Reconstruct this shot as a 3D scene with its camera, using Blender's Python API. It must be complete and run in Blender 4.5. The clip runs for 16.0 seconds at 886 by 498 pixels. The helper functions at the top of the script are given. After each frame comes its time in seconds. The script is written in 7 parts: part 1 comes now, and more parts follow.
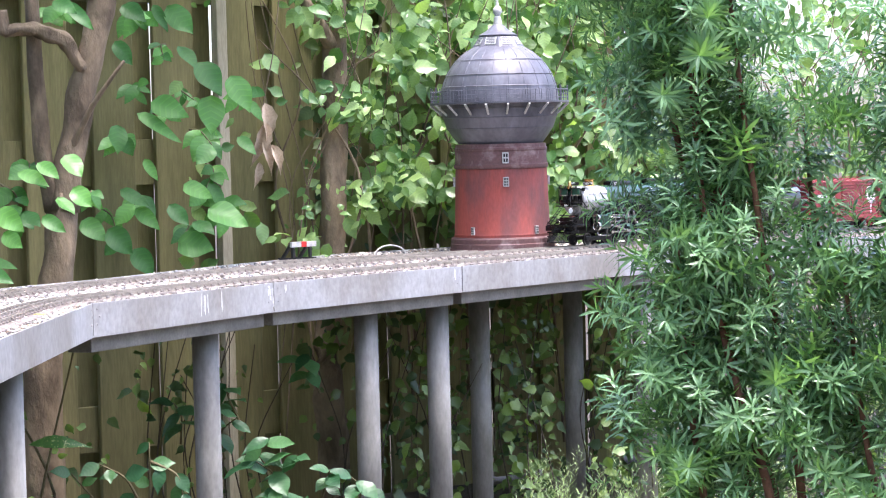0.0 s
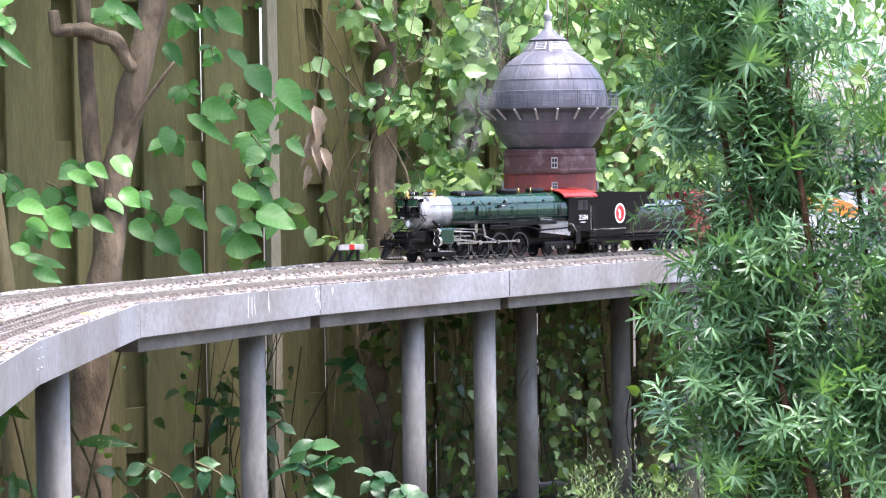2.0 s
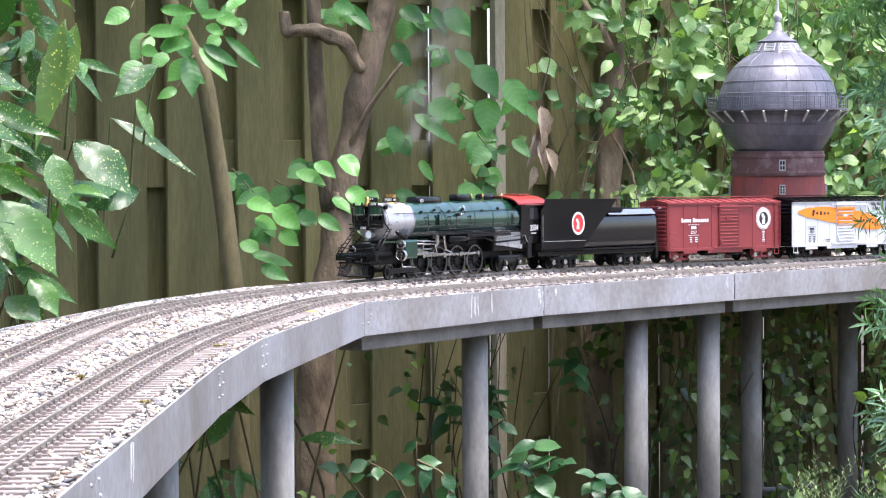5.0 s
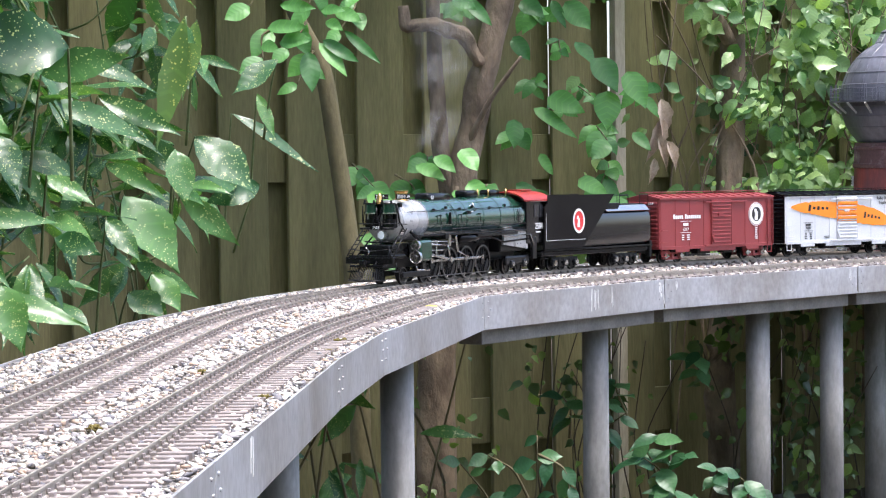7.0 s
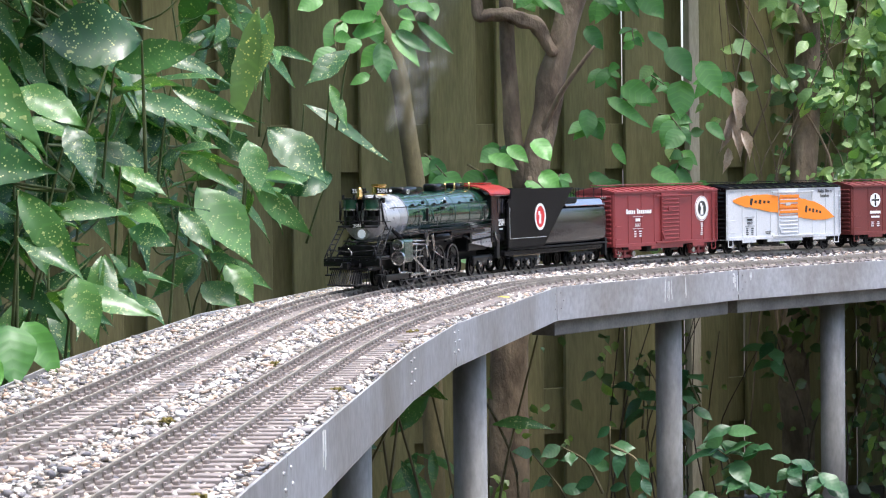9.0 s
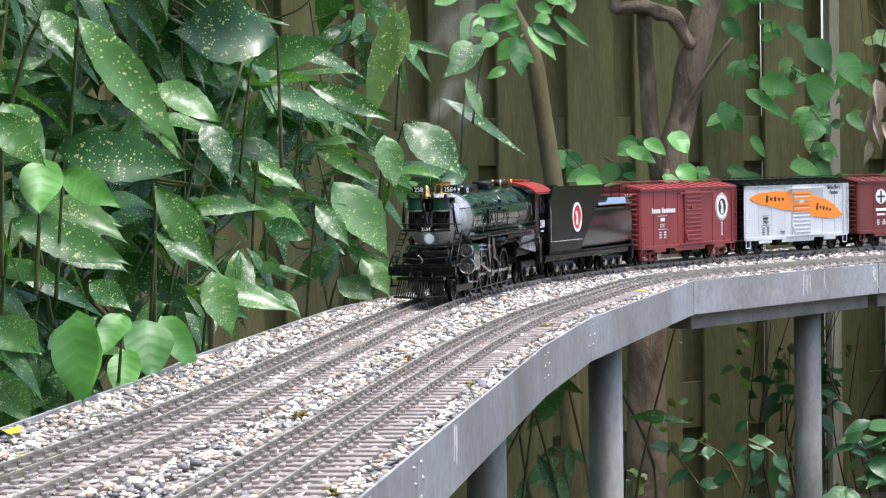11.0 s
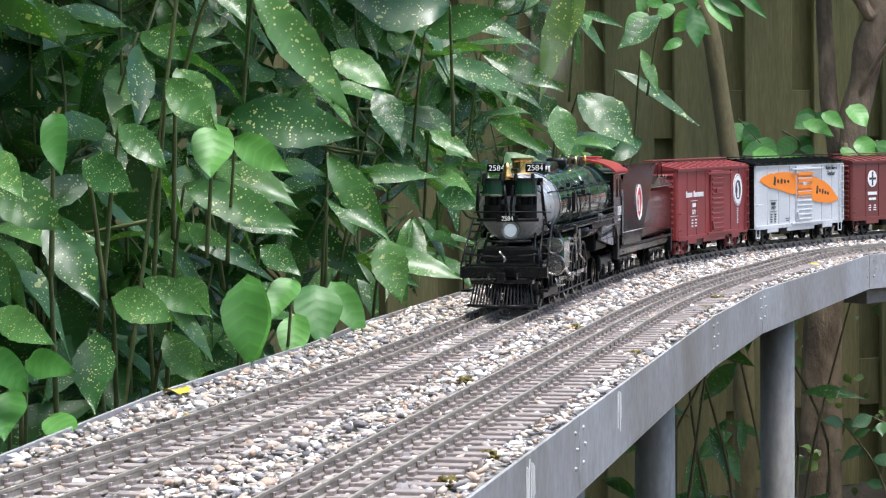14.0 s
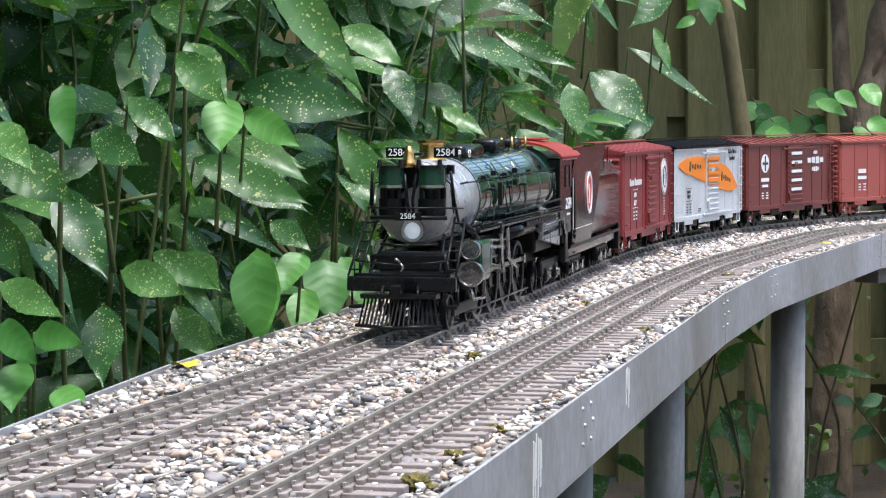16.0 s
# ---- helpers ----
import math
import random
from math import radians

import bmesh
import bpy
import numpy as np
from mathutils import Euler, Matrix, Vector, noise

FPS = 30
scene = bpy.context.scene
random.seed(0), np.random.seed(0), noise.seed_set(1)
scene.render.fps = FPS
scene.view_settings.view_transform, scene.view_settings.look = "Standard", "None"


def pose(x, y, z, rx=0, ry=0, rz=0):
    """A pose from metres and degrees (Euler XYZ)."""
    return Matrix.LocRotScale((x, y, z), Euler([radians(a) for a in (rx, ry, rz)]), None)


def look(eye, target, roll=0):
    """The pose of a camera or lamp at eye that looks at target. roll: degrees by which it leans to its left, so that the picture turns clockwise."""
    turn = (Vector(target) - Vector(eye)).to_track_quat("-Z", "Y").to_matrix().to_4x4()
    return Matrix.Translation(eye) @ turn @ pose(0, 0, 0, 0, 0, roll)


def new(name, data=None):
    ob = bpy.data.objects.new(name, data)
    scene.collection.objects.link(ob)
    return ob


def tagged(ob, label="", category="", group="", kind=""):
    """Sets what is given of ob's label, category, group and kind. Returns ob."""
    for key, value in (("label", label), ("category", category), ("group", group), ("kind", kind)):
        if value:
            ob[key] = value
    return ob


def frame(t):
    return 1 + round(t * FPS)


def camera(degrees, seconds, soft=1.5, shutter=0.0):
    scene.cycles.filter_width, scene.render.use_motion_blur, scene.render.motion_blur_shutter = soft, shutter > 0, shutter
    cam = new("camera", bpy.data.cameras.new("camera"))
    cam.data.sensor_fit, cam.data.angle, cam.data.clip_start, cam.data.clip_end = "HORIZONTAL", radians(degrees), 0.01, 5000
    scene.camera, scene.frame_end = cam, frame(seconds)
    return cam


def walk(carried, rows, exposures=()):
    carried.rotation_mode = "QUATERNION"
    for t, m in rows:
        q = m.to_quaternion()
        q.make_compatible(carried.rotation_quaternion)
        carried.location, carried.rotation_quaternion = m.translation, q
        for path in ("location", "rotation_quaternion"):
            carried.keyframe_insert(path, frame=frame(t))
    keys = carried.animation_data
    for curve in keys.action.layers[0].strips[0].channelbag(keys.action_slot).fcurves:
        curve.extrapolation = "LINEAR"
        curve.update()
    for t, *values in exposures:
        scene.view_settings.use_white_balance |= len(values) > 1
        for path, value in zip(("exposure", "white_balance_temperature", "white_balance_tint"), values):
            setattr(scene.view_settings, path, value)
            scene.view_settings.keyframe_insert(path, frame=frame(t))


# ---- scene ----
cam = camera(22.17, 16.0, 1.15)


def shot(x, y, z, pan, tilt, roll):
    """A camera pose: pan is clockwise from +y, tilt is up from level."""
    a, b = radians(pan), radians(tilt)
    return look((x, y, z), (x + math.sin(a) * math.cos(b), y + math.cos(a) * math.cos(b), z + math.sin(b)), roll)


walk(cam, [
    (0, shot(-0.0008, -0.1118, 1.0245, 0.002, -1.914, -1.440)),
    (0.5, shot(-0.0025, -0.1121, 1.0248, -0.058, -1.943, -1.466)),
    (1, shot(-0.0004, -0.1126, 1.0232, -0.283, -1.916, -1.240)),
    (1.5, shot(-0.0007, -0.1106, 1.0240, -0.645, -1.893, -1.093)),
    (2, shot(0.0041, -0.1080, 1.0222, -1.251, -1.764, -0.852)),
    (2.5, shot(0.0064, -0.1092, 1.0230, -1.989, -1.639, -0.745)),
    (3, shot(0.0108, -0.1103, 1.0222, -3.167, -1.487, -0.682)),
    (3.5, shot(0.0109, -0.1108, 1.0267, -3.979, -1.495, -0.524)),
    (4, shot(0.0094, -0.1112, 1.0269, -4.689, -1.522, -0.376)),
    (4.5, shot(0.0121, -0.1129, 1.0254, -5.771, -1.637, -0.187)),
    (5, shot(0.0147, -0.1137, 1.0272, -7.034, -1.730, -0.347)),
    (7.5, shot(0.0178, -0.1096, 1.0281, -10.498, -1.904, -0.752)),
    (8, shot(0.0153, -0.1079, 1.0291, -10.844, -1.989, -0.873)),
    (10.5, shot(0.0242, -0.1024, 1.0358, -14.558, -2.315, -0.681)),
    (11, shot(0.0274, -0.1065, 1.0353, -15.538, -2.289, -0.918)),
    (11.5, shot(0.0299, -0.1098, 1.0368, -16.369, -2.308, -0.652)),
    (12, shot(0.0318, -0.1093, 1.0345, -17.128, -2.389, -0.560)),
    (12.5, shot(0.0325, -0.1076, 1.0324, -17.950, -2.515, -0.623)),
    (13, shot(0.0343, -0.1076, 1.0295, -18.745, -2.624, -0.586)),
    (13.5, shot(0.0355, -0.1091, 1.0290, -19.537, -2.756, -0.523)),
    (14, shot(0.0409, -0.1083, 1.0274, -20.079, -2.875, -0.548)),
    (14.5, shot(0.0424, -0.1081, 1.0252, -20.468, -3.044, -0.503)),
    (15, shot(0.0440, -0.1042, 1.0249, -20.623, -3.131, -0.407)),
    (15.5, shot(0.0449, -0.1038, 1.0229, -20.433, -3.281, -0.389)),
    (16, shot(0.0439, -0.1050, 1.0238, -20.418, -3.413, -0.240)),
], [(0, 2.20, 6250, 17), (2, 2.16, 6250, 17), (4, 2.04, 6250, 17), (5, 1.97, 6250, 16), (8, 1.66, 6200, 13), (11, 1.46, 6150, 10), (14, 1.36, 6150, 9), (16, 1.36, 6150, 9)])

# ---- light ----
RAIL = 0.80  # height of the rail tops over the ground
world = bpy.data.worlds.new("world")
scene.world = world
world.use_nodes = True
sky = world.node_tree.nodes.new("ShaderNodeTexSky")
sky.sky_type, sky.sun_disc = "NISHITA", False
sky.sun_elevation, sky.sun_rotation = radians(76), radians(126)
sky.dust_density = 3.5  # thin bright haze
world.node_tree.links.new(sky.outputs["Color"], world.node_tree.nodes["Background"].inputs["Color"])
world.node_tree.nodes["Background"].inputs["Strength"].default_value = 0.15
sun = new("sun", bpy.data.lights.new("sun", "SUN"))
sun.data.energy, sun.data.angle, sun.data.color = 1.7, radians(14), (1.0, 0.96, 0.90)
sun.matrix_world = look((0.32, -0.23, 1.6), (0, 0, 0))


# ---- building helpers ----
def part(name, bm, material, parent=None, label="", smooth=False):
    """Link a bmesh as one mesh object under a thing or a part."""
    me = bpy.data.meshes.new(name)
    if smooth:
        for f in bm.faces:
            f.smooth = True
    bm.to_mesh(me)
    bm.free()
    if material:
        me.materials.append(material)
    ob = new(name, me)
    ob.parent = parent
    if label:
        ob["label"] = label
    return ob


def cloud(name, verts, faces, material, parent=None, smooth=False, uvs=None):
    """Link numpy geometry as one mesh object."""
    me = bpy.data.meshes.new(name)
    verts, faces = np.asarray(verts, dtype=np.float32), np.asarray(faces, dtype=np.int32)
    n = faces.shape[1]
    me.vertices.add(len(verts))
    me.vertices.foreach_set("co", verts.ravel())
    me.loops.add(faces.size)
    me.loops.foreach_set("vertex_index", faces.ravel())
    me.polygons.add(len(faces))
    me.polygons.foreach_set("loop_start", np.arange(0, faces.size, n, dtype=np.int32))
    if smooth:
        me.polygons.foreach_set("use_smooth", np.ones(len(faces), dtype=bool))
    me.update(calc_edges=True)
    if uvs is not None:
        layer = me.uv_layers.new(name="UVMap")
        layer.data.foreach_set("uv", np.asarray(uvs, dtype=np.float32)[faces.ravel()].ravel())
    me.validate()
    me.materials.append(material)
    ob = new(name, me)
    ob.parent = parent
    return ob


def box(bm, cx, cy, cz, sx, sy, sz, bevel=0.0, turn=None):
    made = bmesh.ops.create_cube(bm, size=1.0)["verts"]
    m = Matrix.Translation((cx, cy, cz)) @ (turn or Matrix()) @ Matrix.Diagonal((sx, sy, sz, 1))
    bmesh.ops.transform(bm, matrix=m, verts=made)
    if bevel:
        edges = list({e for v in made for e in v.link_edges})
        bmesh.ops.bevel(bm, geom=edges, offset=bevel, segments=2, profile=0.5, affect="EDGES")
    return bm


def rod(bm, p, q, r, r2=None, n=10, caps=True):
    p, q = Vector(p), Vector(q)
    d = q - p
    if d.length < 1e-7:
        return bm
    m = Matrix.Translation((p + q) / 2) @ d.to_track_quat("Z", "Y").to_matrix().to_4x4()
    bmesh.ops.create_cone(bm, cap_ends=caps, segments=n, radius1=r, radius2=r if r2 is None else r2, depth=d.length, matrix=m)
    return bm


def pipe(bm, pts, r, n=6):
    for p, q in zip(pts[:-1], pts[1:]):
        rod(bm, p, q, r, n=n)
    return bm


def lathe(bm, profile, n=48, m=None):
    """Turn (radius, height) pairs round the z axis."""
    m = m or Matrix()
    rings = []
    for r, z in profile:
        if r < 1e-6:
            rings.append([bm.verts.new(m @ Vector((0, 0, z)))])
        else:
            rings.append([bm.verts.new(m @ Vector((r * math.cos(2 * math.pi * i / n), r * math.sin(2 * math.pi * i / n), z))) for i in range(n)])
    for a, b in zip(rings[:-1], rings[1:]):
        for i in range(n):
            j = (i + 1) % n
            quad = [a[i % len(a)], a[j % len(a)], b[j % len(b)], b[i % len(b)]]
            quad = [v for k, v in enumerate(quad) if v not in quad[:k]]
            if len(quad) > 2:
                bm.faces.new(quad)
    return bm


def along_x():
    """Maps the lathe's axis to +x."""
    return pose(0, 0, 0, 0, 90, 0)


def empty(name, m=None):
    ob = new(name)
    ob.empty_display_size = 0.05
    if m is not None:
        ob.matrix_basis = m
    return ob


# ---- lines of the plan ----
def spline(points, step=0.02):
    """A smooth line through the plan, as even steps."""
    p = np.array(points, dtype=float)
    p = np.vstack([2 * p[0] - p[1], p, 2 * p[-1] - p[-2]])
    out = []
    for i in range(len(p) - 3):
        for u in np.arange(40) / 40:
            out.append(((1 - u) ** 3 * p[i] + (3 * u ** 3 - 6 * u ** 2 + 4) * p[i + 1] + (-3 * u ** 3 + 3 * u ** 2 + 3 * u + 1) * p[i + 2] + u ** 3 * p[i + 3]) / 6)
    return np.array(out)


class Line:
    def __init__(self, pts):
        self.p = np.array(pts, dtype=float)
        self.s = np.concatenate([[0], np.cumsum(np.hypot(*np.diff(self.p, axis=0).T))])
        self.length = self.s[-1]

    def at(self, s):
        return np.array([np.interp(s, self.s, self.p[:, 0]), np.interp(s, self.s, self.p[:, 1])])

    def way(self, s, d=0.03):
        w = self.at(s + d) - self.at(s - d)
        return w / np.hypot(*w)

    def off(self, s, side):
        """side > 0: to the right of the way, towards the camera's side of the deck."""
        w = self.way(s)
        return self.at(s) + side * np.array([w[1], -w[0]])


MAIN = Line(spline([(-0.650, 0.488), (-0.679, 0.868), (-0.710, 1.195), (-0.732, 1.466), (-0.776, 1.953), (-0.866, 2.603), (-0.953, 3.200),
                    (-1.006, 3.688), (-0.993, 4.178), (-0.893, 4.684), (-0.762, 5.037), (-0.630, 5.348), (-0.392, 5.730), (-0.140, 6.021),
                    (0.187, 6.357), (0.461, 6.678), (0.973, 7.229), (1.731, 8.034), (2.817, 9.172), (3.688, 10.092)]))
NEAR_EDGE = [(-0.363, 0.542), (-0.436, 1.139), (-0.508, 1.714), (-0.638, 2.767), (-0.680, 3.255), (-0.686, 4.264), (-0.385, 4.937), (0.043, 5.588),
             (0.488, 6.228), (1.356, 7.107), (3.472, 9.331)]
FAR_EDGE = [(-0.759, 0.542), (-0.841, 1.302), (-0.935, 1.796), (-0.993, 2.279), (-1.050, 2.604), (-1.152, 3.472), (-1.139, 4.231), (-1.052, 4.883), (-0.825, 5.371),
            (-0.597, 6.033), (-0.315, 6.705), (0.108, 7.183), (1.085, 7.975), (2.929, 9.873)]
EDGE = Line(NEAR_EDGE)
SOFT_EDGE = Line(spline([EDGE.at(0.2 * i) for i in range(int(EDGE.length / 0.2) + 1)]))


# ---- materials ----
def material(name, base=(0.5, 0.5, 0.5), rough=0.6, metal=0.0):
    m = bpy.data.materials.new(name)
    m.use_nodes = True
    b = m.node_tree.nodes["Principled BSDF"]
    b.inputs["Base Color"].default_value = (*base, 1)
    b.inputs["Roughness"].default_value = rough
    b.inputs["Metallic"].default_value = metal
    return m


def node(m, kind, **values):
    n = m.node_tree.nodes.new(kind)
    for key, value in values.items():
        n.inputs[key.replace("_", " ")].default_value = value
    return n


def link(m, a, b):
    m.node_tree.links.new(a, b)


def bsdf(m):
    return m.node_tree.nodes["Principled BSDF"]


def ramp(m, fac, stops):
    r = m.node_tree.nodes.new("ShaderNodeValToRGB")
    while len(r.color_ramp.elements) < len(stops):
        r.color_ramp.elements.new(0.5)
    for e, (pos, col) in zip(r.color_ramp.elements, stops):
        e.position, e.color = pos, (*col, 1)
    link(m, fac, r.inputs["Fac"])
    return r.outputs["Color"]


def mix(m, fac, a, b, mode="MIX"):
    n = m.node_tree.nodes.new("ShaderNodeMix")
    n.data_type, n.blend_type = "RGBA", mode
    for socket, value in ((n.inputs[0], fac), (n.inputs[6], a), (n.inputs[7], b)):
        if isinstance(value, (int, float)):
            socket.default_value = value
        elif isinstance(value, tuple):
            socket.default_value = (*value, 1)
        else:
            link(m, value, socket)
    return n.outputs[2]


def coords(m, what="Object", scale=(1, 1, 1)):
    t = m.node_tree.nodes.new("ShaderNodeTexCoord")
    p = m.node_tree.nodes.new("ShaderNodeMapping")
    p.inputs["Scale"].default_value = scale
    link(m, t.outputs[what], p.inputs["Vector"])
    return p.outputs["Vector"]


def noise_of(m, vec, scale, detail=4.0, rough=0.6):
    n = node(m, "ShaderNodeTexNoise", Scale=scale, Detail=detail, Roughness=rough)
    link(m, vec, n.inputs["Vector"])
    return n.outputs["Fac"]


def bump(m, height, strength=0.3, distance=0.002):
    b = node(m, "ShaderNodeBump", Strength=strength, Distance=distance)
    link(m, height, b.inputs["Height"])
    link(m, b.outputs["Normal"], bsdf(m).inputs["Normal"])


def worn(name, base, other, rough=0.5, metal=0.0, scale=25.0, fine=180.0, low=0.35, high=0.7, bumpy=0.15, distance=0.0008, stretch=(1, 1, 1)):
    """A surface of two colours in patches, with fine grain."""
    m = material(name, base, rough, metal)
    vec = coords(m, "Object", stretch)
    big, small = noise_of(m, vec, scale), noise_of(m, vec, fine, 3.0)
    col = ramp(m, big, [(low, base), (high, other)])
    col = mix(m, 0.35, col, ramp(m, small, [(0.3, (0.25, 0.25, 0.25)), (0.7, (1, 1, 1))]), "MULTIPLY")
    link(m, col, bsdf(m).inputs["Base Color"])
    r = m.node_tree.nodes.new("ShaderNodeMapRange")
    r.inputs["To Min"].default_value, r.inputs["To Max"].default_value = max(0.03, rough - 0.12), min(1.0, rough + 0.15)
    link(m, big, r.inputs["Value"])
    link(m, r.outputs["Result"], bsdf(m).inputs["Roughness"])
    bump(m, small, bumpy, distance)
    return m


def leaf_material(name, dark, light, rough=0.35, spots=None, veins=True, clear=0.25):
    """A leaf: colour varied leaf by leaf, ribs and, where asked for, pale flecks."""
    m = material(name, dark, rough)
    info = m.node_tree.nodes.new("ShaderNodeObjectInfo")
    geo = m.node_tree.nodes.new("ShaderNodeNewGeometry")
    add = m.node_tree.nodes.new("ShaderNodeMath")
    add.operation = "ADD"
    link(m, info.outputs["Random"], add.inputs[0])
    link(m, geo.outputs["Random Per Island"], add.inputs[1])
    frac = m.node_tree.nodes.new("ShaderNodeMath")
    frac.operation = "FRACT"
    link(m, add.outputs[0], frac.inputs[0])
    mid = tuple((a + b) / 2 for a, b in zip(dark, light))
    col = ramp(m, frac.outputs[0], [(0.0, dark), (0.55, mid), (0.9, light)])
    uv = coords(m, "UV")
    if veins:
        w = m.node_tree.nodes.new("ShaderNodeTexWave")
        w.wave_type, w.bands_direction = "BANDS", "DIAGONAL"
        w.inputs["Scale"].default_value, w.inputs["Distortion"].default_value = 4.0, 1.0
        split = m.node_tree.nodes.new("ShaderNodeSeparateXYZ")
        link(m, uv, split.inputs[0])
        fold = m.node_tree.nodes.new("ShaderNodeMath")
        fold.operation = "ABSOLUTE"
        link(m, split.outputs["X"], fold.inputs[0])
        both = m.node_tree.nodes.new("ShaderNodeCombineXYZ")
        neg = m.node_tree.nodes.new("ShaderNodeMath")
        neg.operation = "MULTIPLY"
        neg.inputs[1].default_value = -0.6
        link(m, fold.outputs[0], neg.inputs[0])
        link(m, neg.outputs[0], both.inputs["X"])
        link(m, split.outputs["Y"], both.inputs["Y"])
        link(m, both.outputs[0], w.inputs["Vector"])
        rib = ramp(m, w.outputs["Fac"], [(0.80, (0.97, 0.97, 0.97)), (1.0, (1.12, 1.12, 1.06))])
        col = mix(m, 1.0, col, rib, "MULTIPLY")
        bump(m, w.outputs["Fac"], 0.12, 0.002)
    if spots:
        shift = m.node_tree.nodes.new("ShaderNodeVectorMath")
        shift.operation = "ADD"
        link(m, uv, shift.inputs[0])
        mul = m.node_tree.nodes.new("ShaderNodeMath")
        mul.operation = "MULTIPLY"
        mul.inputs[1].default_value = 37.0
        link(m, info.outputs["Random"], mul.inputs[0])
        link(m, mul.outputs[0], shift.inputs[1])
        v = m.node_tree.nodes.new("ShaderNodeTexVoronoi")
        v.inputs["Scale"].default_value = 34.0
        link(m, shift.outputs[0], v.inputs["Vector"])
        uneven = m.node_tree.nodes.new("ShaderNodeMath")
        uneven.operation = "MULTIPLY_ADD"
        uneven.inputs[1].default_value, uneven.inputs[2].default_value = 0.9, -0.42
        link(m, noise_of(m, shift.outputs[0], 14.0, 3.0), uneven.inputs[0])
        spread = m.node_tree.nodes.new("ShaderNodeMath")
        spread.operation = "ADD"
        link(m, v.outputs["Distance"], spread.inputs[0])
        link(m, uneven.outputs[0], spread.inputs[1])
        dots = ramp(m, spread.outputs[0], [(0.20, (1, 1, 1)), (0.27, (0, 0, 0))])
        patch = ramp(m, noise_of(m, shift.outputs[0], 3.2, 3.0), [(0.40, (0, 0, 0)), (0.52, (1, 1, 1))])
        big = ramp(m, noise_of(m, shift.outputs[0], 11.0, 2.0), [(0.66, (0, 0, 0)), (0.69, (1, 1, 1))])
        fac = mix(m, 1.0, dots, patch, "MULTIPLY")
        fac = mix(m, 0.6, fac, big, "ADD")
        col = mix(m, fac, col, spots)
    link(m, col, bsdf(m).inputs["Base Color"])
    bsdf(m).inputs["Subsurface Weight"].default_value = 0.0
    bsdf(m).inputs["Coat Weight"].default_value = clear
    bsdf(m).inputs["Coat Roughness"].default_value = 0.25
    # light that shines through the blade
    tr = m.node_tree.nodes.new("ShaderNodeBsdfTranslucent")
    through_col = mix(m, 1.0, col, (1.5, 1.7, 0.5), "MULTIPLY")
    link(m, through_col, tr.inputs["Color"])
    ms = m.node_tree.nodes.new("ShaderNodeMixShader")
    ms.inputs["Fac"].default_value = 0.28
    link(m, bsdf(m).outputs[0], ms.inputs[1])
    link(m, tr.outputs[0], ms.inputs[2])
    link(m, ms.outputs[0], m.node_tree.nodes["Material Output"].inputs["Surface"])
    return m


GALV = worn("galvanised_steel", (0.33, 0.305, 0.285), (0.50, 0.50, 0.525), 0.5, 0.3, 4.0, 90.0, 0.34, 0.60, 0.08, 0.0008, (1, 1, 0.7))
GALV_POST = worn("galvanised_tube", (0.22, 0.213, 0.20), (0.40, 0.39, 0.37), 0.6, 0.25, 14.0, 120.0, 0.35, 0.7, 0.12, 0.0008, (1, 1, 0.35))
SEALANT = material("white_sealant", (0.75, 0.75, 0.75), 0.5)
BEAM = worn("weathered_beam", (0.17, 0.155, 0.14), (0.30, 0.28, 0.25), 0.8, 0.0, 12.0)
SUBDECK = worn("grit_bed", (0.17, 0.155, 0.14), (0.33, 0.31, 0.285), 0.95, 0.0, 60.0, 500.0)
RAIL_METAL = worn("weathered_rail", (0.30, 0.27, 0.235), (0.50, 0.455, 0.40), 0.5, 0.4, 30.0, 300.0)
SLEEPER = worn("weathered_sleeper", (0.19, 0.160, 0.150), (0.37, 0.325, 0.31), 0.75, 0.0, 30.0, 200.0)
PALE_WOOD = worn("pale_post_wood", (0.34, 0.30, 0.21), (0.46, 0.42, 0.32), 0.8, 0.0, 8.0, 80.0, 0.3, 0.7, 0.2, 0.002, (3, 3, 0.4))
FENCE_WOOD = worn("green_grey_wood", (0.165, 0.152, 0.060), (0.31, 0.280, 0.128), 0.8, 0.0, 5.0, 60.0, 0.3, 0.75, 0.3, 0.003, (3.0, 3.0, 0.35))
_tone = ramp(FENCE_WOOD, FENCE_WOOD.node_tree.nodes.new("ShaderNodeObjectInfo").outputs["Random"], [(0.0, (0.68, 0.70, 0.66)), (1.0, (1.08, 1.02, 0.98))])
link(FENCE_WOOD, mix(FENCE_WOOD, 1.0, bsdf(FENCE_WOOD).inputs["Base Color"].links[0].from_socket, _tone, "MULTIPLY"), bsdf(FENCE_WOOD).inputs["Base Color"])
BARK = worn("brown_bark", (0.105, 0.076, 0.050), (0.34, 0.255, 0.17), 0.9, 0.0, 14.0, 70.0, 0.35, 0.7, 0.9, 0.006, (1, 1, 0.5))
GREEN_BARK = worn("olive_bark", (0.10, 0.085, 0.04), (0.19, 0.16, 0.075), 0.85, 0.0, 14.0, 70.0, 0.35, 0.7, 0.6, 0.004, (1, 1, 0.5))
EARTH = worn("dark_earth", (0.035, 0.027, 0.019), (0.09, 0.07, 0.05), 0.95, 0.0, 6.0, 60.0, 0.3, 0.7, 0.8, 0.01)
LEAF_SPOT = leaf_material("spotted_laurel_leaf", (0.022, 0.086, 0.030), (0.095, 0.225, 0.066), 0.38, (0.52, 0.58, 0.26), True, 0.12)
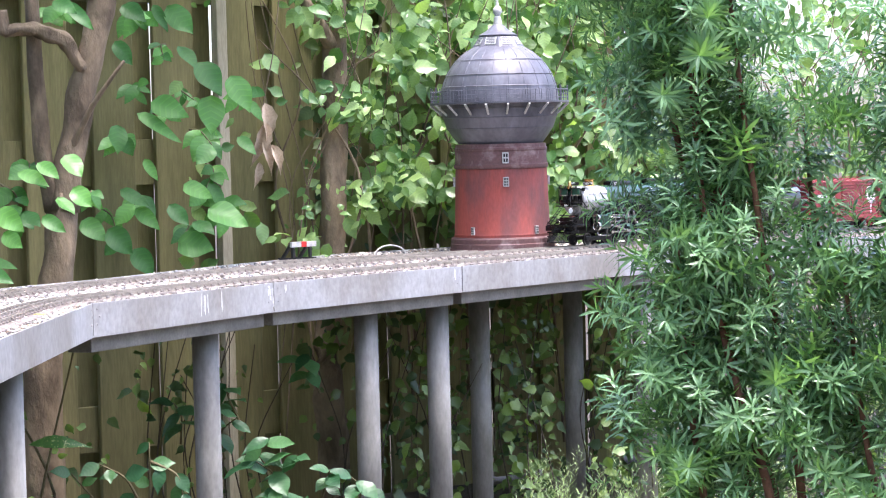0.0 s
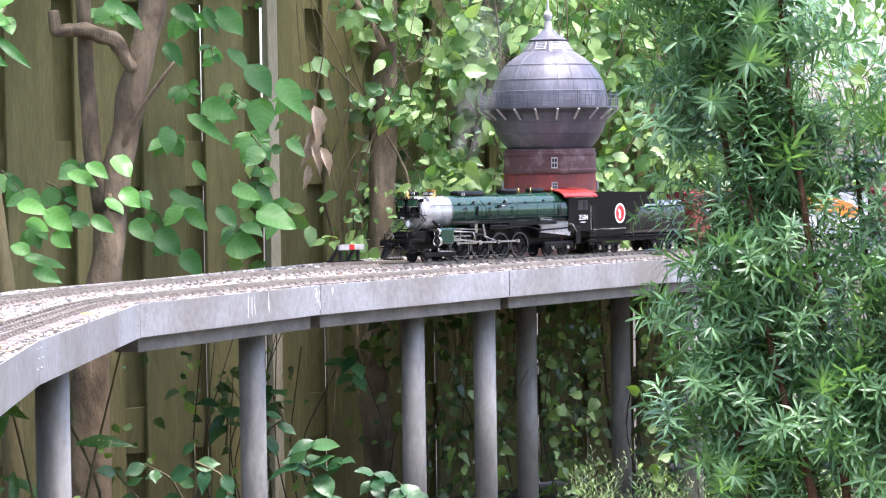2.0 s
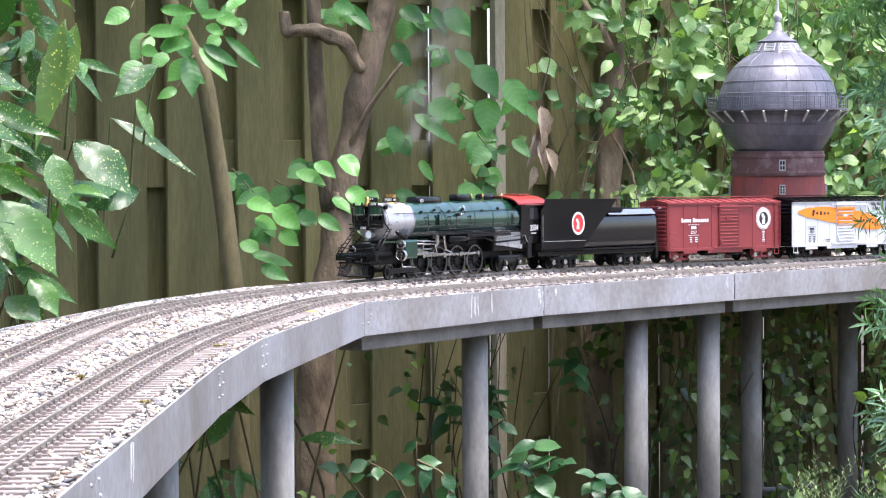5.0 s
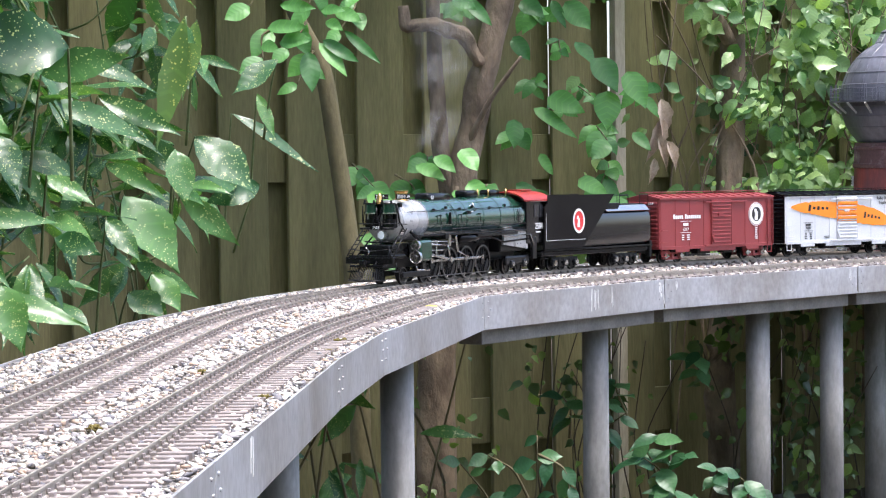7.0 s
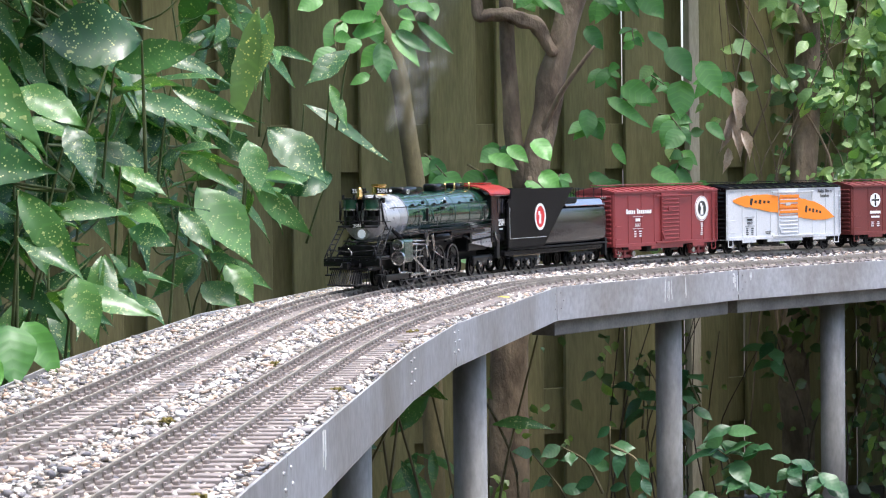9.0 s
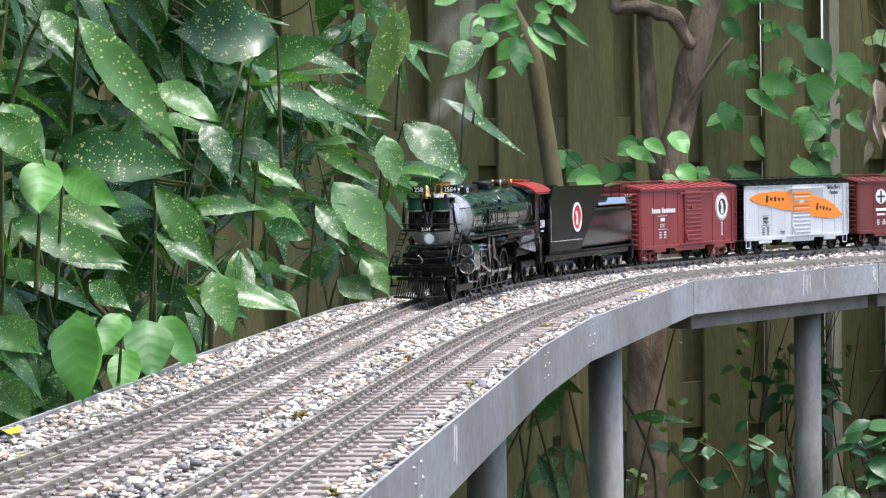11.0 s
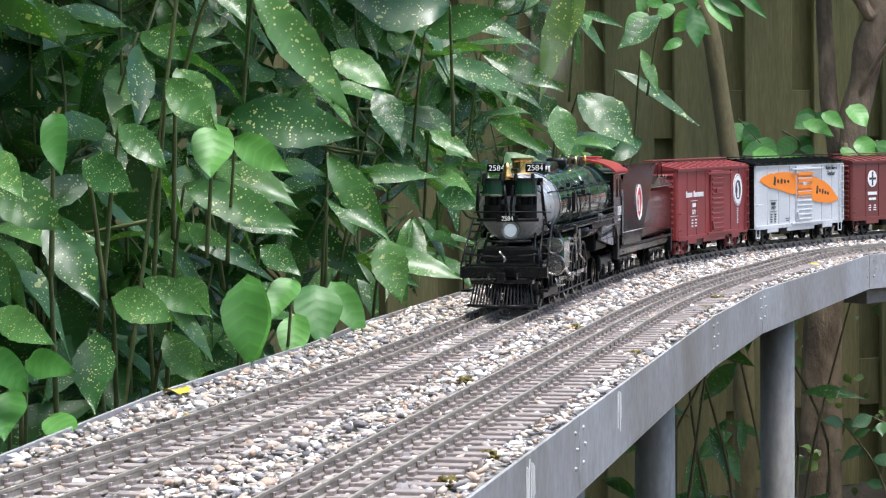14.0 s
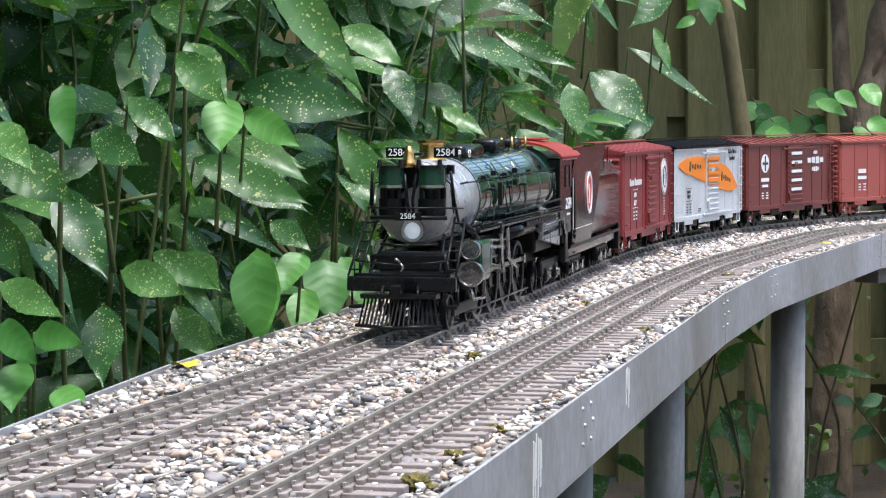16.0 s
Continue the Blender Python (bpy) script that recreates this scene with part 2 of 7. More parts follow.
LEAF_PALE = leaf_material("pale_laurel_leaf", (0.09, 0.17, 0.05), (0.18, 0.28, 0.10), 0.4, (0.62, 0.60, 0.20), True, 0.1)
LEAF_LOW = leaf_material("blue_green_leaf", (0.022, 0.085, 0.036), (0.075, 0.185, 0.070), 0.45, None, True, 0.1)
LEAF_OVAL = leaf_material("oval_leaf", (0.036, 0.140, 0.030), (0.125, 0.33, 0.075), 0.50, None, True, 0.08)
LEAF_WALL = leaf_material("climber_leaf", (0.060, 0.155, 0.050), (0.33, 0.48, 0.19), 0.36, None, True, 0.1)
LEAF_DARK = leaf_material("ivy_and_shade_leaf", (0.026, 0.062, 0.026), (0.175, 0.270, 0.080), 0.42, None, True, 0.05)
LEAF_NEEDLE = leaf_material("needle", (0.078, 0.170, 0.090), (0.28, 0.47, 0.25), 0.26, None, False, 0.2)
LEAF_GREY = leaf_material("grey_needle", (0.16, 0.24, 0.12), (0.36, 0.46, 0.25), 0.6, None, False, 0.0)
STONE = material("gravel_stone", (0.4, 0.4, 0.4), 0.75)
_geo = STONE.node_tree.nodes.new("ShaderNodeNewGeometry")
_col = ramp(STONE, _geo.outputs["Random Per Island"], [(0.0, (0.13, 0.13, 0.15)), (0.18, (0.27, 0.26, 0.27)), (0.36, (0.43, 0.39, 0.35)), (0.50, (0.57, 0.49, 0.41)),
                                                     (0.62, (0.47, 0.33, 0.25)), (0.74, (0.62, 0.58, 0.55)), (1.0, (0.90, 0.90, 0.89))])
_fine = noise_of(STONE, coords(STONE, "Object"), 420.0, 3.0)
link(STONE, mix(STONE, 0.4, _col, ramp(STONE, _fine, [(0.3, (0.45, 0.43, 0.42)), (0.7, (1, 1, 1))]), "MULTIPLY"), bsdf(STONE).inputs["Base Color"])
MOSS = worn("moss", (0.10, 0.085, 0.02), (0.21, 0.165, 0.045), 0.95, 0.0, 200.0, 800.0)


# ---- ground ----
def ground():
    bm = bmesh.new()
    n = 60
    xs = [-300, -80, -25] + [-8 + 16 * i / n for i in range(n + 1)] + [25, 80, 300]
    ys = [-300, -80, -20] + [-4 + 16 * i / n for i in range(n + 1)] + [30, 80, 300]
    vs = [[bm.verts.new((x, y, 0.03 * noise.noise((x * 1.3, y * 1.3, 0)))) for x in xs] for y in ys]
    for j in range(len(ys) - 1):
        for i in range(len(xs) - 1):
            bm.faces.new((vs[j][i], vs[j][i + 1], vs[j + 1][i + 1], vs[j + 1][i]))
    tagged(part("ground", bm, EARTH, smooth=True), "dark bare garden soil under the shrubs", "ground", "", "structure")


ground()


# ---- raised track bed ----
def deck():
    thing = tagged(empty("track_deck"), "raised garden railway deck with galvanised steel edge and gravel bed", "deck", "", "structure")
    bm = bmesh.new()
    near, far = Line(NEAR_EDGE), Line(FAR_EDGE)
    n = 90
    rows = []
    corners = []
    for edge, line in ((NEAR_EDGE, near), (FAR_EDGE, far)):
        run = 0.0
        for p, q in zip(edge[:-1], edge[1:]):
            run += math.dist(p, q)
            corners.append(min(1.0, run / line.length))
    for u0 in sorted(set(i / n for i in range(n + 1)) | set(corners)):
        a, b = near.at(near.length * u0), far.at(far.length * u0)
        rows.append([bm.verts.new((*(a + (b - a) * (0.006 + 0.988 * u)), z)) for u, z in ((0.0, RAIL - 0.016), (1.0, RAIL - 0.016), (1.0, RAIL - 0.06), (0.0, RAIL - 0.06))])
    for a, b in zip(rows[:-1], rows[1:]):
        for k in range(4):
            bm.faces.new((a[k], a[(k + 1) % 4], b[(k + 1) % 4], b[k]))
    bm.faces.new(rows[0])
    bm.faces.new(rows[-1][::-1])
    bmesh.ops.recalc_face_normals(bm, faces=bm.faces)
    part("bed", bm, SUBDECK, thing, "grey grit bed of the deck")
    # edge sheets, one to each straight stretch, with a folded lip
    for edge, side, drop in ((NEAR_EDGE, 1, 0.064), (FAR_EDGE, -1, 0.05)):
        for (ax, ay), (bx, by) in zip(edge[:-1], edge[1:]):
            d = Vector((bx - ax, by - ay))
            length = d.length
            d.normalize()
            out = Vector((d.y, -d.x)) * side
            bm = bmesh.new()
            turn = Matrix.Rotation(math.atan2(d.y, d.x), 4, "Z")
            mid = Vector(((ax + bx) / 2, (ay + by) / 2)) + out * 0.0025
            box(bm, mid.x, mid.y, RAIL - 0.010 - drop / 2, length - 0.005, 0.003, drop, 0.0006, turn)
            low = mid - out * 0.014
            box(bm, low.x, low.y, RAIL - 0.010 - drop - 0.0012, length - 0.0015, 0.031, 0.0024, 0, turn)
            sheet = part("edge_sheet", bm, GALV, thing, "galvanised steel edge sheet")
            for at_end in (0.02, length - 0.02):
                for k in range(3):
                    p = Vector((ax, ay)) + d * (at_end + (0.005 if k % 2 else -0.004)) + out * 0.004
                    z = RAIL - 0.022 - 0.015 * k
                    bm = bmesh.new()
                    bmesh.ops.create_uvsphere(bm, u_segments=8, v_segments=5, radius=0.0022, matrix=Matrix.Translation((p.x, p.y, z)))
                    part("rivet", bm, GALV, sheet)
    # dark timber bearer under the sheets
    for (ax, ay), (bx, by) in zip(NEAR_EDGE[:-1], NEAR_EDGE[1:]):
        if ay < 4.2:
            continue
        d = Vector((bx - ax, by - ay))
        turn = Matrix.Rotation(math.atan2(d.y, d.x), 4, "Z")
        n2 = Vector((d.y, -d.x)).normalized()
        bm = bmesh.new()
        box(bm, (ax + bx) / 2 - n2.x * 0.040, (ay + by) / 2 - n2.y * 0.040, RAIL - 0.0925, d.length - 0.035, 0.055, 0.030, 0.002, turn)
        part("bearer", bm, BEAM, thing, "dark weathered bearer")
    # runs of sealant on the sheets
    rng = random.Random(4)
    for s, w, h in ((4.160, 0.004, 0.045), (4.173, 0.003, 0.045), (4.185, 0.003, 0.042), (4.245, 0.003, 0.05), (4.462, 0.010, 0.035), (4.470, 0.005, 0.045), (4.525, 0.005, 0.025), (5.225, 0.004, 0.03),
                    (0.956, 0.006, 0.05), (0.945, 0.004, 0.055), (0.967, 0.005, 0.045), (1.397, 0.004, 0.035), (1.41, 0.003, 0.04)):
        p, w2 = EDGE.at(s), EDGE.way(s)
        bm = bmesh.new()
        out = np.array([w2[1], -w2[0]]) * 0.0043
        for k in range(3):  # thin tapering streaks
            at0, h2 = rng.uniform(-1, 1) * w, h * rng.uniform(0.45, 1.0)
            z0, half, lean = RAIL - 0.014 - rng.random() * 0.008, w * rng.uniform(0.12, 0.28), rng.uniform(-0.1, 0.1) * h2
            front = [Vector((*(p + w2 * (at0 + dx) + out * e), z)) for e in (0.9, 1.1) for dx, z in ((-half * 0.5, z0), (half * 0.5, z0), (lean + half, z0 - h2), (lean - half, z0 - h2))]
            vs = [bm.verts.new(c) for c in front]
            for quad in ((0, 1, 2, 3), (7, 6, 5, 4), (0, 4, 5, 1), (1, 5, 6, 2), (2, 6, 7, 3), (3, 7, 4, 0)):
                bm.faces.new([vs[c] for c in quad])
        bmesh.ops.recalc_face_normals(bm, faces=bm.faces)
        part("sealant_run", bm, SEALANT, thing, "white sealant run")


deck()


def stones(count, s0, s1, low, high, seed):
    """Loose stones over a stretch of the deck."""
    rng = np.random.default_rng(seed)
    near, far = Line(NEAR_EDGE), Line(FAR_EDGE)
    bm = bmesh.new()
    bmesh.ops.create_icosphere(bm, subdivisions=1, radius=1.0)
    base = np.array([v.co[:] for v in bm.verts])
    tri = np.array([[v.index for v in f.verts] for f in bm.faces])
    bm.free()
    u, w = rng.uniform(s0, s1, count), rng.uniform(0.012, 0.988, count)
    a = np.array([near.at(near.length * x) for x in u])
    b = np.array([far.at(far.length * x) for x in u])
    c = a + (b - a) * w[:, None]
    size = low + (high - low) * rng.random(count) ** 2.2
    stretch = rng.uniform(0.5, 1.5, (count, 3)) * np.array([1, 1, 0.5])
    ang = rng.uniform(0, 2 * np.pi, count)
    v = base[None] * (1 + rng.uniform(-0.46, 0.36, (count, len(base), 1))) * (size[:, None] * stretch)[:, None, :]
    co, si = np.cos(ang)[:, None], np.sin(ang)[:, None]
    v = np.stack([v[..., 0] * co - v[..., 1] * si, v[..., 0] * si + v[..., 1] * co, v[..., 2]], -1)
    tilt = rng.uniform(-0.5, 0.5, count)[:, None]
    v = np.stack([v[..., 0] * np.cos(tilt) - v[..., 2] * np.sin(tilt), v[..., 1], v[..., 0] * np.sin(tilt) + v[..., 2] * np.cos(tilt)], -1)
    # stones between the rails of a track lie low
    m = MAIN.p[::4]
    dist = np.min(np.hypot(c[:, None, 0] - m[None, :, 0], c[:, None, 1] - m[None, :, 1]), axis=1)
    e = SOFT_EDGE.p[::4]
    edge_dist = np.min(np.hypot(c[:, None, 0] - e[None, :, 0], c[:, None, 1] - e[None, :, 1]), axis=1)
    inside = (dist < 0.052) | ((edge_dist > 0.024) & (edge_dist < 0.140))
    z = RAIL - 0.0145 + rng.uniform(-0.001, 0.004, count) + inside * 0.0006 + (dist < 0.052) * 0.0010
    v[..., 0] += c[:, None, 0]
    v[..., 1] += c[:, None, 1]
    v[..., 2] += z[:, None]
    keep = ~(inside & (size > 0.0042 + 0.0022 * rng.random(count)))
    v = v[keep]
    n = len(v)
    faces = (tri[None] + (np.arange(n) * len(base))[:, None, None]).reshape(-1, 3)
    return v.reshape(-1, 3), faces


for first, last, many, small, large, seed in ((0.03, 0.42, 40000, 0.0016, 0.0064, 1), (0.42, 0.78, 9500, 0.003, 0.0080, 2)):
    v, f = stones(many, first, last, small, large, seed)
    tagged(cloud("gravel", v, f, STONE), "mixed white, grey and brown gravel ballast", "gravel", "", "stuff")


def sleeper_mesh(length, rails, middle):
    bm = bmesh.new()
    box(bm, middle, 0, -0.0125, length, 0.0125, 0.008, 0.0008)
    for r in rails:  # moulded rail chairs
        for k in (-1, 1):
            box(bm, r + k * 0.0044, 0, -0.0070, 0.0052, 0.0078, 0.0042, 0.0008)
            box(bm, r + k * 0.0022, 0, -0.0040, 0.0026, 0.0050, 0.0026)
    me = bpy.data.meshes.new("sleeper")
    bm.to_mesh(me)
    bm.free()
    me.materials.append(SLEEPER)
    return me


def track(name, line, s0, s1, shift, rails, label, length, middle=0.0):
    thing = tagged(empty(name), label, "railway track", "garden tracks")
    for r in rails:
        bm = bmesh.new()
        prev = None
        s = s0
        while s <= s1:
            w = line.way(s)
            side = np.array([w[1], -w[0]])
            c = line.at(s) + side * (shift + r)
            ring = []
            for dx, dz in ((-0.0011, 0), (0.0011, 0), (0.0011, -0.0020), (0.0006, -0.003), (0.0006, -0.0068), (0.0024, -0.0078), (0.0024, -0.0086), (-0.0024, -0.0086),
                           (-0.0024, -0.0078), (-0.0006, -0.0068), (-0.0006, -0.003), (-0.0011, -0.0020)):
                p = c + side * dx
                ring.append(bm.verts.new((p[0], p[1], RAIL + dz)))
            if prev:
                for k in range(12):
                    bm.faces.new((prev[k], ring[k], ring[(k + 1) % 12], prev[(k + 1) % 12]))
            prev = ring
            s += 0.04
        bmesh.ops.recalc_face_normals(bm, faces=bm.faces)
        part("rail", bm, RAIL_METAL, thing, "weathered brown metal rail")
    me = sleeper_mesh(length, rails, middle)
    rng = random.Random(name)
    s = s0
    while s < s1 - 0.01:
        w = line.way(s)
        c = line.at(s) + np.array([w[1], -w[0]]) * shift
        m = Matrix.Translation((c[0], c[1], RAIL)) @ Matrix.Rotation(math.atan2(w[1], w[0]) - math.pi / 2 + rng.uniform(-0.01, 0.01), 4, "Z")
        ob = new("sleeper", me)
        ob.parent, ob.matrix_basis = thing, m
        s += 0.030
    return thing


track("railway_track", MAIN, 0.05, 9.2, 0.0, (-0.052, -0.0239, 0.0239), "three-rail dual-gauge main line on weathered brown sleepers", 0.124, -0.013)
track("railway_track", SOFT_EDGE, 0.1, 9.2, -0.082, (-0.0357, -0.0085, 0.0240), "three-rail dual-gauge track beside the deck edge", 0.116)
SIDING = Line(spline([(-0.456, 5.989), (-0.325, 6.109), (-0.163, 6.239), (0.000, 6.369), (0.130, 6.467)]))
track("railway_track", SIDING, 0.02, SIDING.length - 0.02, 0.0, (-0.0239, 0.0239), "short siding ending at a buffer stop", 0.082)


def posts():
    spots = [(-0.759, 2.485), (-0.787, 3.038), (-0.743, 3.689), (-0.525, 4.820), (-0.193, 5.380), (-0.020, 5.660), (0.095, 6.200), (0.380, 6.600), (0.575, 6.402), (1.031, 6.944)]
    for x, y in spots:
        bm = bmesh.new()
        rod(bm, (x, y, -0.05), (x, y, RAIL - 0.075), 0.0290, n=28)
        post = part("support_post", bm, GALV_POST, smooth=False)
        for f in post.data.polygons:
            f.use_smooth = abs(f.normal.z) < 0.5
        tagged(post, "round grey galvanised tube post under the deck", "post", "deck posts")


posts()


# ---- fence ----
def fence():
    thing = tagged(empty("fence"), "weathered green-grey wooden fence of overlapping vertical boards", "fence", "", "structure")
    a, b = Vector((-2.712, 4.644)), Vector((3.689, 9.656))
    a, b = a + Vector((-0.2, 0.35)), b + Vector((-0.2, 0.35))
    b = a + (b - a) * 0.60
    d = (b - a).normalized()
    back = Vector((-d.y, d.x))
    turn = Matrix.Rotation(math.atan2(d.y, d.x), 4, "Z")
    pitch = 0.2135
    top = 1.74
    me = {}
    for k, w in (("front", 0.150), ("rear", 0.112)):
        bm = bmesh.new()
        box(bm, 0, 0, top / 2, w, 0.018, top, 0.003)
        me[k] = bpy.data.meshes.new("board")
        bm.to_mesh(me[k])
        bm.free()
        me[k].materials.append(FENCE_WOOD)
    rng = random.Random(8)
    s = 0.013 - 0.098
    while s < (b - a).length:
        for kind_, ds, depth in (("front", 0.0, 0.0), ("rear", pitch / 2 + 0.004, 0.052)):
            p = a + d * (s + ds) + back * depth
            ob = new("board", me[kind_])
            ob.parent = thing
            ob.matrix_basis = Matrix.Translation((p.x, p.y, rng.uniform(-0.02, 0.02))) @ turn @ pose(0, 0, 0, 0, rng.uniform(-0.25, 0.25), rng.uniform(-1.5, 1.5)) @ Matrix.Diagonal((rng.uniform(0.94, 1.03), 1, 1, 1))
        s += pitch
    for z in (0.30, 1.08, 1.62):
        bm = bmesh.new()
        mid = (a + b) / 2 + back * 0.026
        box(bm, mid.x, mid.y, z, (b - a).length, 0.022, 0.135, 0.002, turn)
        part("cross_rail", bm, FENCE_WOOD, thing)
    bm = bmesh.new()
    box(bm, -0.655, 6.69, 1.1, 0.036, 0.03, 2.3, 0.003, turn)
    part("fence_post", bm, PALE_WOOD, thing, "pale grey upright batten")


fence()


# ---- unseen hedge, added behind and beside the camera to block low sky light ----
def hedge():
    rng = random.Random(13)
    g = [leaf_geometry(0.16, w, 0.0, 0.2, 0.2, 0.1, 2, 0.45, k) for k, w in enumerate((0.10, 0.08, 0.12))]
    mats = []
    for (ax, ay), (bx, by), many in (((-7.0, -4.0), (6.0, -4.0), 5600), ((6.0, -4.0), (6.5, 5.0), 2600), ((-5.5, -4.0), (-4.5, 4.0), 2000)):
        for i in range(many):
            u = rng.random()
            p = Vector((ax + (bx - ax) * u + rng.uniform(-0.3, 0.3), ay + (by - ay) * u + rng.uniform(-0.3, 0.3), 5.4 * rng.random() ** 0.9))
            d = Vector((rng.uniform(-1, 1), rng.uniform(-1, 1), rng.uniform(-1, 0.5)))
            mats.append(aim(p, d, Vector((rng.uniform(-1, 1), rng.uniform(-0.5, 1), rng.uniform(-0.3, 1))), rng.uniform(1.2, 2.2)))
    tagged(scatter("hedge", g, mats, LEAF_DARK), "unseen dark green hedge added to cut low light from behind the camera", "hedge", "", "stuff")


# ---- water tower ----
PLUM = worn("weathered_lead", (0.088, 0.088, 0.112), (0.240, 0.240, 0.290), 0.42, 0.25, 9.0, 90.0, 0.3, 0.75, 0.2, 0.001, (1, 1, 0.5))
RED_WALL = worn("faded_red_render", (0.36, 0.070, 0.055), (0.155, 0.060, 0.062), 0.75, 0.0, 7.0, 110.0, 0.40, 0.66, 0.2, 0.001, (1.6, 1.6, 0.5))
DULL_RED = worn("grimy_brick", (0.15, 0.075, 0.075), (0.34, 0.25, 0.25), 0.8, 0.0, 22.0, 150.0, 0.50, 0.72, 0.3, 0.0012)
PALE = worn("chalky_white", (0.62, 0.62, 0.62), (0.42, 0.41, 0.41), 0.8, 0.0, 60.0, 300.0)
PANE_DARK = material("dark_pane", (0.03, 0.03, 0.035), 0.2)


def water_tower():
    m = pose(0.180, 6.690, RAIL - 0.016, 1.0, 0.0, 0)
    k = 1.085
    thing = tagged(empty("water_tower", m), "model water tower with red shaft and grey lead dome", "water tower")

    def ring(name, prof, mat, n=64, label=""):
        bm = bmesh.new()
        lathe(bm, [(r * k, z * k) for r, z in prof], n)
        bmesh.ops.recalc_face_normals(bm, faces=bm.faces)
        ob = part(name, bm, mat, thing, label, True)
        ob.data.set_sharp_from_angle(angle=radians(32))
        return ob

    ring("plinth", [(0, 0), (0.147, 0), (0.147, 0.012), (0.145, 0.014), (0.145, 0.026), (0.143, 0.028), (0.143, 0.040), (0.138, 0.045), (0, 0.045)], DULL_RED, label="dark red stepped plinth")
    ring("shaft", [(0.134, 0.045), (0.134, 0.052), (0.132, 0.055), (0.1265, 0.232), (0.0, 0.232)], RED_WALL, label="faded red tapering shaft")
    ring("cornice", [(0.0, 0.2325), (0.1285, 0.2325), (0.1305, 0.236), (0.1305, 0.243), (0.1275, 0.246), (0.1265, 0.262), (0.1265, 0.280), (0.1285, 0.283), (0.1285, 0.289),
                     (0.126, 0.291), (0.1245, 0.300), (0.0, 0.3005)], DULL_RED, label="banded brick upper shaft")
    bulb = [(0.116, 0.301), (0.130, 0.318), (0.146, 0.342), (0.1475, 0.344), (0.157, 0.372), (0.1585, 0.374), (0.163, 0.400), (0.1635, 0.410)]
    ring("tank", bulb, PLUM, label="riveted grey tank wall")
    dome = [(0.1635, 0.4155)]
    for i in range(1, 15):
        a = radians(68) * i / 14
        dome.append((0.163 * math.cos(a) ** 0.98, 0.4155 + 0.166 * math.sin(a)))
    ring("dome", dome, PLUM, label="seamed lead dome")
    # raised seams of the lead
    for z_frac, count in ((0, 22),):
        for i in range(count):
            a = 2 * math.pi * i / count
            bm = bmesh.new()
            pts = [Vector((r * k * 1.003 * math.cos(a), r * k * 1.003 * math.sin(a), z * k)) for r, z in dome[::2]]
            pipe(bm, pts, 0.0009, 5)
            part("seam", bm, PLUM, thing)
    for r, z in ((0.1595, 0.458), (0.147, 0.490), (0.121, 0.530), (0.1465, 0.343), (0.158, 0.373), (0.1625, 0.398)):
        bm = bmesh.new()
        lathe(bm, [(r * k, (z - 0.0012) * k), ((r + 0.0016) * k, z * k), (r * k, (z + 0.0012) * k)], 64)
        part("band", bm, PLUM, thing)
    # gallery with brackets and railing
    ring("gallery_floor", [(0.160, 0.409), (0.190, 0.409), (0.192, 0.4105), (0.192, 0.4145), (0.160, 0.4150)], PLUM)
    for z, r in ((0.424, 0.0008), (0.434, 0.0008), (0.446, 0.0011)):
        bm = bmesh.new()
        pts = [Vector((0.190 * k * math.cos(2 * math.pi * i / 48), 0.190 * k * math.sin(2 * math.pi * i / 48), z * k)) for i in range(49)]
        pipe(bm, pts, r, 5)
        part("handrail", bm, PLUM, thing)
    for i in range(20):
        a = 2 * math.pi * (i + 0.3) / 20
        c, s = math.cos(a), math.sin(a)
        bm = bmesh.new()
        for da in (-0.018, 0.018):
            c2, s2 = math.cos(a + da), math.sin(a + da)
            rod(bm, (0.190 * k * c2, 0.190 * k * s2, 0.414 * k), (0.190 * k * c2, 0.190 * k * s2, 0.456 * k), 0.0010, n=6)
        for da in (-0.105, 0.105):
            c2, s2 = math.cos(a + da), math.sin(a + da)
            rod(bm, (0.190 * k * c2, 0.190 * k * s2, 0.414 * k), (0.190 * k * c2, 0.190 * k * s2, 0.446 * k), 0.0008, n=5)
        rod(bm, (0.190 * k * math.cos(a - 0.018), 0.190 * k * math.sin(a - 0.018), 0.456 * k), (0.190 * k * math.cos(a + 0.018), 0.190 * k * math.sin(a + 0.018), 0.456 * k), 0.0010, n=6)
        part("baluster", bm, PLUM, thing)
        bm = bmesh.new()
        pipe(bm, [Vector((0.192 * k * c, 0.192 * k * s, 0.4085 * k)), Vector((0.160 * k * c, 0.160 * k * s, 0.381 * k))], 0.0036, 6)
        part("bracket", bm, PALE, thing, "whitish gallery bracket")
    # lantern, cone roof and spire
    ring("lantern", [(0.074, 0.564), (0.070, 0.568), (0.051, 0.598), (0.0, 0.598)], PLUM, 8)
    for i in range(8):
        a = 2 * math.pi * (i + 0.5) / 8
        turn = Matrix.Rotation(a, 4, "Z") @ Matrix.Rotation(radians(-31), 4, "Y")
        bm = bmesh.new()
        c = Vector((0.0562 * k * math.cos(a), 0.0562 * k * math.sin(a), 0.5825 * k))
        box(bm, *c, 0.003, 0.034, 0.027, 0.0004, turn)
        louvre = part("louvre", bm, PALE, thing, "pale slatted vent")
        for j in range(4):
            bm = bmesh.new()
            q = c + turn.to_3x3() @ Vector((0.0018, 0, -0.0082 + 0.0055 * j))
            box(bm, *q, 0.0014, 0.027, 0.0016, 0, turn)
            part("slat", bm, PLUM, louvre)
    ring("cone_roof", [(0.0, 0.597), (0.053, 0.596), (0.054, 0.599), (0.034, 0.610), (0.014, 0.628), (0.0, 0.629)], PLUM, 16)
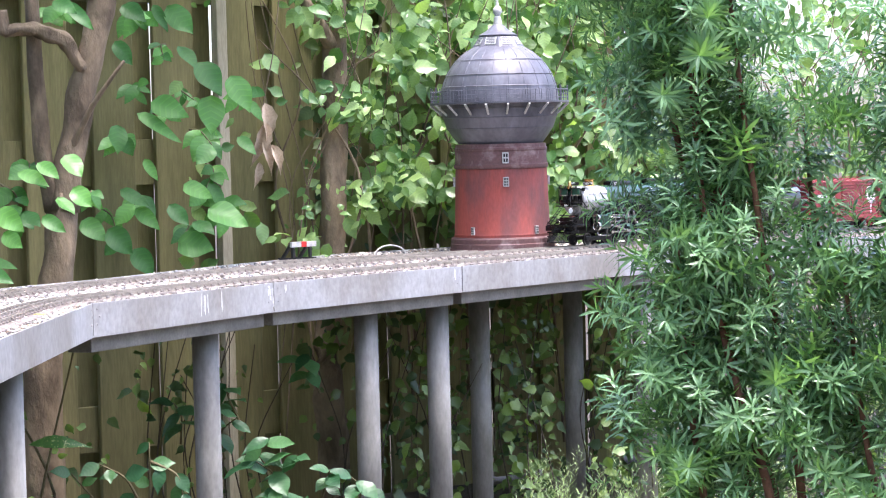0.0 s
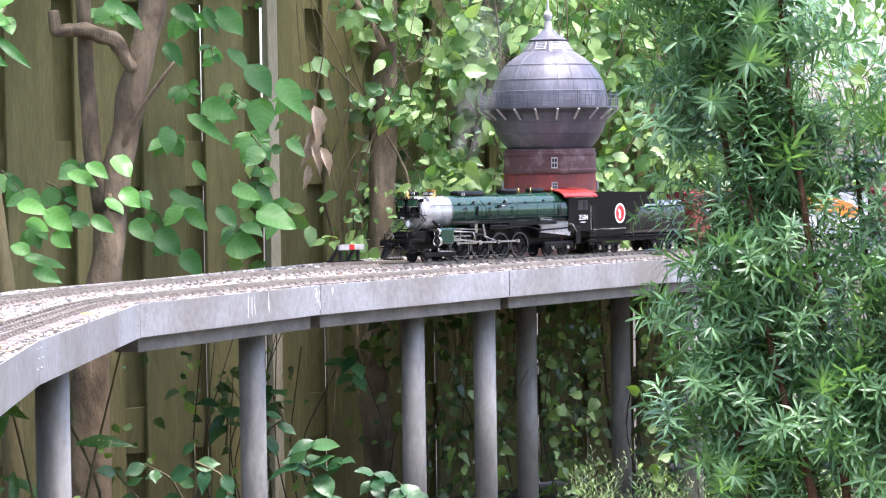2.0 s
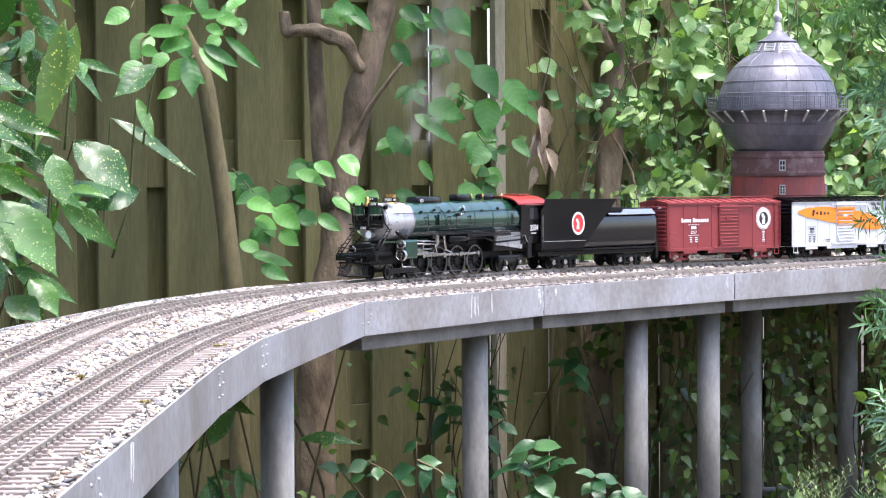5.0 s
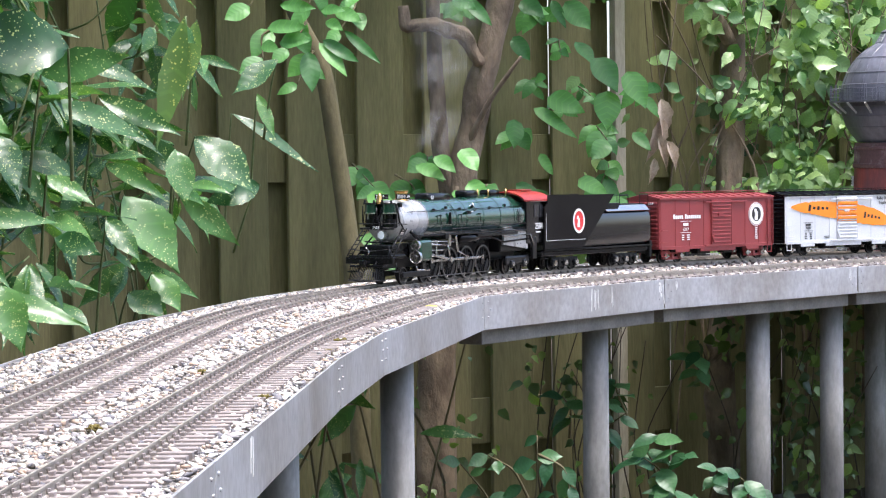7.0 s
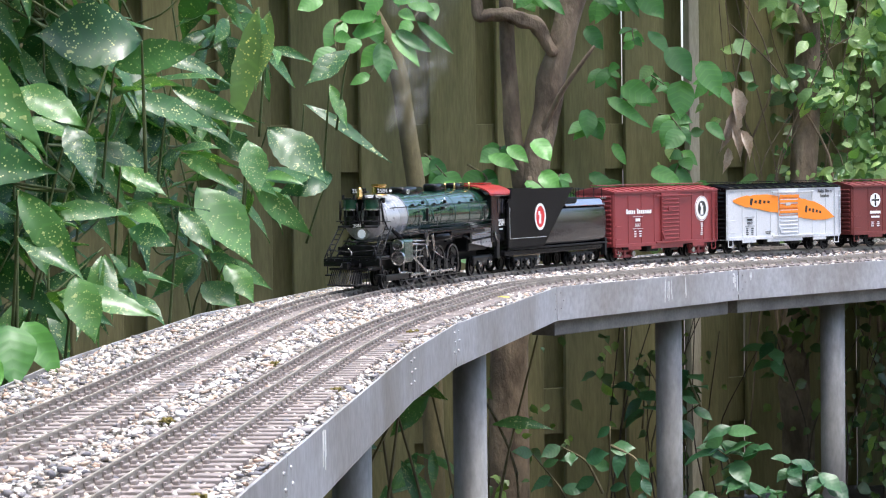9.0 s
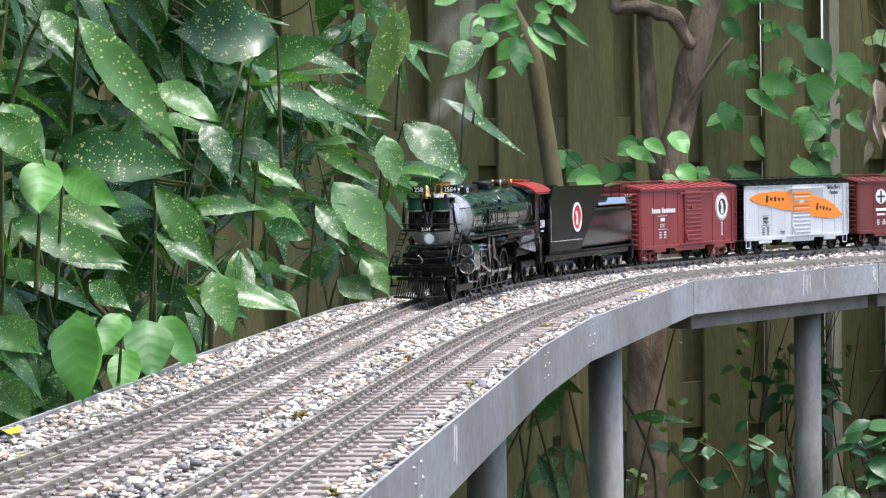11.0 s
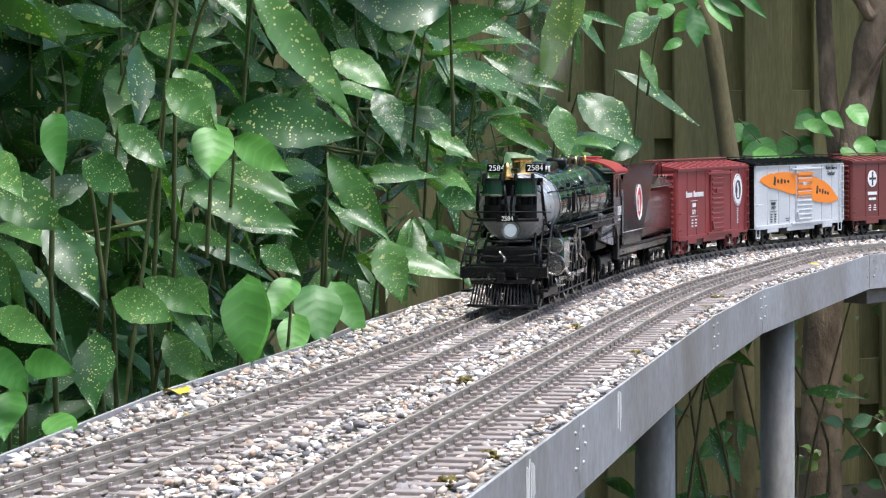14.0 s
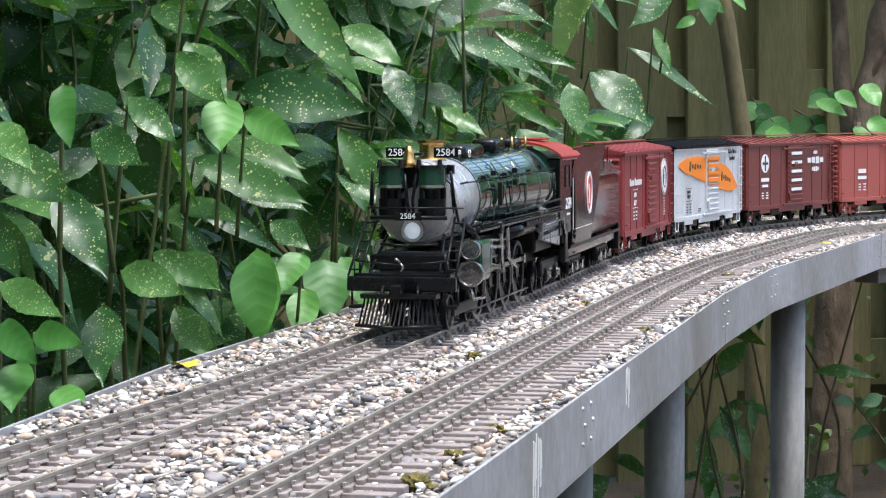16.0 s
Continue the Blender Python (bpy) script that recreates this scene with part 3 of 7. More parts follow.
    ring("spire", [(0.0, 0.622), (0.012, 0.627), (0.010, 0.648), (0.0065, 0.652), (0.0115, 0.660), (0.0125, 0.667), (0.0105, 0.674), (0.005, 0.680), (0.0034, 0.690), (0.0028, 0.82), (0.0, 0.823)], PALE, 20, "white spire")
    # windows: frame, panes, bars
    for a, z, w, h, nx, nz in ((-86, 0.262, 0.017, 0.030, 2, 2), (-86, 0.197, 0.016, 0.026, 2, 3), (-128, 0.064, 0.010, 0.022, 2, 3), (-48, 0.064, 0.010, 0.022, 2, 3), (4, 0.197, 0.016, 0.026, 2, 3), (-176, 0.197, 0.016, 0.026, 2, 3)):
        r = (0.1345 - 0.0305 * (z - 0.05) + 0.0012) * k
        t = Matrix.Rotation(radians(a), 4, "Z")
        bm = bmesh.new()
        c = t @ Vector((r, 0, z * k))
        box(bm, *c, 0.006, w * k * 1.0, h * k, 0.0006, t)
        frame_ob = part("window", bm, PALE, thing, "small white window")
        for i in range(nx):
            for j in range(nz):
                bm = bmesh.new()
                cw, ch = w * k * 0.82 / nx, h * k * 0.86 / nz
                q = t @ Vector((r + 0.0032, (i - (nx - 1) / 2) * cw, z * k + (j - (nz - 1) / 2) * ch))
                box(bm, *q, 0.0008, cw * 0.72, ch * 0.74, 0, t)
                part("pane", bm, PANE_DARK, frame_ob)


water_tower()


def buffer_stop():
    m = Matrix.Translation((-0.408, 6.337, RAIL - 0.006)) @ Matrix.Rotation(radians(-42), 4, "Z") @ Matrix.Diagonal((1.3, 1.3, 1.3, 1))
    thing = tagged(empty("buffer_stop", m), "black buffer stop with red and white beam at the siding's end", "buffer stop")
    black = material("matt_black", (0.02, 0.02, 0.022), 0.5)
    for y in (-0.026, 0.026):
        bm = bmesh.new()
        box(bm, -0.016, y, 0.014, 0.05, 0.007, 0.006, 0.0008, pose(0, 0, 0, 0, -48, 0))
        box(bm, 0.004, y, 0.016, 0.006, 0.007, 0.036, 0.0008)
        box(bm, -0.01, y, -0.002, 0.06, 0.009, 0.006, 0.0008)
        part("upright", bm, black, thing, "black raking upright")
    for i, mat in enumerate((PALE, material("signal_red", (0.55, 0.03, 0.025), 0.5), PALE)):
        bm = bmesh.new()
        box(bm, 0.010, (-0.023, 0, 0.023)[i], 0.030, 0.006, (0.030, 0.016, 0.030)[i], 0.012, 0.0008)
        part("beam", bm, mat, thing, ("white beam end", "red beam middle", "white beam end")[i])


buffer_stop()


# ---- train ----
BLACK = worn("gloss_black_paint", (0.005, 0.005, 0.006), (0.009, 0.009, 0.010), 0.15, 0.0, 8.0, 300.0, 0.3, 0.7, 0.02)
# grey metal base imitates a sky reflection on black gloss
TANK_HIGHLIGHT = material("tank_highlight_metal", (0.45, 0.45, 0.46), 0.08, 0.9)
SATIN = worn("satin_black", (0.007, 0.007, 0.008), (0.013, 0.013, 0.014), 0.30, 0.0, 20.0, 300.0, 0.3, 0.7, 0.04)
GREEN = worn("loco_green", (0.010, 0.046, 0.029), (0.014, 0.058, 0.037), 0.13, 0.0, 8.0, 300.0, 0.3, 0.7, 0.02)
GRAPHITE = worn("graphite_front", (0.42, 0.42, 0.43), (0.50, 0.50, 0.51), 0.35, 0.3, 15.0, 300.0)
SILVER = worn("graphite_silver", (0.46, 0.46, 0.47), (0.54, 0.54, 0.55), 0.26, 0.35, 15.0, 300.0, 0.3, 0.7, 0.05)
STEEL = worn("polished_steel", (0.50, 0.49, 0.47), (0.62, 0.61, 0.59), 0.22, 0.95, 25.0, 300.0)
LENS = material("headlight_lens", (0.80, 0.86, 0.92), 0.08)
TANK_BLACK = worn("polished_black", (0.006, 0.006, 0.006), (0.010, 0.010, 0.010), 0.15, 0.0, 8.0, 300.0, 0.3, 0.7, 0.02)
for _m in (GREEN, TANK_BLACK):
    bsdf(_m).inputs["Specular IOR Level"].default_value = 0.4
    bsdf(_m).inputs["Coat Weight"].default_value = 0.8
    bsdf(_m).inputs["Coat Roughness"].default_value = 0.05
bsdf(BLACK).inputs["Specular IOR Level"].default_value = 0.28
bsdf(TANK_BLACK).inputs["Coat Weight"].default_value = 0.45
bsdf(TANK_BLACK).inputs["Coat Roughness"].default_value = 0.12
bsdf(LENS).inputs["Emission Color"].default_value = (0.85, 0.93, 1.0, 1)
bsdf(LENS).inputs["Emission Strength"].default_value = 0.10
for _m in (SATIN,):
    bsdf(_m).inputs["Specular IOR Level"].default_value = 0.18
DARK_STEEL = worn("oily_steel", (0.10, 0.10, 0.10), (0.17, 0.165, 0.16), 0.3, 0.9, 25.0, 300.0)
BRASS = worn("brass", (0.60, 0.36, 0.12), (0.70, 0.45, 0.18), 0.25, 1.0, 30.0, 300.0)
CAB_RED = worn("cab_roof_red", (0.30, 0.026, 0.020), (0.37, 0.036, 0.028), 0.30, 0.0, 12.0, 300.0)
WHITE = material("white_lettering", (0.80, 0.80, 0.80), 0.5)
CREAM = worn("white_trim", (0.70, 0.70, 0.68), (0.78, 0.78, 0.76), 0.4)
RED_CAR = worn("mineral_red", (0.245, 0.035, 0.038), (0.285, 0.047, 0.048), 0.42, 0.0, 9.0, 300.0, 0.3, 0.7, 0.03)
BROWN_CAR = worn("oxide_brown", (0.155, 0.030, 0.026), (0.185, 0.040, 0.034), 0.45, 0.0, 9.0, 300.0, 0.3, 0.7, 0.03)
LIGHT_RED = worn("faded_mineral_red", (0.34, 0.075, 0.058), (0.40, 0.095, 0.075), 0.5, 0.0, 9.0, 300.0)
ALU = worn("aluminium_paint", (0.66, 0.68, 0.71), (0.74, 0.76, 0.79), 0.38, 0.15, 9.0, 300.0, 0.3, 0.7, 0.03)
ORANGE = material("orange_paint", (0.85, 0.24, 0.015), 0.45)
LOGO_RED = material("logo_red", (0.60, 0.03, 0.03), 0.4)
INK = material("black_ink", (0.012, 0.012, 0.014), 0.45)


def words(text, size, mat, parent, m, label=""):
    """Built-in lettering, as a thin mesh that faces its own +z."""
    cu = bpy.data.curves.new("lettering", "FONT")
    cu.body, cu.size, cu.extrude = text, size, 0.0003
    cu.align_x, cu.align_y = "CENTER", "CENTER"
    tmp = bpy.data.objects.new("lettering", cu)
    me = bpy.data.meshes.new_from_object(tmp)
    bpy.data.objects.remove(tmp)
    me.materials.append(mat)
    ob = new("lettering", me)
    ob.parent, ob.matrix_basis = parent, m
    if label:
        ob["label"] = label
    return ob


def disc(name, r, depth, mat, parent, m, label="", ry=1.0, n=32):
    bm = bmesh.new()
    bmesh.ops.create_cone(bm, cap_ends=True, segments=n, radius1=r, radius2=r, depth=depth, matrix=m @ Matrix.Diagonal((1, ry, 1, 1)))
    return part(name, bm, mat, parent, label)


def side(x, y, z):
    """On the camera's side of a vehicle: text runs along -x, up is +z, faces the viewer."""
    return Matrix.Translation((x, y, z)) @ Matrix(((-1, 0, 0, 0), (0, 0, 1, 0), (0, 1, 0, 0), (0, 0, 0, 1)))


def facing(x, y, z):
    """On a vehicle's front: reads from ahead."""
    return Matrix.Translation((x, y, z)) @ Matrix(((0, 0, 1, 0), (1, 0, 0, 0), (0, 1, 0, 0), (0, 0, 0, 1)))


def bars(parent, mat, x, y, z, rows, w, h, gap, rng, label="white lettering"):
    """Small unreadable lines of writing."""
    for i in range(rows):
        bm = bmesh.new()
        ww = w * rng.uniform(0.6, 1.0)
        box(bm, x, y, z - i * gap, ww, 0.0006, h)
        part("lettering", bm, mat, parent)


def wheel(name, parent, x, y, z, r, mat=SATIN, spokes=0, tyre=DARK_STEEL, width=0.006, sgn=1):
    """A wheel at (x, y, z), its axis along y."""
    bm = bmesh.new()
    m = pose(0, 0, 0, 90, 0, 0)
    if spokes:
        lathe(bm, [(r * 0.84, -width / 2), (r * 0.97, -width / 2), (r, -width / 2 + 0.001), (r, width / 2 - 0.001), (r * 0.97, width / 2), (r * 0.84, width / 2), (r * 0.84, -width / 2)], 36, m)
        lathe(bm, [(0, -width / 2), (r * 0.24, -width / 2), (r * 0.24, width / 2), (0, width / 2)], 20, m)
        box(bm, -r * 0.62, 0, 0, r * 0.34, width * 0.8, r * 0.9, 0.001)  # counterweight
        lathe(bm, [(0, 0), (r * 0.14, 0), (r * 0.14, width), (0, width)], 14, Matrix.Translation((r * 0.46, 0, 0)) @ pose(0, 0, 0, 90 if sgn < 0 else -90, 0, 0))
    else:
        lathe(bm, [(0, -width / 2), (r * 0.4, -width / 2), (r * 0.5, -width / 5), (r * 0.78, -width / 5), (r * 0.84, -width / 2), (r, -width / 2), (r, width / 2), (r * 0.84, width / 2),
                   (r * 0.78, width / 5), (r * 0.5, width / 5), (r * 0.4, width / 2), (0, width / 2)], 28, m)
    bmesh.ops.recalc_face_normals(bm, faces=bm.faces)
    ob = part(name, bm, mat, parent)
    ob.location = (x, y, z)
    for i in range(spokes):
        a = 2 * math.pi * i / spokes
        bm = bmesh.new()
        rod(bm, (r * 0.2 * math.cos(a), 0, r * 0.2 * math.sin(a)), (r * 0.86 * math.cos(a), 0, r * 0.86 * math.sin(a)), r * 0.045, n=6)
        part("spoke", bm, mat, ob)
    bm = bmesh.new()
    lathe(bm, [(r * 0.88, 0), (r * 0.985, 0), (r * 0.985, 0.0008), (r * 0.88, 0.0008), (r * 0.88, 0)], 36, Matrix.Translation((0, sgn * width / 2, 0)) @ pose(0, 0, 0, -90 * sgn, 0, 0))
    part("tyre", bm, tyre, ob, "bright wheel rim")
    return ob


def loco():
    thing = tagged(empty("steam_locomotive"), "model steam locomotive, green boiler, black frame and red cab roof", "locomotive")
    axis = 0.133
    ax = along_x()

    def turned(name, prof, mat, x0, z=axis, y=0, n=40, label="", parent=thing):
        bm = bmesh.new()
        lathe(bm, prof, n, Matrix.Translation((x0, y, z)) @ pose(0, 0, 0, 0, 90, 0))
        bmesh.ops.recalc_face_normals(bm, faces=bm.faces)
        ob = part(name, bm, mat, parent, label, True)
        ob.data.set_sharp_from_angle(angle=radians(35))
        return ob

    def block(name, x, y, z, sx, sy, sz, mat, b=0.001, label="", parent=thing, turn=None):
        bm = bmesh.new()
        box(bm, x, y, z, sx, sy, sz, b, turn)
        return part(name, bm, mat, parent, label)

    def tube(name, pts, r, mat=SATIN, parent=thing, label="", n=6):
        bm = bmesh.new()
        pipe(bm, [Vector(p) for p in pts], r, n)
        return part(name, bm, mat, parent, label, True)

    # boiler, in barrel, firebox and smokebox
    turned("smokebox", [(0, -0.122), (0.0440, -0.122), (0.0440, -0.016), (0.0430, -0.014), (0, -0.014)], SILVER, 0, label="silver grey smokebox")
    front = turned("smokebox_front", [(0, -0.015), (0.0420, -0.015), (0.0420, -0.011), (0.0405, -0.009), (0.034, -0.008), (0.024, -0.004), (0, -0.001)], GRAPHITE, 0, label="grey smokebox door")
    for i in range(20):
        a = 2 * math.pi * i / 20
        bm = bmesh.new()
        bmesh.ops.create_uvsphere(bm, u_segments=6, v_segments=4, radius=0.0011, matrix=Matrix.Translation((-0.009, 0.0385 * math.cos(a), axis + 0.0385 * math.sin(a))))
        part("bolt", bm, SILVER, front)
    turned("boiler", [(0, -0.60), (0.049, -0.60), (0.049, -0.46), (0.0472, -0.40), (0.0455, -0.30), (0.0450, -0.122), (0, -0.122)], GREEN, 0, label="glossy dark green boiler")
    for x, r in ((-0.122, 0.0452), (-0.178, 0.0453), (-0.235, 0.0456), (-0.30, 0.0460), (-0.38, 0.0474), (-0.46, 0.0496), (-0.53, 0.0496)):
        turned("boiler_band", [(r, x - 0.0014), (r + 0.0005, x), (r, x + 0.0014)], STEEL if x == -0.122 else GREEN, 0)
    # lower firebox sides and ash pan
    for y in (-1, 1):
        block("firebox_side", -0.535, y * 0.047, 0.083, 0.125, 0.006, 0.040, SILVER, 0.001, "pale grey firebox side", turn=pose(0, 0, 0, 0, -6, 0))
        block("running_board", -0.325, y * 0.049, 0.101, 0.52, 0.014, 0.003, BLACK, 0.0006)
        tube("side_rail", [(-0.09, y * 0.0555, 0.107), (-0.57, y * 0.0555, 0.107)], 0.0009)
        tube("boiler_handrail", [(-0.03, y * 0.043, 0.152), (-0.2, y * 0.0445, 0.153), (-0.57, y * 0.048, 0.155)], 0.0008)
        for i in range(9):
            x = -0.05 - 0.06 * i
            tube("handrail_stanchion", [(x, y * 0.039, 0.1515), (x, y * 0.0465, 0.1535)], 0.0009)
        tube("sand_pipe", [(-0.235, y * 0.033, 0.170), (-0.25, y * 0.046, 0.145), (-0.26, y * 0.048, 0.110)], 0.0008, GREEN)
        tube("check_pipe", [(-0.34, y * 0.036, 0.168), (-0.342, y * 0.046, 0.150), (-0.31, y * 0.049, 0.146)], 0.0011, STEEL)
        block("check_valve", -0.302, y * 0.049, 0.146, 0.012, 0.006, 0.007, SATIN, 0.001)
        block("valve_gear_box", -0.215, y * 0.048, 0.135, 0.004, 0.005, 0.026, SATIN, 0.0006)
        tube("boiler_ladder", [(-0.545, y * 0.051, 0.112), (-0.545, y * 0.050, 0.150)], 0.0009)
        tube("boiler_ladder", [(-0.555, y * 0.051, 0.112), (-0.555, y * 0.050, 0.150)], 0.0009)
        for i in range(5):
            tube("ladder_rung", [(-0.545, y * 0.0512, 0.116 + 0.007 * i), (-0.555, y * 0.0512, 0.116 + 0.007 * i)], 0.0007)
        block("walkway_truss", -0.43, y * 0.0555, 0.0955, 0.20, 0.003, 0.006, SATIN, 0.0006)
        tube("feed_pipe", [(-0.30, y * 0.046, 0.090), (-0.42, y * 0.048, 0.088), (-0.47, y * 0.05, 0.076), (-0.60, y * 0.05, 0.080), (-0.62, y * 0.05, 0.05)], 0.0024, BLACK)
        block("step_casting", -0.625, y * 0.05, 0.058, 0.02, 0.008, 0.05, SATIN, 0.0015)
    for y in (-1, 1):
        # running gear: brake rigging, springs, piping, lubricator
        for i, x in enumerate(DRIVERS):
            block("brake_shoe", x + 0.040, y * 0.030, 0.034, 0.005, 0.007, 0.020, DARK_STEEL, 0.001)
            tube("brake_hanger", [(x + 0.040, y * 0.030, 0.060), (x + 0.041, y * 0.030, 0.030)], 0.0014)
            block("leaf_spring", x, y * 0.024, 0.078, 0.042, 0.006, 0.005, SATIN, 0.0015)
        tube("brake_rod", [(-0.10, y * 0.033, 0.012), (-0.46, y * 0.033, 0.012)], 0.0013, DARK_STEEL)
        tube("eccentric_rod", [(-0.236, y * 0.050, 0.066), (-0.300, y * 0.050, 0.048)], 0.0016, STEEL, label="bright eccentric rod")
        tube("radius_rod", [(-0.120, y * 0.051, 0.088), (-0.235, y * 0.051, 0.084)], 0.0016, STEEL, label="bright radius rod")
        block("combination_lever", -0.142, y * 0.052, 0.073, 0.004, 0.003, 0.034, STEEL, 0.0008, turn=pose(0, 0, 0, 0, -10, 0))
        tube("reverse_rod", [(-0.215, y * 0.0535, 0.112), (-0.58, y * 0.0535, 0.116)], 0.0012)
        block("lubricator", -0.185, y * 0.052, 0.098, 0.018, 0.010, 0.012, SATIN, 0.0015)
        block("air_tank_bracket", -0.30, y * 0.045, 0.094, 0.006, 0.010, 0.012, SATIN, 0.001)
        bm = bmesh.new()
        rod(bm, (-0.26, y * 0.046, 0.090), (-0.40, y * 0.046, 0.090), 0.0085, n=18)
        part("air_reservoir", bm, BLACK, thing, "black air reservoir", True)
        for i in range(14):
            x = -0.085 - 0.037 * i
            tube("rail_post", [(x, y * 0.0555, 0.101), (x, y * 0.0555, 0.108)], 0.0008)
        tube("side_rail", [(-0.09, y * 0.0555, 0.104), (-0.57, y * 0.0555, 0.104)], 0.0007)
        for i in range(10):
            x = -0.345 - 0.019 * i
            tube("truss_diagonal", [(x, y * 0.0568, 0.099), (x - 0.0095, y * 0.0568, 0.092)], 0.0007)
        for i, x in enumerate((-0.15, -0.205, -0.27, -0.33, -0.415, -0.49)):
            block("washout_plug", x, y * 0.0425, 0.1545 + 0.004 * (i % 2), 0.006, 0.006, 0.006, SATIN, 0.001)
        for i, x in enumerate((-0.168, -0.265, -0.355)):
            tube("valve_stem", [(x, y * 0.045, 0.142), (x, y * 0.052, 0.142)], 0.0016, SATIN)
            tube("small_pipe", [(x, y * 0.0485, 0.142), (x - 0.004, y * 0.0495, 0.122), (x + 0.006, y * 0.051, 0.103)], 0.0008, SATIN)
        tube("injector_pipe", [(-0.44, y * 0.052, 0.098), (-0.47, y * 0.054, 0.088), (-0.60, y * 0.054, 0.090), (-0.62, y * 0.054, 0.066)], 0.0017, STEEL)
        for i in range(6):
            for j in range(3):
                bm = bmesh.new()
                bmesh.ops.create_uvsphere(bm, u_segments=6, v_segments=4, radius=0.0010, matrix=Matrix.Translation((-0.485 - 0.018 * i, y * 0.0502, 0.070 + 0.012 * j)))
                part("stay_bolt", bm, SATIN, thing)
        for i in range(4):
            tube("cab_step", [(-0.675, y * 0.054, 0.030 + 0.012 * i), (-0.698, y * 0.054, 0.030 + 0.012 * i)], 0.0012)
        # pipes and brackets about the front
        tube("cylinder_pipe", [(-0.050, y * 0.040, 0.112), (-0.060, y * 0.048, 0.100), (-0.075, y * 0.050, 0.092)], 0.0045, BLACK)
        tube("front_brace", [(-0.010, y * 0.030, 0.100), (0.040, y * 0.036, 0.064)], 0.0018, BLACK)
        tube("flag_holder", [(0.050, y * 0.044, 0.062), (0.050, y * 0.044, 0.084)], 0.0010, BLACK)
        tube("grab_iron", [(-0.008, y * 0.032, axis + 0.024), (0.004, y * 0.040, axis + 0.020), (0.004, y * 0.043, axis - 0.010)], 0.0009)
        block("marker_lamp", -0.012, y * 0.036, axis + 0.034, 0.010, 0.008, 0.010, BLACK, 0.0015, "small black marker lamp")
        block("pilot_step", 0.040, y * 0.050, 0.030, 0.020, 0.012, 0.003, SATIN, 0.0006)
        tube("step_hanger", [(0.040, y * 0.055, 0.048), (0.040, y * 0.055, 0.030)], 0.0012)
        words("G1", 0.012, WHITE, thing, side(-0.190, 0.0186, axis + 0.047) if y > 0 else Matrix.Translation((-0.190, -0.0186, axis + 0.047)) @ pose(0, 0, 0, 90, 0, 0), "white lettering on the dome")
    for i in range(7):
        bm = bmesh.new()
        bmesh.ops.create_uvsphere(bm, u_segments=6, v_segments=4, radius=0.0012, matrix=Matrix.Translation((0.0573, -0.048 + 0.016 * i, 0.058)))
        part("beam_bolt", bm, SATIN, thing)
    tube("cross_pipe", [(0.020, -0.030, 0.092), (0.022, 0, 0.090), (0.020, 0.030, 0.092)], 0.0016)
    tube("hose", [(0.056, 0.018, 0.052), (0.066, 0.019, 0.040), (0.064, 0.020, 0.028)], 0.0018, SATIN)
    tube("hose", [(0.056, -0.018, 0.052), (0.066, -0.019, 0.040), (0.064, -0.020, 0.028)], 0.0018, SATIN)
    # stack, bell, number boards, domes
    turned_up = lambda name, prof, mat, x, z, label="": lathe_up(name, prof, mat, thing, x, 0, z, label)
    turned_up("smokestack", [(0, 0), (0.016, 0), (0.0135, 0.004), (0.0130, 0.016), (0.0150, 0.018), (0.0150, 0.021), (0.0125, 0.021), (0.0115, 0.006), (0, 0.006)], BRASS, -0.085, axis + 0.0425, "copper-coloured smokestack")
    bm = bmesh.new()
    lathe(bm, [(0, 0.022), (0.0030, 0.0213), (0.0052, 0.015), (0.0072, 0.005), (0.0110, 0), (0.0100, 0.0)], 24, Matrix.Translation((0.002, -0.004, axis + 0.037)))
    part("bell", bm, BRASS, thing, "brass bell", True)
    block("bell_bracket", -0.006, 0, axis + 0.050, 0.012, 0.018, 0.003, SATIN)
    for y in (-0.0255, 0.0255):
        block("number_board", -0.045, y, axis + 0.051, 0.014, 0.026, 0.011, BLACK, 0.0008, "black number board")
        words("2584", 0.0105, WHITE, thing, facing(-0.0375, y, axis + 0.051), "white running number")
        if y > 0:
            words("2584", 0.0062, WHITE, thing, side(-0.045, y + 0.0134, axis + 0.051), "white running number")
    bm = bmesh.new()
    box(bm, -0.225, 0, axis + 0.046, 0.105, 0.036, 0.022, 0.006)
    part("sand_dome", bm, BLACK, thing, "long black sand dome", True)
    for x, w in ((-0.385, 0.060), (-0.50, 0.05)):
        bm = bmesh.new()
        box(bm, x, 0, axis + 0.053, w, 0.030, 0.016, 0.005)
        part("steam_dome", bm, BLACK, thing, "black dome", True)
    for x, y in ((-0.425, 0.008), (-0.435, -0.008), (-0.47, 0.012), (-0.525, 0.006), (-0.54, -0.01), (-0.56, 0.012)):
        bm = bmesh.new()
        rod(bm, (x, y, axis + 0.044), (x, y, axis + 0.062), 0.0026, 0.0016, 8)
        part("safety_valve", bm, BRASS if y > 0 else SATIN, thing, "small valve", True)
    # pumps on the smokebox front
    for y in (-0.0205, 0.0205):
        bm = bmesh.new()
        rod(bm, (0.006, y, axis + 0.019), (0.006, y, axis + 0.037), 0.0145, n=24)
        pump = part("air_pump", bm, GREEN, thing, "green air pump cylinder", True)
        pump.data.set_sharp_from_angle(angle=radians(35))
        for z, r, h, mt in ((0.0175, 0.0155, 0.003, STEEL), (0.0375, 0.0155, 0.003, SATIN), (-0.0035, 0.0142, 0.017, BLACK), (0.0085, 0.007, 0.012, SATIN), (-0.012, 0.014, 0.003, BLACK)):
            bm = bmesh.new()
            rod(bm, (0.006, y, axis + z - h / 2), (0.006, y, axis + z + h / 2), r, n=22)
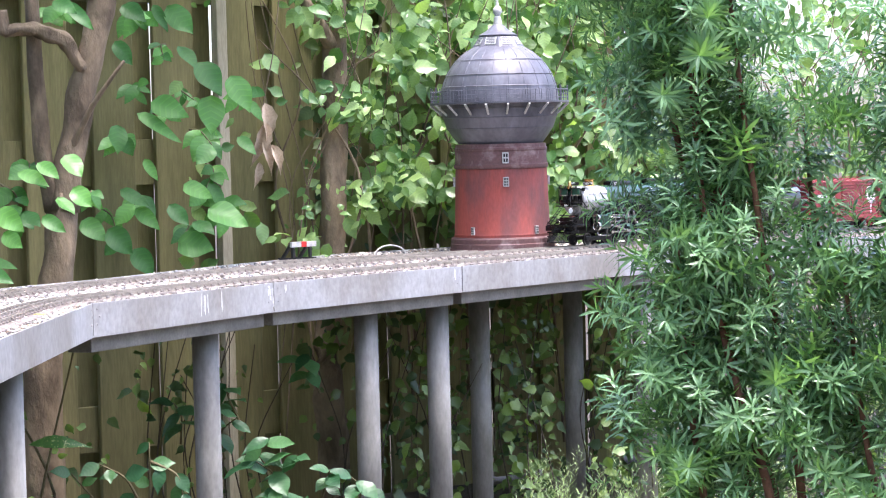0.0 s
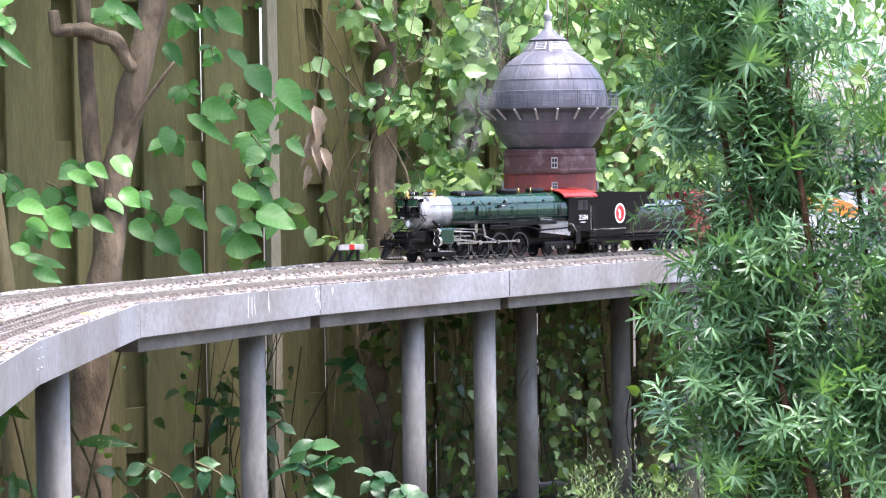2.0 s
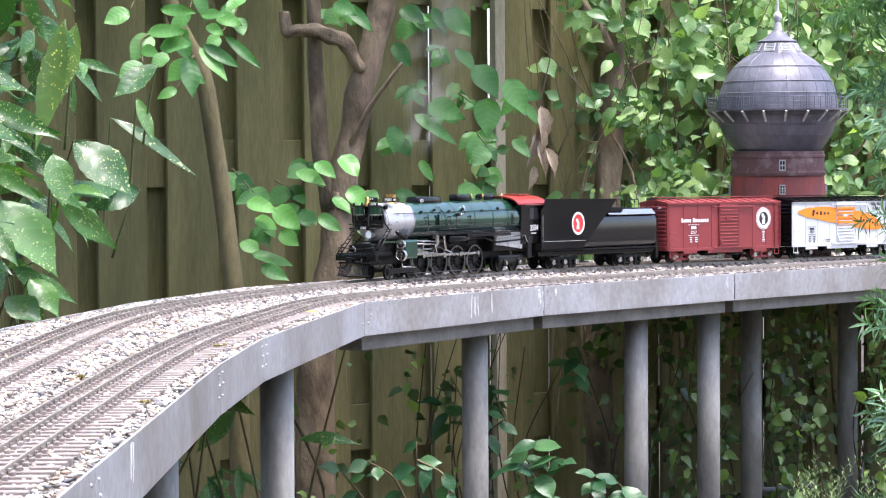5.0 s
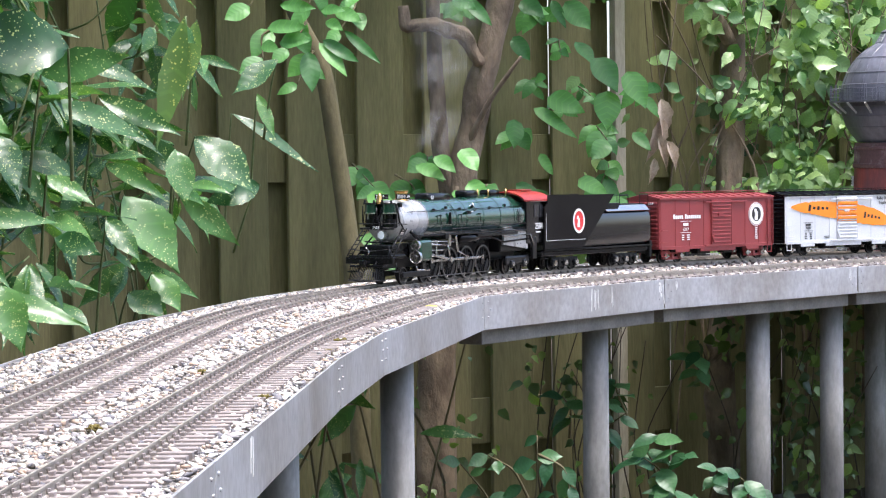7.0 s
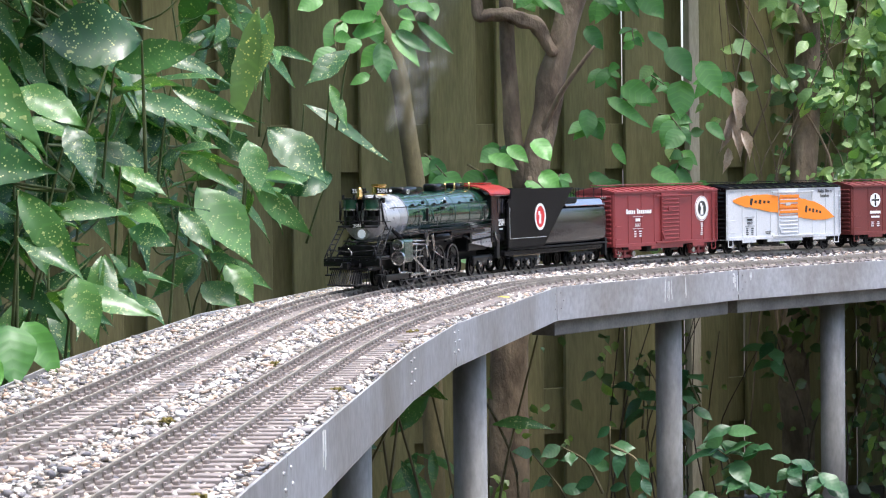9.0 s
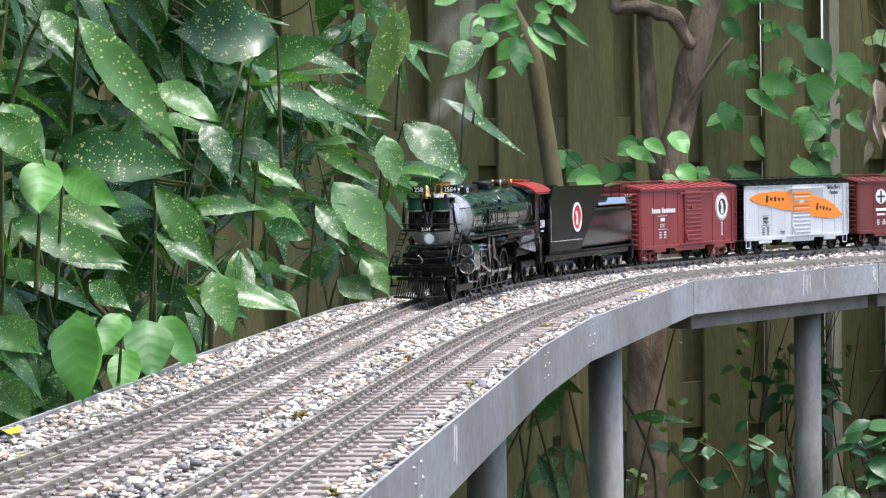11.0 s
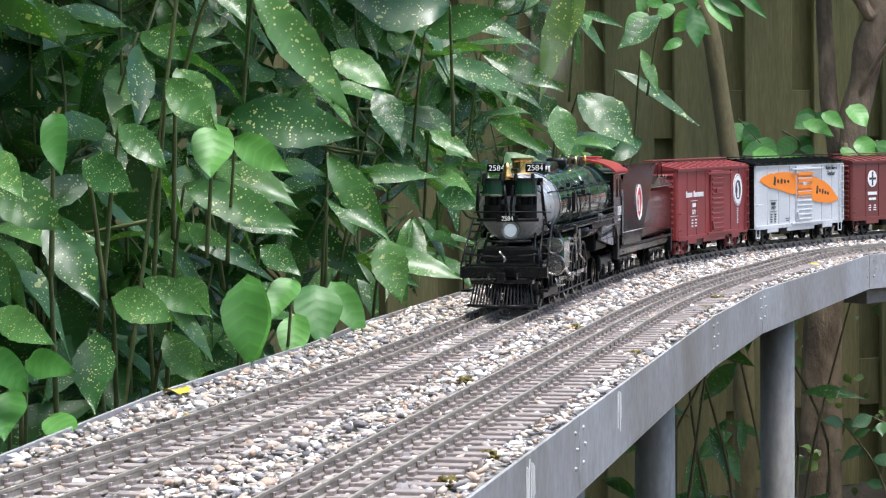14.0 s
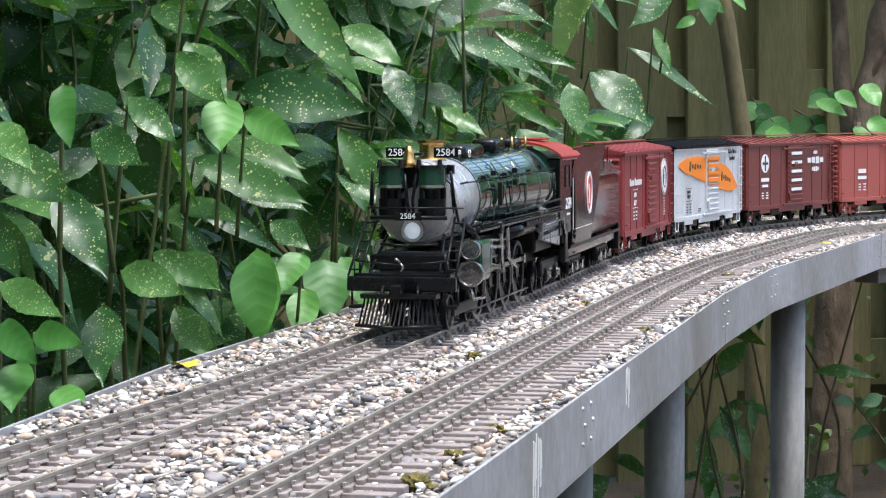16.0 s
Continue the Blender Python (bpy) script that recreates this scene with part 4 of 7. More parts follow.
            part("pump_section", bm, mt, pump)
        for dy in (-0.011, 0.011):
            bm = bmesh.new()
            rod(bm, (0.016, y + dy, axis + 0.036), (0.016, y + dy, axis + 0.045), 0.0035, 0.002, 8)
            rod(bm, (0.014, y + dy * 0.8, axis - 0.01), (0.014, y + dy * 0.8, axis + 0.018), 0.0022, n=8)
            part("pump_valve", bm, SATIN, pump)
        tube("pump_pipe", [(0.012, y * 0.3, axis + 0.03), (0.016, y * 0.15, axis + 0.005), (0.010, y * 0.1, axis - 0.008)], 0.0018)
        tube("pump_pipe", [(0.008, y * 2.0, axis + 0.033), (0.004, y * 2.15, axis + 0.0), (-0.02, y * 2.1, axis - 0.02)], 0.0016)
    block("pump_bracket", -0.006, 0, axis + 0.012, 0.006, 0.066, 0.050, SATIN, 0.002, "black pump bracket")
    tube("pump_shelf", [(0.022, -0.040, axis - 0.014), (0.022, 0.040, axis - 0.014)], 0.0022)
    tube("front_handrail", [(0.022, -0.043, axis - 0.004), (0.022, 0.043, axis - 0.004), (-0.02, 0.048, axis - 0.006)], 0.0009)
    # headlight and number plates
    turned("headlight_shell", [(0, -0.012), (0.0115, -0.012), (0.0116, 0.006), (0.0086, 0.006), (0.0086, 0.003), (0, 0.003)], SILVER, 0, 0.105, n=28, label="round headlight shell")
    turned("headlight_lens", [(0.0085, 0.0032), (0.006, 0.0046), (0, 0.0053)], LENS, 0, 0.105, n=24, label="clear headlight lens")
    block("number_plate", 0.024, 0, 0.1205, 0.004, 0.028, 0.0085, BLACK, 0.0006)
    words("2584", 0.0080, WHITE, thing, facing(0.0262, 0, 0.1205), "white running number")
    block("number_plate", 0.020, 0, 0.081, 0.003, 0.030, 0.0085, BLACK, 0.0006)
    words("2584", 0.0095, BRASS, thing, facing(0.0218, 0, 0.081), "brass running number")
    # front deck, pilot, coupler
    block("front_frame", -0.02, 0, 0.070, 0.09, 0.060, 0.03, BLACK, 0.002)
    block("pilot_deck", 0.022, 0, 0.0625, 0.062, 0.100, 0.004, BLACK, 0.001)
    block("buffer_beam", 0.052, 0, 0.054, 0.010, 0.112, 0.015, BLACK, 0.0015, "black buffer beam")
    block("shield", 0.024, 0, 0.074, 0.003, 0.080, 0.016, BLACK, 0.001)
    for y in (-0.050, 0.050):
        for dy in (-0.0055, 0.0055):
            tube("step_ladder", [(0.052, y + dy, 0.062), (-0.012, y * 0.93 + dy, 0.118)], 0.0013)
        for i in range(6):
            u = 0.1 + 0.16 * i
            p = (0.052 - 0.064 * u, y - y * 0.07 * u, 0.062 + 0.056 * u)
            tube("ladder_tread", [(p[0], p[1] - 0.0055, p[2]), (p[0], p[1] + 0.0055, p[2])], 0.0011)
    tube("front_rail", [(0.056, -0.048, 0.060), (0.056, -0.048, 0.077), (0.058, 0, 0.073), (0.056, 0.048, 0.077), (0.056, 0.048, 0.060)], 0.0009)
    bm = bmesh.new()
    rod(bm, (0.054, 0, 0.050), (0.084, 0, 0.048), 0.0045, n=8)
    box(bm, 0.086, 0.002, 0.049, 0.012, 0.012, 0.014, 0.002)
    part("coupler", bm, BLACK, thing, "black knuckle coupler")
    tube("lifting_hook", [(0.060, 0.0, 0.065), (0.063, 0.004, 0.071), (0.060, 0.0, 0.076), (0.063, -0.004, 0.080)], 0.0014, STEEL)
    pilot = block("pilot_frame", 0.060, 0, 0.0425, 0.020, 0.078, 0.005, BLACK, 0.001)
    for i in range(19):
        y = -0.038 + 0.076 * i / 18
        reach = 0.090 - abs(y) * 0.55
        bm = bmesh.new()
        rod(bm, (0.062, y * 0.92, 0.043), (reach, y * 1.06, 0.014), 0.0011, n=6)
        part("pilot_bar", bm, SATIN, pilot, "dark steel pilot bar")
    tube("pilot_foot", [(0.066, -0.044, 0.013), (0.0905, 0, 0.013), (0.066, 0.044, 0.013)], 0.002, SATIN)
    # main frame and firebox under the boiler
    block("main_frame", -0.29, 0, 0.060, 0.62, 0.026, 0.05, SATIN, 0.002)
    block("ash_pan", -0.53, 0, 0.078, 0.12, 0.082, 0.05, SATIN, 0.004)
    # cylinders
    for y in (-1, 1):
        bm = bmesh.new()
        box(bm, -0.088, y * 0.046, 0.070, 0.054, 0.024, 0.046, 0.006)
        cyl = part("cylinder_block", bm, GREEN, thing, "green cylinder casing")
        for z, r in ((0.082, 0.0112), (0.057, 0.0142)):
            bm = bmesh.new()
            lathe(bm, [(0, 0.0062), (r * 0.30, 0.0062), (r * 0.34, 0.0048), (r * 0.80, 0.0048), (r * 0.86, 0.0060), (r * 0.96, 0.0060), (r, 0.0045), (r, -0.002), (0, -0.002)], 24, Matrix.Translation((-0.061, y * 0.047, z)) @ ax)
            part("cylinder_cover", bm, STEEL, cyl, "polished cylinder cover")
        tube("drain_pipe", [(-0.06, y * 0.047, 0.040), (-0.06, y * 0.05, 0.030), (-0.115, y * 0.05, 0.028)], 0.0018, STEEL)
        block("crosshead_guide", -0.150, y * 0.047, 0.068, 0.075, 0.006, 0.003, STEEL, 0.0006, "bright crosshead guide")
        block("crosshead_guide", -0.150, y * 0.047, 0.056, 0.075, 0.006, 0.003, STEEL, 0.0006, "bright crosshead guide")
        tube("valve_rod", [(-0.11, y * 0.052, 0.082), (-0.19, y * 0.054, 0.078), (-0.20, y * 0.054, 0.055)], 0.002, STEEL)
        block("valve_link", -0.235, y * 0.052, 0.080, 0.007, 0.005, 0.036, STEEL, 0.0015, turn=pose(0, 0, 0, 0, 14, 0))
        block("valve_hanger", -0.205, y * 0.050, 0.090, 0.012, 0.005, 0.03, STEEL, 0.0015)
    # cab
    block("cab", -0.642, 0, 0.1175, 0.112, 0.104, 0.099, BLACK, 0.002, "black cab")
    for y in (-1, 1):
        block("cab_window", -0.648, y * 0.0523, 0.143, 0.044, 0.002, 0.028, PANE_DARK, 0.0004)
        block("window_bar", -0.652, y * 0.0535, 0.143, 0.002, 0.002, 0.029, SATIN, 0.0003)
        block("arm_shade", -0.648, y * 0.0545, 0.1675, 0.080, 0.006, 0.006, CREAM, 0.001, "white edge under the cab roof")
        m = side(-0.650, 0.0526, 0.107) if y > 0 else Matrix.Translation((-0.650, -0.0526, 0.107)) @ pose(0, 0, 0, 90, 0, 0)
        words("2584", 0.0205, WHITE, thing, m, "white running number")
        for i in range(4):
            block("lettering", -0.638 - 0.006 * i, y * 0.0526, 0.094, 0.0035, 0.0006, 0.003, WHITE, 0)
        tube("grab_rail", [(-0.690, y * 0.054, 0.06), (-0.690, y * 0.054, 0.14)], 0.001, SATIN)
    bm = bmesh.new()
    n = 14
    prof = [(0.060 * math.sin(radians(-72 + 144 * i / n)) / math.sin(radians(72)), 0.169 + 0.020 * (math.cos(radians(-72 + 144 * i / n)) - math.cos(radians(72))) / (1 - math.cos(radians(72)))) for i in range(n + 1)]
    rows = [[bm.verts.new((x, y, z + dz)) for y, z in prof] for x, dz in ((-0.560, 0), (-0.705, 0), (-0.705, -0.003), (-0.560, -0.003))]
    for a in range(4):
        b = (a + 1) % 4
        for i in range(n):
            bm.faces.new((rows[a][i], rows[a][i + 1], rows[b][i + 1], rows[b][i]))
    bmesh.ops.recalc_face_normals(bm, faces=bm.faces)
    roof = part("cab_roof", bm, CAB_RED, thing, "bright red cab roof", True)
    roof.data.set_sharp_from_angle(angle=radians(40))
    block("roof_hatch", -0.65, 0, 0.191, 0.05, 0.045, 0.003, CAB_RED, 0.001)
    # leading and trailing trucks
    for x in (-0.035, -0.125):
        for y in (-1, 1):
            wheel("truck_wheel", thing, x, y * 0.0265, 0.0185, 0.0185, sgn=y)
    for y in (-1, 1):
        block("truck_frame", -0.08, y * 0.036, 0.021, 0.12, 0.004, 0.012, SATIN, 0.002)
        block("trailing_frame", -0.552, y * 0.042, 0.032, 0.125, 0.006, 0.022, SATIN, 0.005, "cast trailing truck frame")
        for x in (-0.52, -0.585):
            wheel("truck_wheel", thing, x, y * 0.0265, 0.0205, 0.0205, sgn=y)
            bm = bmesh.new()
            box(bm, x, y * 0.0455, 0.024, 0.018, 0.006, 0.018, 0.003)
            part("axle_box", bm, SATIN, thing)
            disc("axle_cap", 0.005, 0.004, STEEL, thing, Matrix.Translation((x, y * 0.049, 0.024)) @ pose(0, 0, 0, 90, 0, 0), "bright axle cap")
    # driving wheels and rods; these move
    wheels, rods = [], []
    for y in (-1, 1):
        for x in DRIVERS:
            wheels.append(wheel("driving_wheel", thing, x, y * 0.0285, WHEEL_R, WHEEL_R, SATIN, 14, sgn=y, width=0.007))
        bm = bmesh.new()
        a, b = DRIVERS[0], DRIVERS[-1]
        box(bm, (a + b) / 2, 0, 0, abs(a - b), 0.003, 0.0055, 0.0008)
        for x in DRIVERS:
            rod(bm, (x, -0.003, 0), (x, 0.003, 0), 0.0056, n=14)
        rods.append((part("coupling_rod", bm, STEEL, thing, "bright steel coupling rod"), y))
        bm = bmesh.new()
        box(bm, -0.052, 0, 0, 0.104, 0.003, 0.0055, 0.0008)
        rod(bm, (-0.104, -0.004, 0), (-0.104, 0.004, 0), 0.0066, n=14)
        box(bm, 0.004, 0, 0, 0.02, 0.006, 0.014, 0.001)
        rods.append((part("main_rod", bm, STEEL, thing, "bright steel main rod"), y))
    return thing, wheels, rods


def lathe_up(name, prof, mat, parent, x, y, z, label=""):
    bm = bmesh.new()
    lathe(bm, prof, 28, Matrix.Translation((x, y, z)))
    bmesh.ops.recalc_face_normals(bm, faces=bm.faces)
    ob = part(name, bm, mat, parent, label, True)
    ob.data.set_sharp_from_angle(angle=radians(35))
    return ob


DRIVERS = (-0.160, -0.240, -0.320, -0.400)
WHEEL_R = 0.0365
CRANK = 0.0168


def truck(parent, x, mat, axles=2, pitch=0.058, r=0.0160, cap=STEEL):
    """A freight or tender truck, its side frames as parts."""
    half = pitch * (axles - 1) / 2
    for y in (-1, 1):
        bm = bmesh.new()
        box(bm, x, y * 0.036, 0.0265, 2 * half + 0.020, 0.007, 0.0095, 0.0015)
        box(bm, x, y * 0.036, 0.012, 2 * half * 0.8, 0.006, 0.007, 0.0015)
        for i in range(axles):
            px = x - half + pitch * i
            box(bm, px, y * 0.037, 0.0185, 0.016, 0.009, 0.018, 0.003)
        for i in range(axles - 1):
            px = x - half + pitch * (i + 0.5)
            box(bm, px, y * 0.037, 0.018, 0.010, 0.008, 0.020, 0.002)
        part("truck_side_frame", bm, mat, parent, "cast truck side frame")
        for i in range(axles):
            px = x - half + pitch * i
            wheel("wheel", parent, px, y * 0.0265, r, r, sgn=y)
            disc("axle_cap", 0.0064, 0.004, cap, parent, Matrix.Translation((px, y * 0.0432, 0.018)) @ pose(0, 0, 0, 90, 0, 0))


def tender():
    """Origin below the middle of the tender."""
    thing = tagged(empty("tender"), "black tender with round emblem coupled behind the locomotive", "tender")
    L = 0.470

    def block(name, x, y, z, sx, sy, sz, mat, b=0.001, label="", turn=None):
        bm = bmesh.new()
        box(bm, x, y, z, sx, sy, sz, b, turn)
        return part(name, bm, mat, thing, label)

    block("tender_frame", 0, 0, 0.041, L, 0.094, 0.012, BLACK, 0.002)
    # rounded tank
    bm = bmesh.new()
    n = 28
    prof = []
    for i in range(n):
        a = 2 * math.pi * i / n
        c, s = math.cos(a), math.sin(a)
        e = 0.55 if s > 0 else 0.36
        prof.append((math.copysign(abs(c) ** e, c) * 0.0525, 0.098 + math.copysign(abs(s) ** e, s) * 0.050))
    rows = [[bm.verts.new((x, y * k, 0.098 + (z - 0.098) * k)) for y, z in prof] for x, k in ((0.225, 1.0), (-0.222, 1.0), (-0.231, 0.97), (-0.235, 0.90))]
    for a, b in zip(rows[:-1], rows[1:]):
        for i in range(n):
            bm.faces.new((a[i], a[(i + 1) % n], b[(i + 1) % n], b[i]))
    bm.faces.new(rows[0][::-1])
    bm.faces.new(rows[-1])
    bmesh.ops.recalc_face_normals(bm, faces=bm.faces)
    tank = part("tank", bm, TANK_BLACK, thing, "gloss black rounded tank", True)
    tank.data.set_sharp_from_angle(angle=radians(40))
    # coal bunker with a raked rear edge
    for y in (-1, 1):
        bm = bmesh.new()
        outline = [(0.232, 0.052), (0.075, 0.052), (-0.062, 0.178), (0.214, 0.178), (0.220, 0.158), (0.232, 0.150)]
        f = [bm.verts.new((x, y * 0.0545, z)) for x, z in outline]
        g = [bm.verts.new((x, y * 0.0500, z)) for x, z in outline]
        bm.faces.new(f)
        bm.faces.new(g[::-1])
        for i in range(len(f)):
            j = (i + 1) % len(f)
            bm.faces.new((f[i], g[i], g[j], f[j]))
        bmesh.ops.recalc_face_normals(bm, faces=bm.faces)
        part("bunker_side", bm, BLACK, thing, "gloss black bunker side")
        bm = bmesh.new()
        pts = [Vector((x, y * 0.0549, z)) for x, z in ((0.226, 0.140), (0.226, 0.072), (0.064, 0.072))]
        pipe(bm, pts, 0.0003, 4)
        part("lining", bm, WHITE, thing, "thin white lining")
        # round emblem: plain shapes
        m = Matrix.Translation((0.093, y * 0.0550, 0.116)) @ pose(0, 0, 0, 90, 0, 0)
        disc("emblem", 0.0235, 0.0008, LOGO_RED, thing, m, "red emblem disc", 1.2)
        bm = bmesh.new()
        lathe(bm, [(0.0196, 0), (0.0242, 0), (0.0242, 0.001), (0.0196, 0.001), (0.0196, 0)], 36, Matrix.Translation((0.093, y * 0.0552, 0.116)) @ pose(0, 0, 0, -90 * y, 0, 0) @ Matrix.Diagonal((1, 1.2, 1, 1)))
        part("emblem_ring", bm, WHITE, thing, "white emblem ring")
        bm = bmesh.new()
        for dx, dz, w, h in ((0.001, -0.010, 0.010, 0.010), (0.0, 0.0, 0.008, 0.012), (0.004, 0.008, 0.008, 0.008)):
            box(bm, 0.093 + dx, y * 0.0555, 0.116 + dz, w, 0.0008, h, 0.0003)
        part("emblem_shape", bm, WHITE, thing, "white emblem figure")
        # added reflective strip in place of the highlight along the black tank top
        bm = bmesh.new()
        box(bm, -0.125, y * 0.0462, 0.1425, 0.190, 0.020, 0.003, 0.0008, pose(0, 0, 0, -y * 42, 0, 0))
        part("tank_top_panel", bm, TANK_HIGHLIGHT, thing, "added metal strip imitating the sky highlight on the black tank top")
        bm = bmesh.new()
        pipe(bm, [Vector((0.23, y * 0.05, 0.049)), Vector((-0.235, y * 0.05, 0.049))], 0.0022, 6)
        part("side_pipe", bm, SATIN, thing)
    block("bunker_top", 0.06, 0, 0.150, 0.30, 0.100, 0.012, SATIN, 0.002)
    block("coal_load", 0.07, 0, 0.160, 0.24, 0.094, 0.02, SATIN, 0.006)
    block("deck_plate", -0.145, 0, 0.1495, 0.18, 0.05, 0.006, SATIN, 0.002)
    for x, h in ((-0.07, 0.016), (-0.12, 0.012), (-0.21, 0.014)):
        for y in (-1, 1):
            bm = bmesh.new()
            pipe(bm, [Vector((x, y * 0.03, 0.15)), Vector((x, y * 0.03, 0.168 + h * 0.4)), Vector((x - 0.04, y * 0.03, 0.168 + h * 0.4)), Vector((x - 0.04, y * 0.03, 0.15))], 0.0009, 5)
            part("top_rail", bm, SATIN, thing)
    block("coupler", -0.248, 0, 0.036, 0.03, 0.010, 0.010, SATIN, 0.002)
    block("drawbar", 0.245, 0, 0.036, 0.05, 0.010, 0.006, SATIN, 0.001)
    block("rear_step", -0.228, 0.045, 0.040, 0.010, 0.012, 0.040, SATIN, 0.001)
    truck(thing, 0.130, SATIN, 3, 0.044, 0.0160)
    truck(thing, -0.130, SATIN, 3, 0.044, 0.0160)
    return thing


def boxcar(style):
    """A forty-foot boxcar; origin below its middle, x towards the locomotive."""
    looks = {
        "red": (RED_CAR, RED_CAR, RED_CAR, "dark red model boxcar with white lettering and round emblem"),
        "silver": (ALU, BLACK, BLACK, "silver model boxcar with black roof and long orange feather"),
        "brown": (BROWN_CAR, BROWN_CAR, SATIN, "oxide brown model boxcar with white round emblem"),
        "plain": (LIGHT_RED, LIGHT_RED, LIGHT_RED, "faded light red model boxcar with small white lettering"),
    }
    body_mat, roof_mat, truck_mat, label = looks[style]
    thing = tagged(empty("boxcar"), label, "freight car", "boxcars of the train")
    L, W, z0, z1 = 0.419, 0.106, 0.0350, 0.1620
    rng = random.Random(style)

    def block(name, x, y, z, sx, sy, sz, mat, b=0.0008, lab="", parent=thing, turn=None):
        bm = bmesh.new()
        box(bm, x, y, z, sx, sy, sz, b, turn)
        return part(name, bm, mat, parent, lab)

    zc, h = (z0 + z1) / 2, z1 - z0
    block("body", 0, 0, zc, L, W, h, body_mat, 0.001, "boxcar body")
    for x, sgn in ((L / 2, 1), (-L / 2, -1)):
        end = block("end_wall", x + sgn * 0.001, 0, zc, 0.002, W * 0.98, h * 0.98, roof_mat if style == "silver" else body_mat, 0.0005)
        for i in range(11):
            bm = bmesh.new()
            rod(bm, (x + sgn * 0.0020, -W * 0.44, z0 + 0.010 + i * 0.0107), (x + sgn * 0.0020, W * 0.44, z0 + 0.010 + i * 0.0107), 0.0030, n=8)
            part("end_rib", bm, roof_mat if style == "silver" else body_mat, end)
    # roof, low-pitched, with ribs and running board
    bm = bmesh.new()
    prof = [(-W / 2 - 0.003, z1 - 0.001), (-W / 2 - 0.003, z1 + 0.002), (0, z1 + 0.0125), (W / 2 + 0.003, z1 + 0.002), (W / 2 + 0.003, z1 - 0.001)]
    rows = [[bm.verts.new((x, y, z)) for y, z in prof] for x in (L / 2 + 0.003, -L / 2 - 0.003)]
    for i in range(len(prof)):
        j = (i + 1) % len(prof)
        bm.faces.new((rows[0][i], rows[0][j], rows[1][j], rows[1][i]))
    bm.faces.new(rows[0][::-1])
    bm.faces.new(rows[1])
    bmesh.ops.recalc_face_normals(bm, faces=bm.faces)
    roof = part("roof", bm, roof_mat, thing, "ribbed pitched roof")
    for i in range(13):
        x = L / 2 - 0.008 - i * (L - 0.016) / 12
        for y in (-1, 1):
            bm = bmesh.new()
            pipe(bm, [Vector((x, y * 0.006, z1 + 0.0122)), Vector((x, y * (W / 2 + 0.002), z1 + 0.0028))], 0.0016, 6)
            part("roof_rib", bm, roof_mat, roof)
    block("running_board", 0, 0, z1 + 0.0165, L + 0.012, 0.020, 0.002, roof_mat, 0.0004)
    for y in (-1, 1):
        yy = y * W / 2
        # panels with raised seams
        for i in range(9):
            x = L / 2 - 0.004 - i * (L - 0.008) / 8
            if abs(x) < 0.045:
                continue
            block("side_seam", x, yy + y * 0.0004, zc, 0.0018, 0.0014, h * 0.96, body_mat, 0.0003)
        block("side_sill", 0, yy + y * 0.0006, z0 + 0.003, L * 0.985, 0.0026, 0.008, body_mat, 0.0006)
        for x, w in ((0.13, 0.05), (-0.13, 0.05), (0.0, 0.13)):
            block("sill_tab", x, yy + y * 0.0004, z0 - 0.004, w, 0.0022, 0.009, body_mat, 0.0012)
        block("eave_trim", 0, yy + y * 0.001, z1 - 0.002, L, 0.003, 0.004, body_mat, 0.0006)
        # sliding door: corrugated leaf
        door = block("door", -0.010, yy + y * 0.0022, zc + 0.002, 0.072, 0.0040, h * 0.90, body_mat, 0.0008, "corrugated sliding door")
        for i in range(12):
            bm = bmesh.new()
            z = z0 + 0.014 + i * 0.0093
            rod(bm, (-0.010 - 0.033, yy + y * 0.0044, z), (-0.010 + 0.033, yy + y * 0.0044, z), 0.0022, n=6)
            part("door_rib", bm, body_mat, door)
        block("door_latch", 0.022, yy + y * 0.0062, z0 + 0.022, 0.006, 0.003, 0.020, body_mat, 0.0006, turn=pose(0, 0, 0, 0, 25, 0))
        block("door_plate", -0.006, yy + y * 0.006, zc + 0.022, 0.018, 0.003, 0.010, body_mat, 0.0006)
        for zz in (z1 - 0.010, z0 + 0.006):
            block("door_track", -0.028, yy + y * 0.0044, zz, 0.155, 0.003, 0.004, body_mat, 0.0006)
        # ladders at both ends
        for x0, n in ((L / 2 - 0.014, 2), (-L / 2 + 0.014, 7)):
            for i in range(n):
                z = z0 + 0.018 + i * (0.017 if n > 2 else 0.030)
                bm = bmesh.new()
                pipe(bm, [Vector((x0 - 0.009, yy, z)), Vector((x0 - 0.009, yy + y * 0.005, z)), Vector((x0 + 0.009, yy + y * 0.005, z)), Vector((x0 + 0.009, yy, z))], 0.0009, 5)
                part("ladder_rung", bm, body_mat, thing)
            for dx in (-0.010, 0.010):
                if n > 2:
                    block("ladder_rail", x0 + dx, yy + y * 0.0035, zc, 0.0016, 0.003, h * 0.95, body_mat, 0.0003)
            bm = bmesh.new()
            pipe(bm, [Vector((x0 - 0.008, yy, z0)), Vector((x0 - 0.008, yy, z0 - 0.017)), Vector((x0 + 0.008, yy, z0 - 0.017)), Vector((x0 + 0.008, yy, z0))], 0.0012, 5)
            part("stirrup_step", bm, body_mat, thing)
        q = yy + y * 0.0011
        if style == "red":
            for first, many in ((0.160, 5), (0.118, 8)):  # company name, as plain bars
                for i in range(many):
                    tall = 0.0115 if i == 0 else 0.0085
                    block("lettering", first - i * 0.0073, q, zc + 0.0125 + tall / 2, 0.0052, 0.0007, tall, WHITE, 0)
            block("lettering", 0.118, q, zc + 0.006, 0.040, 0.0007, 0.0010, WHITE, 0)
            block("lettering", 0.118, q, zc - 0.002, 0.018, 0.0007, 0.0070, WHITE, 0)
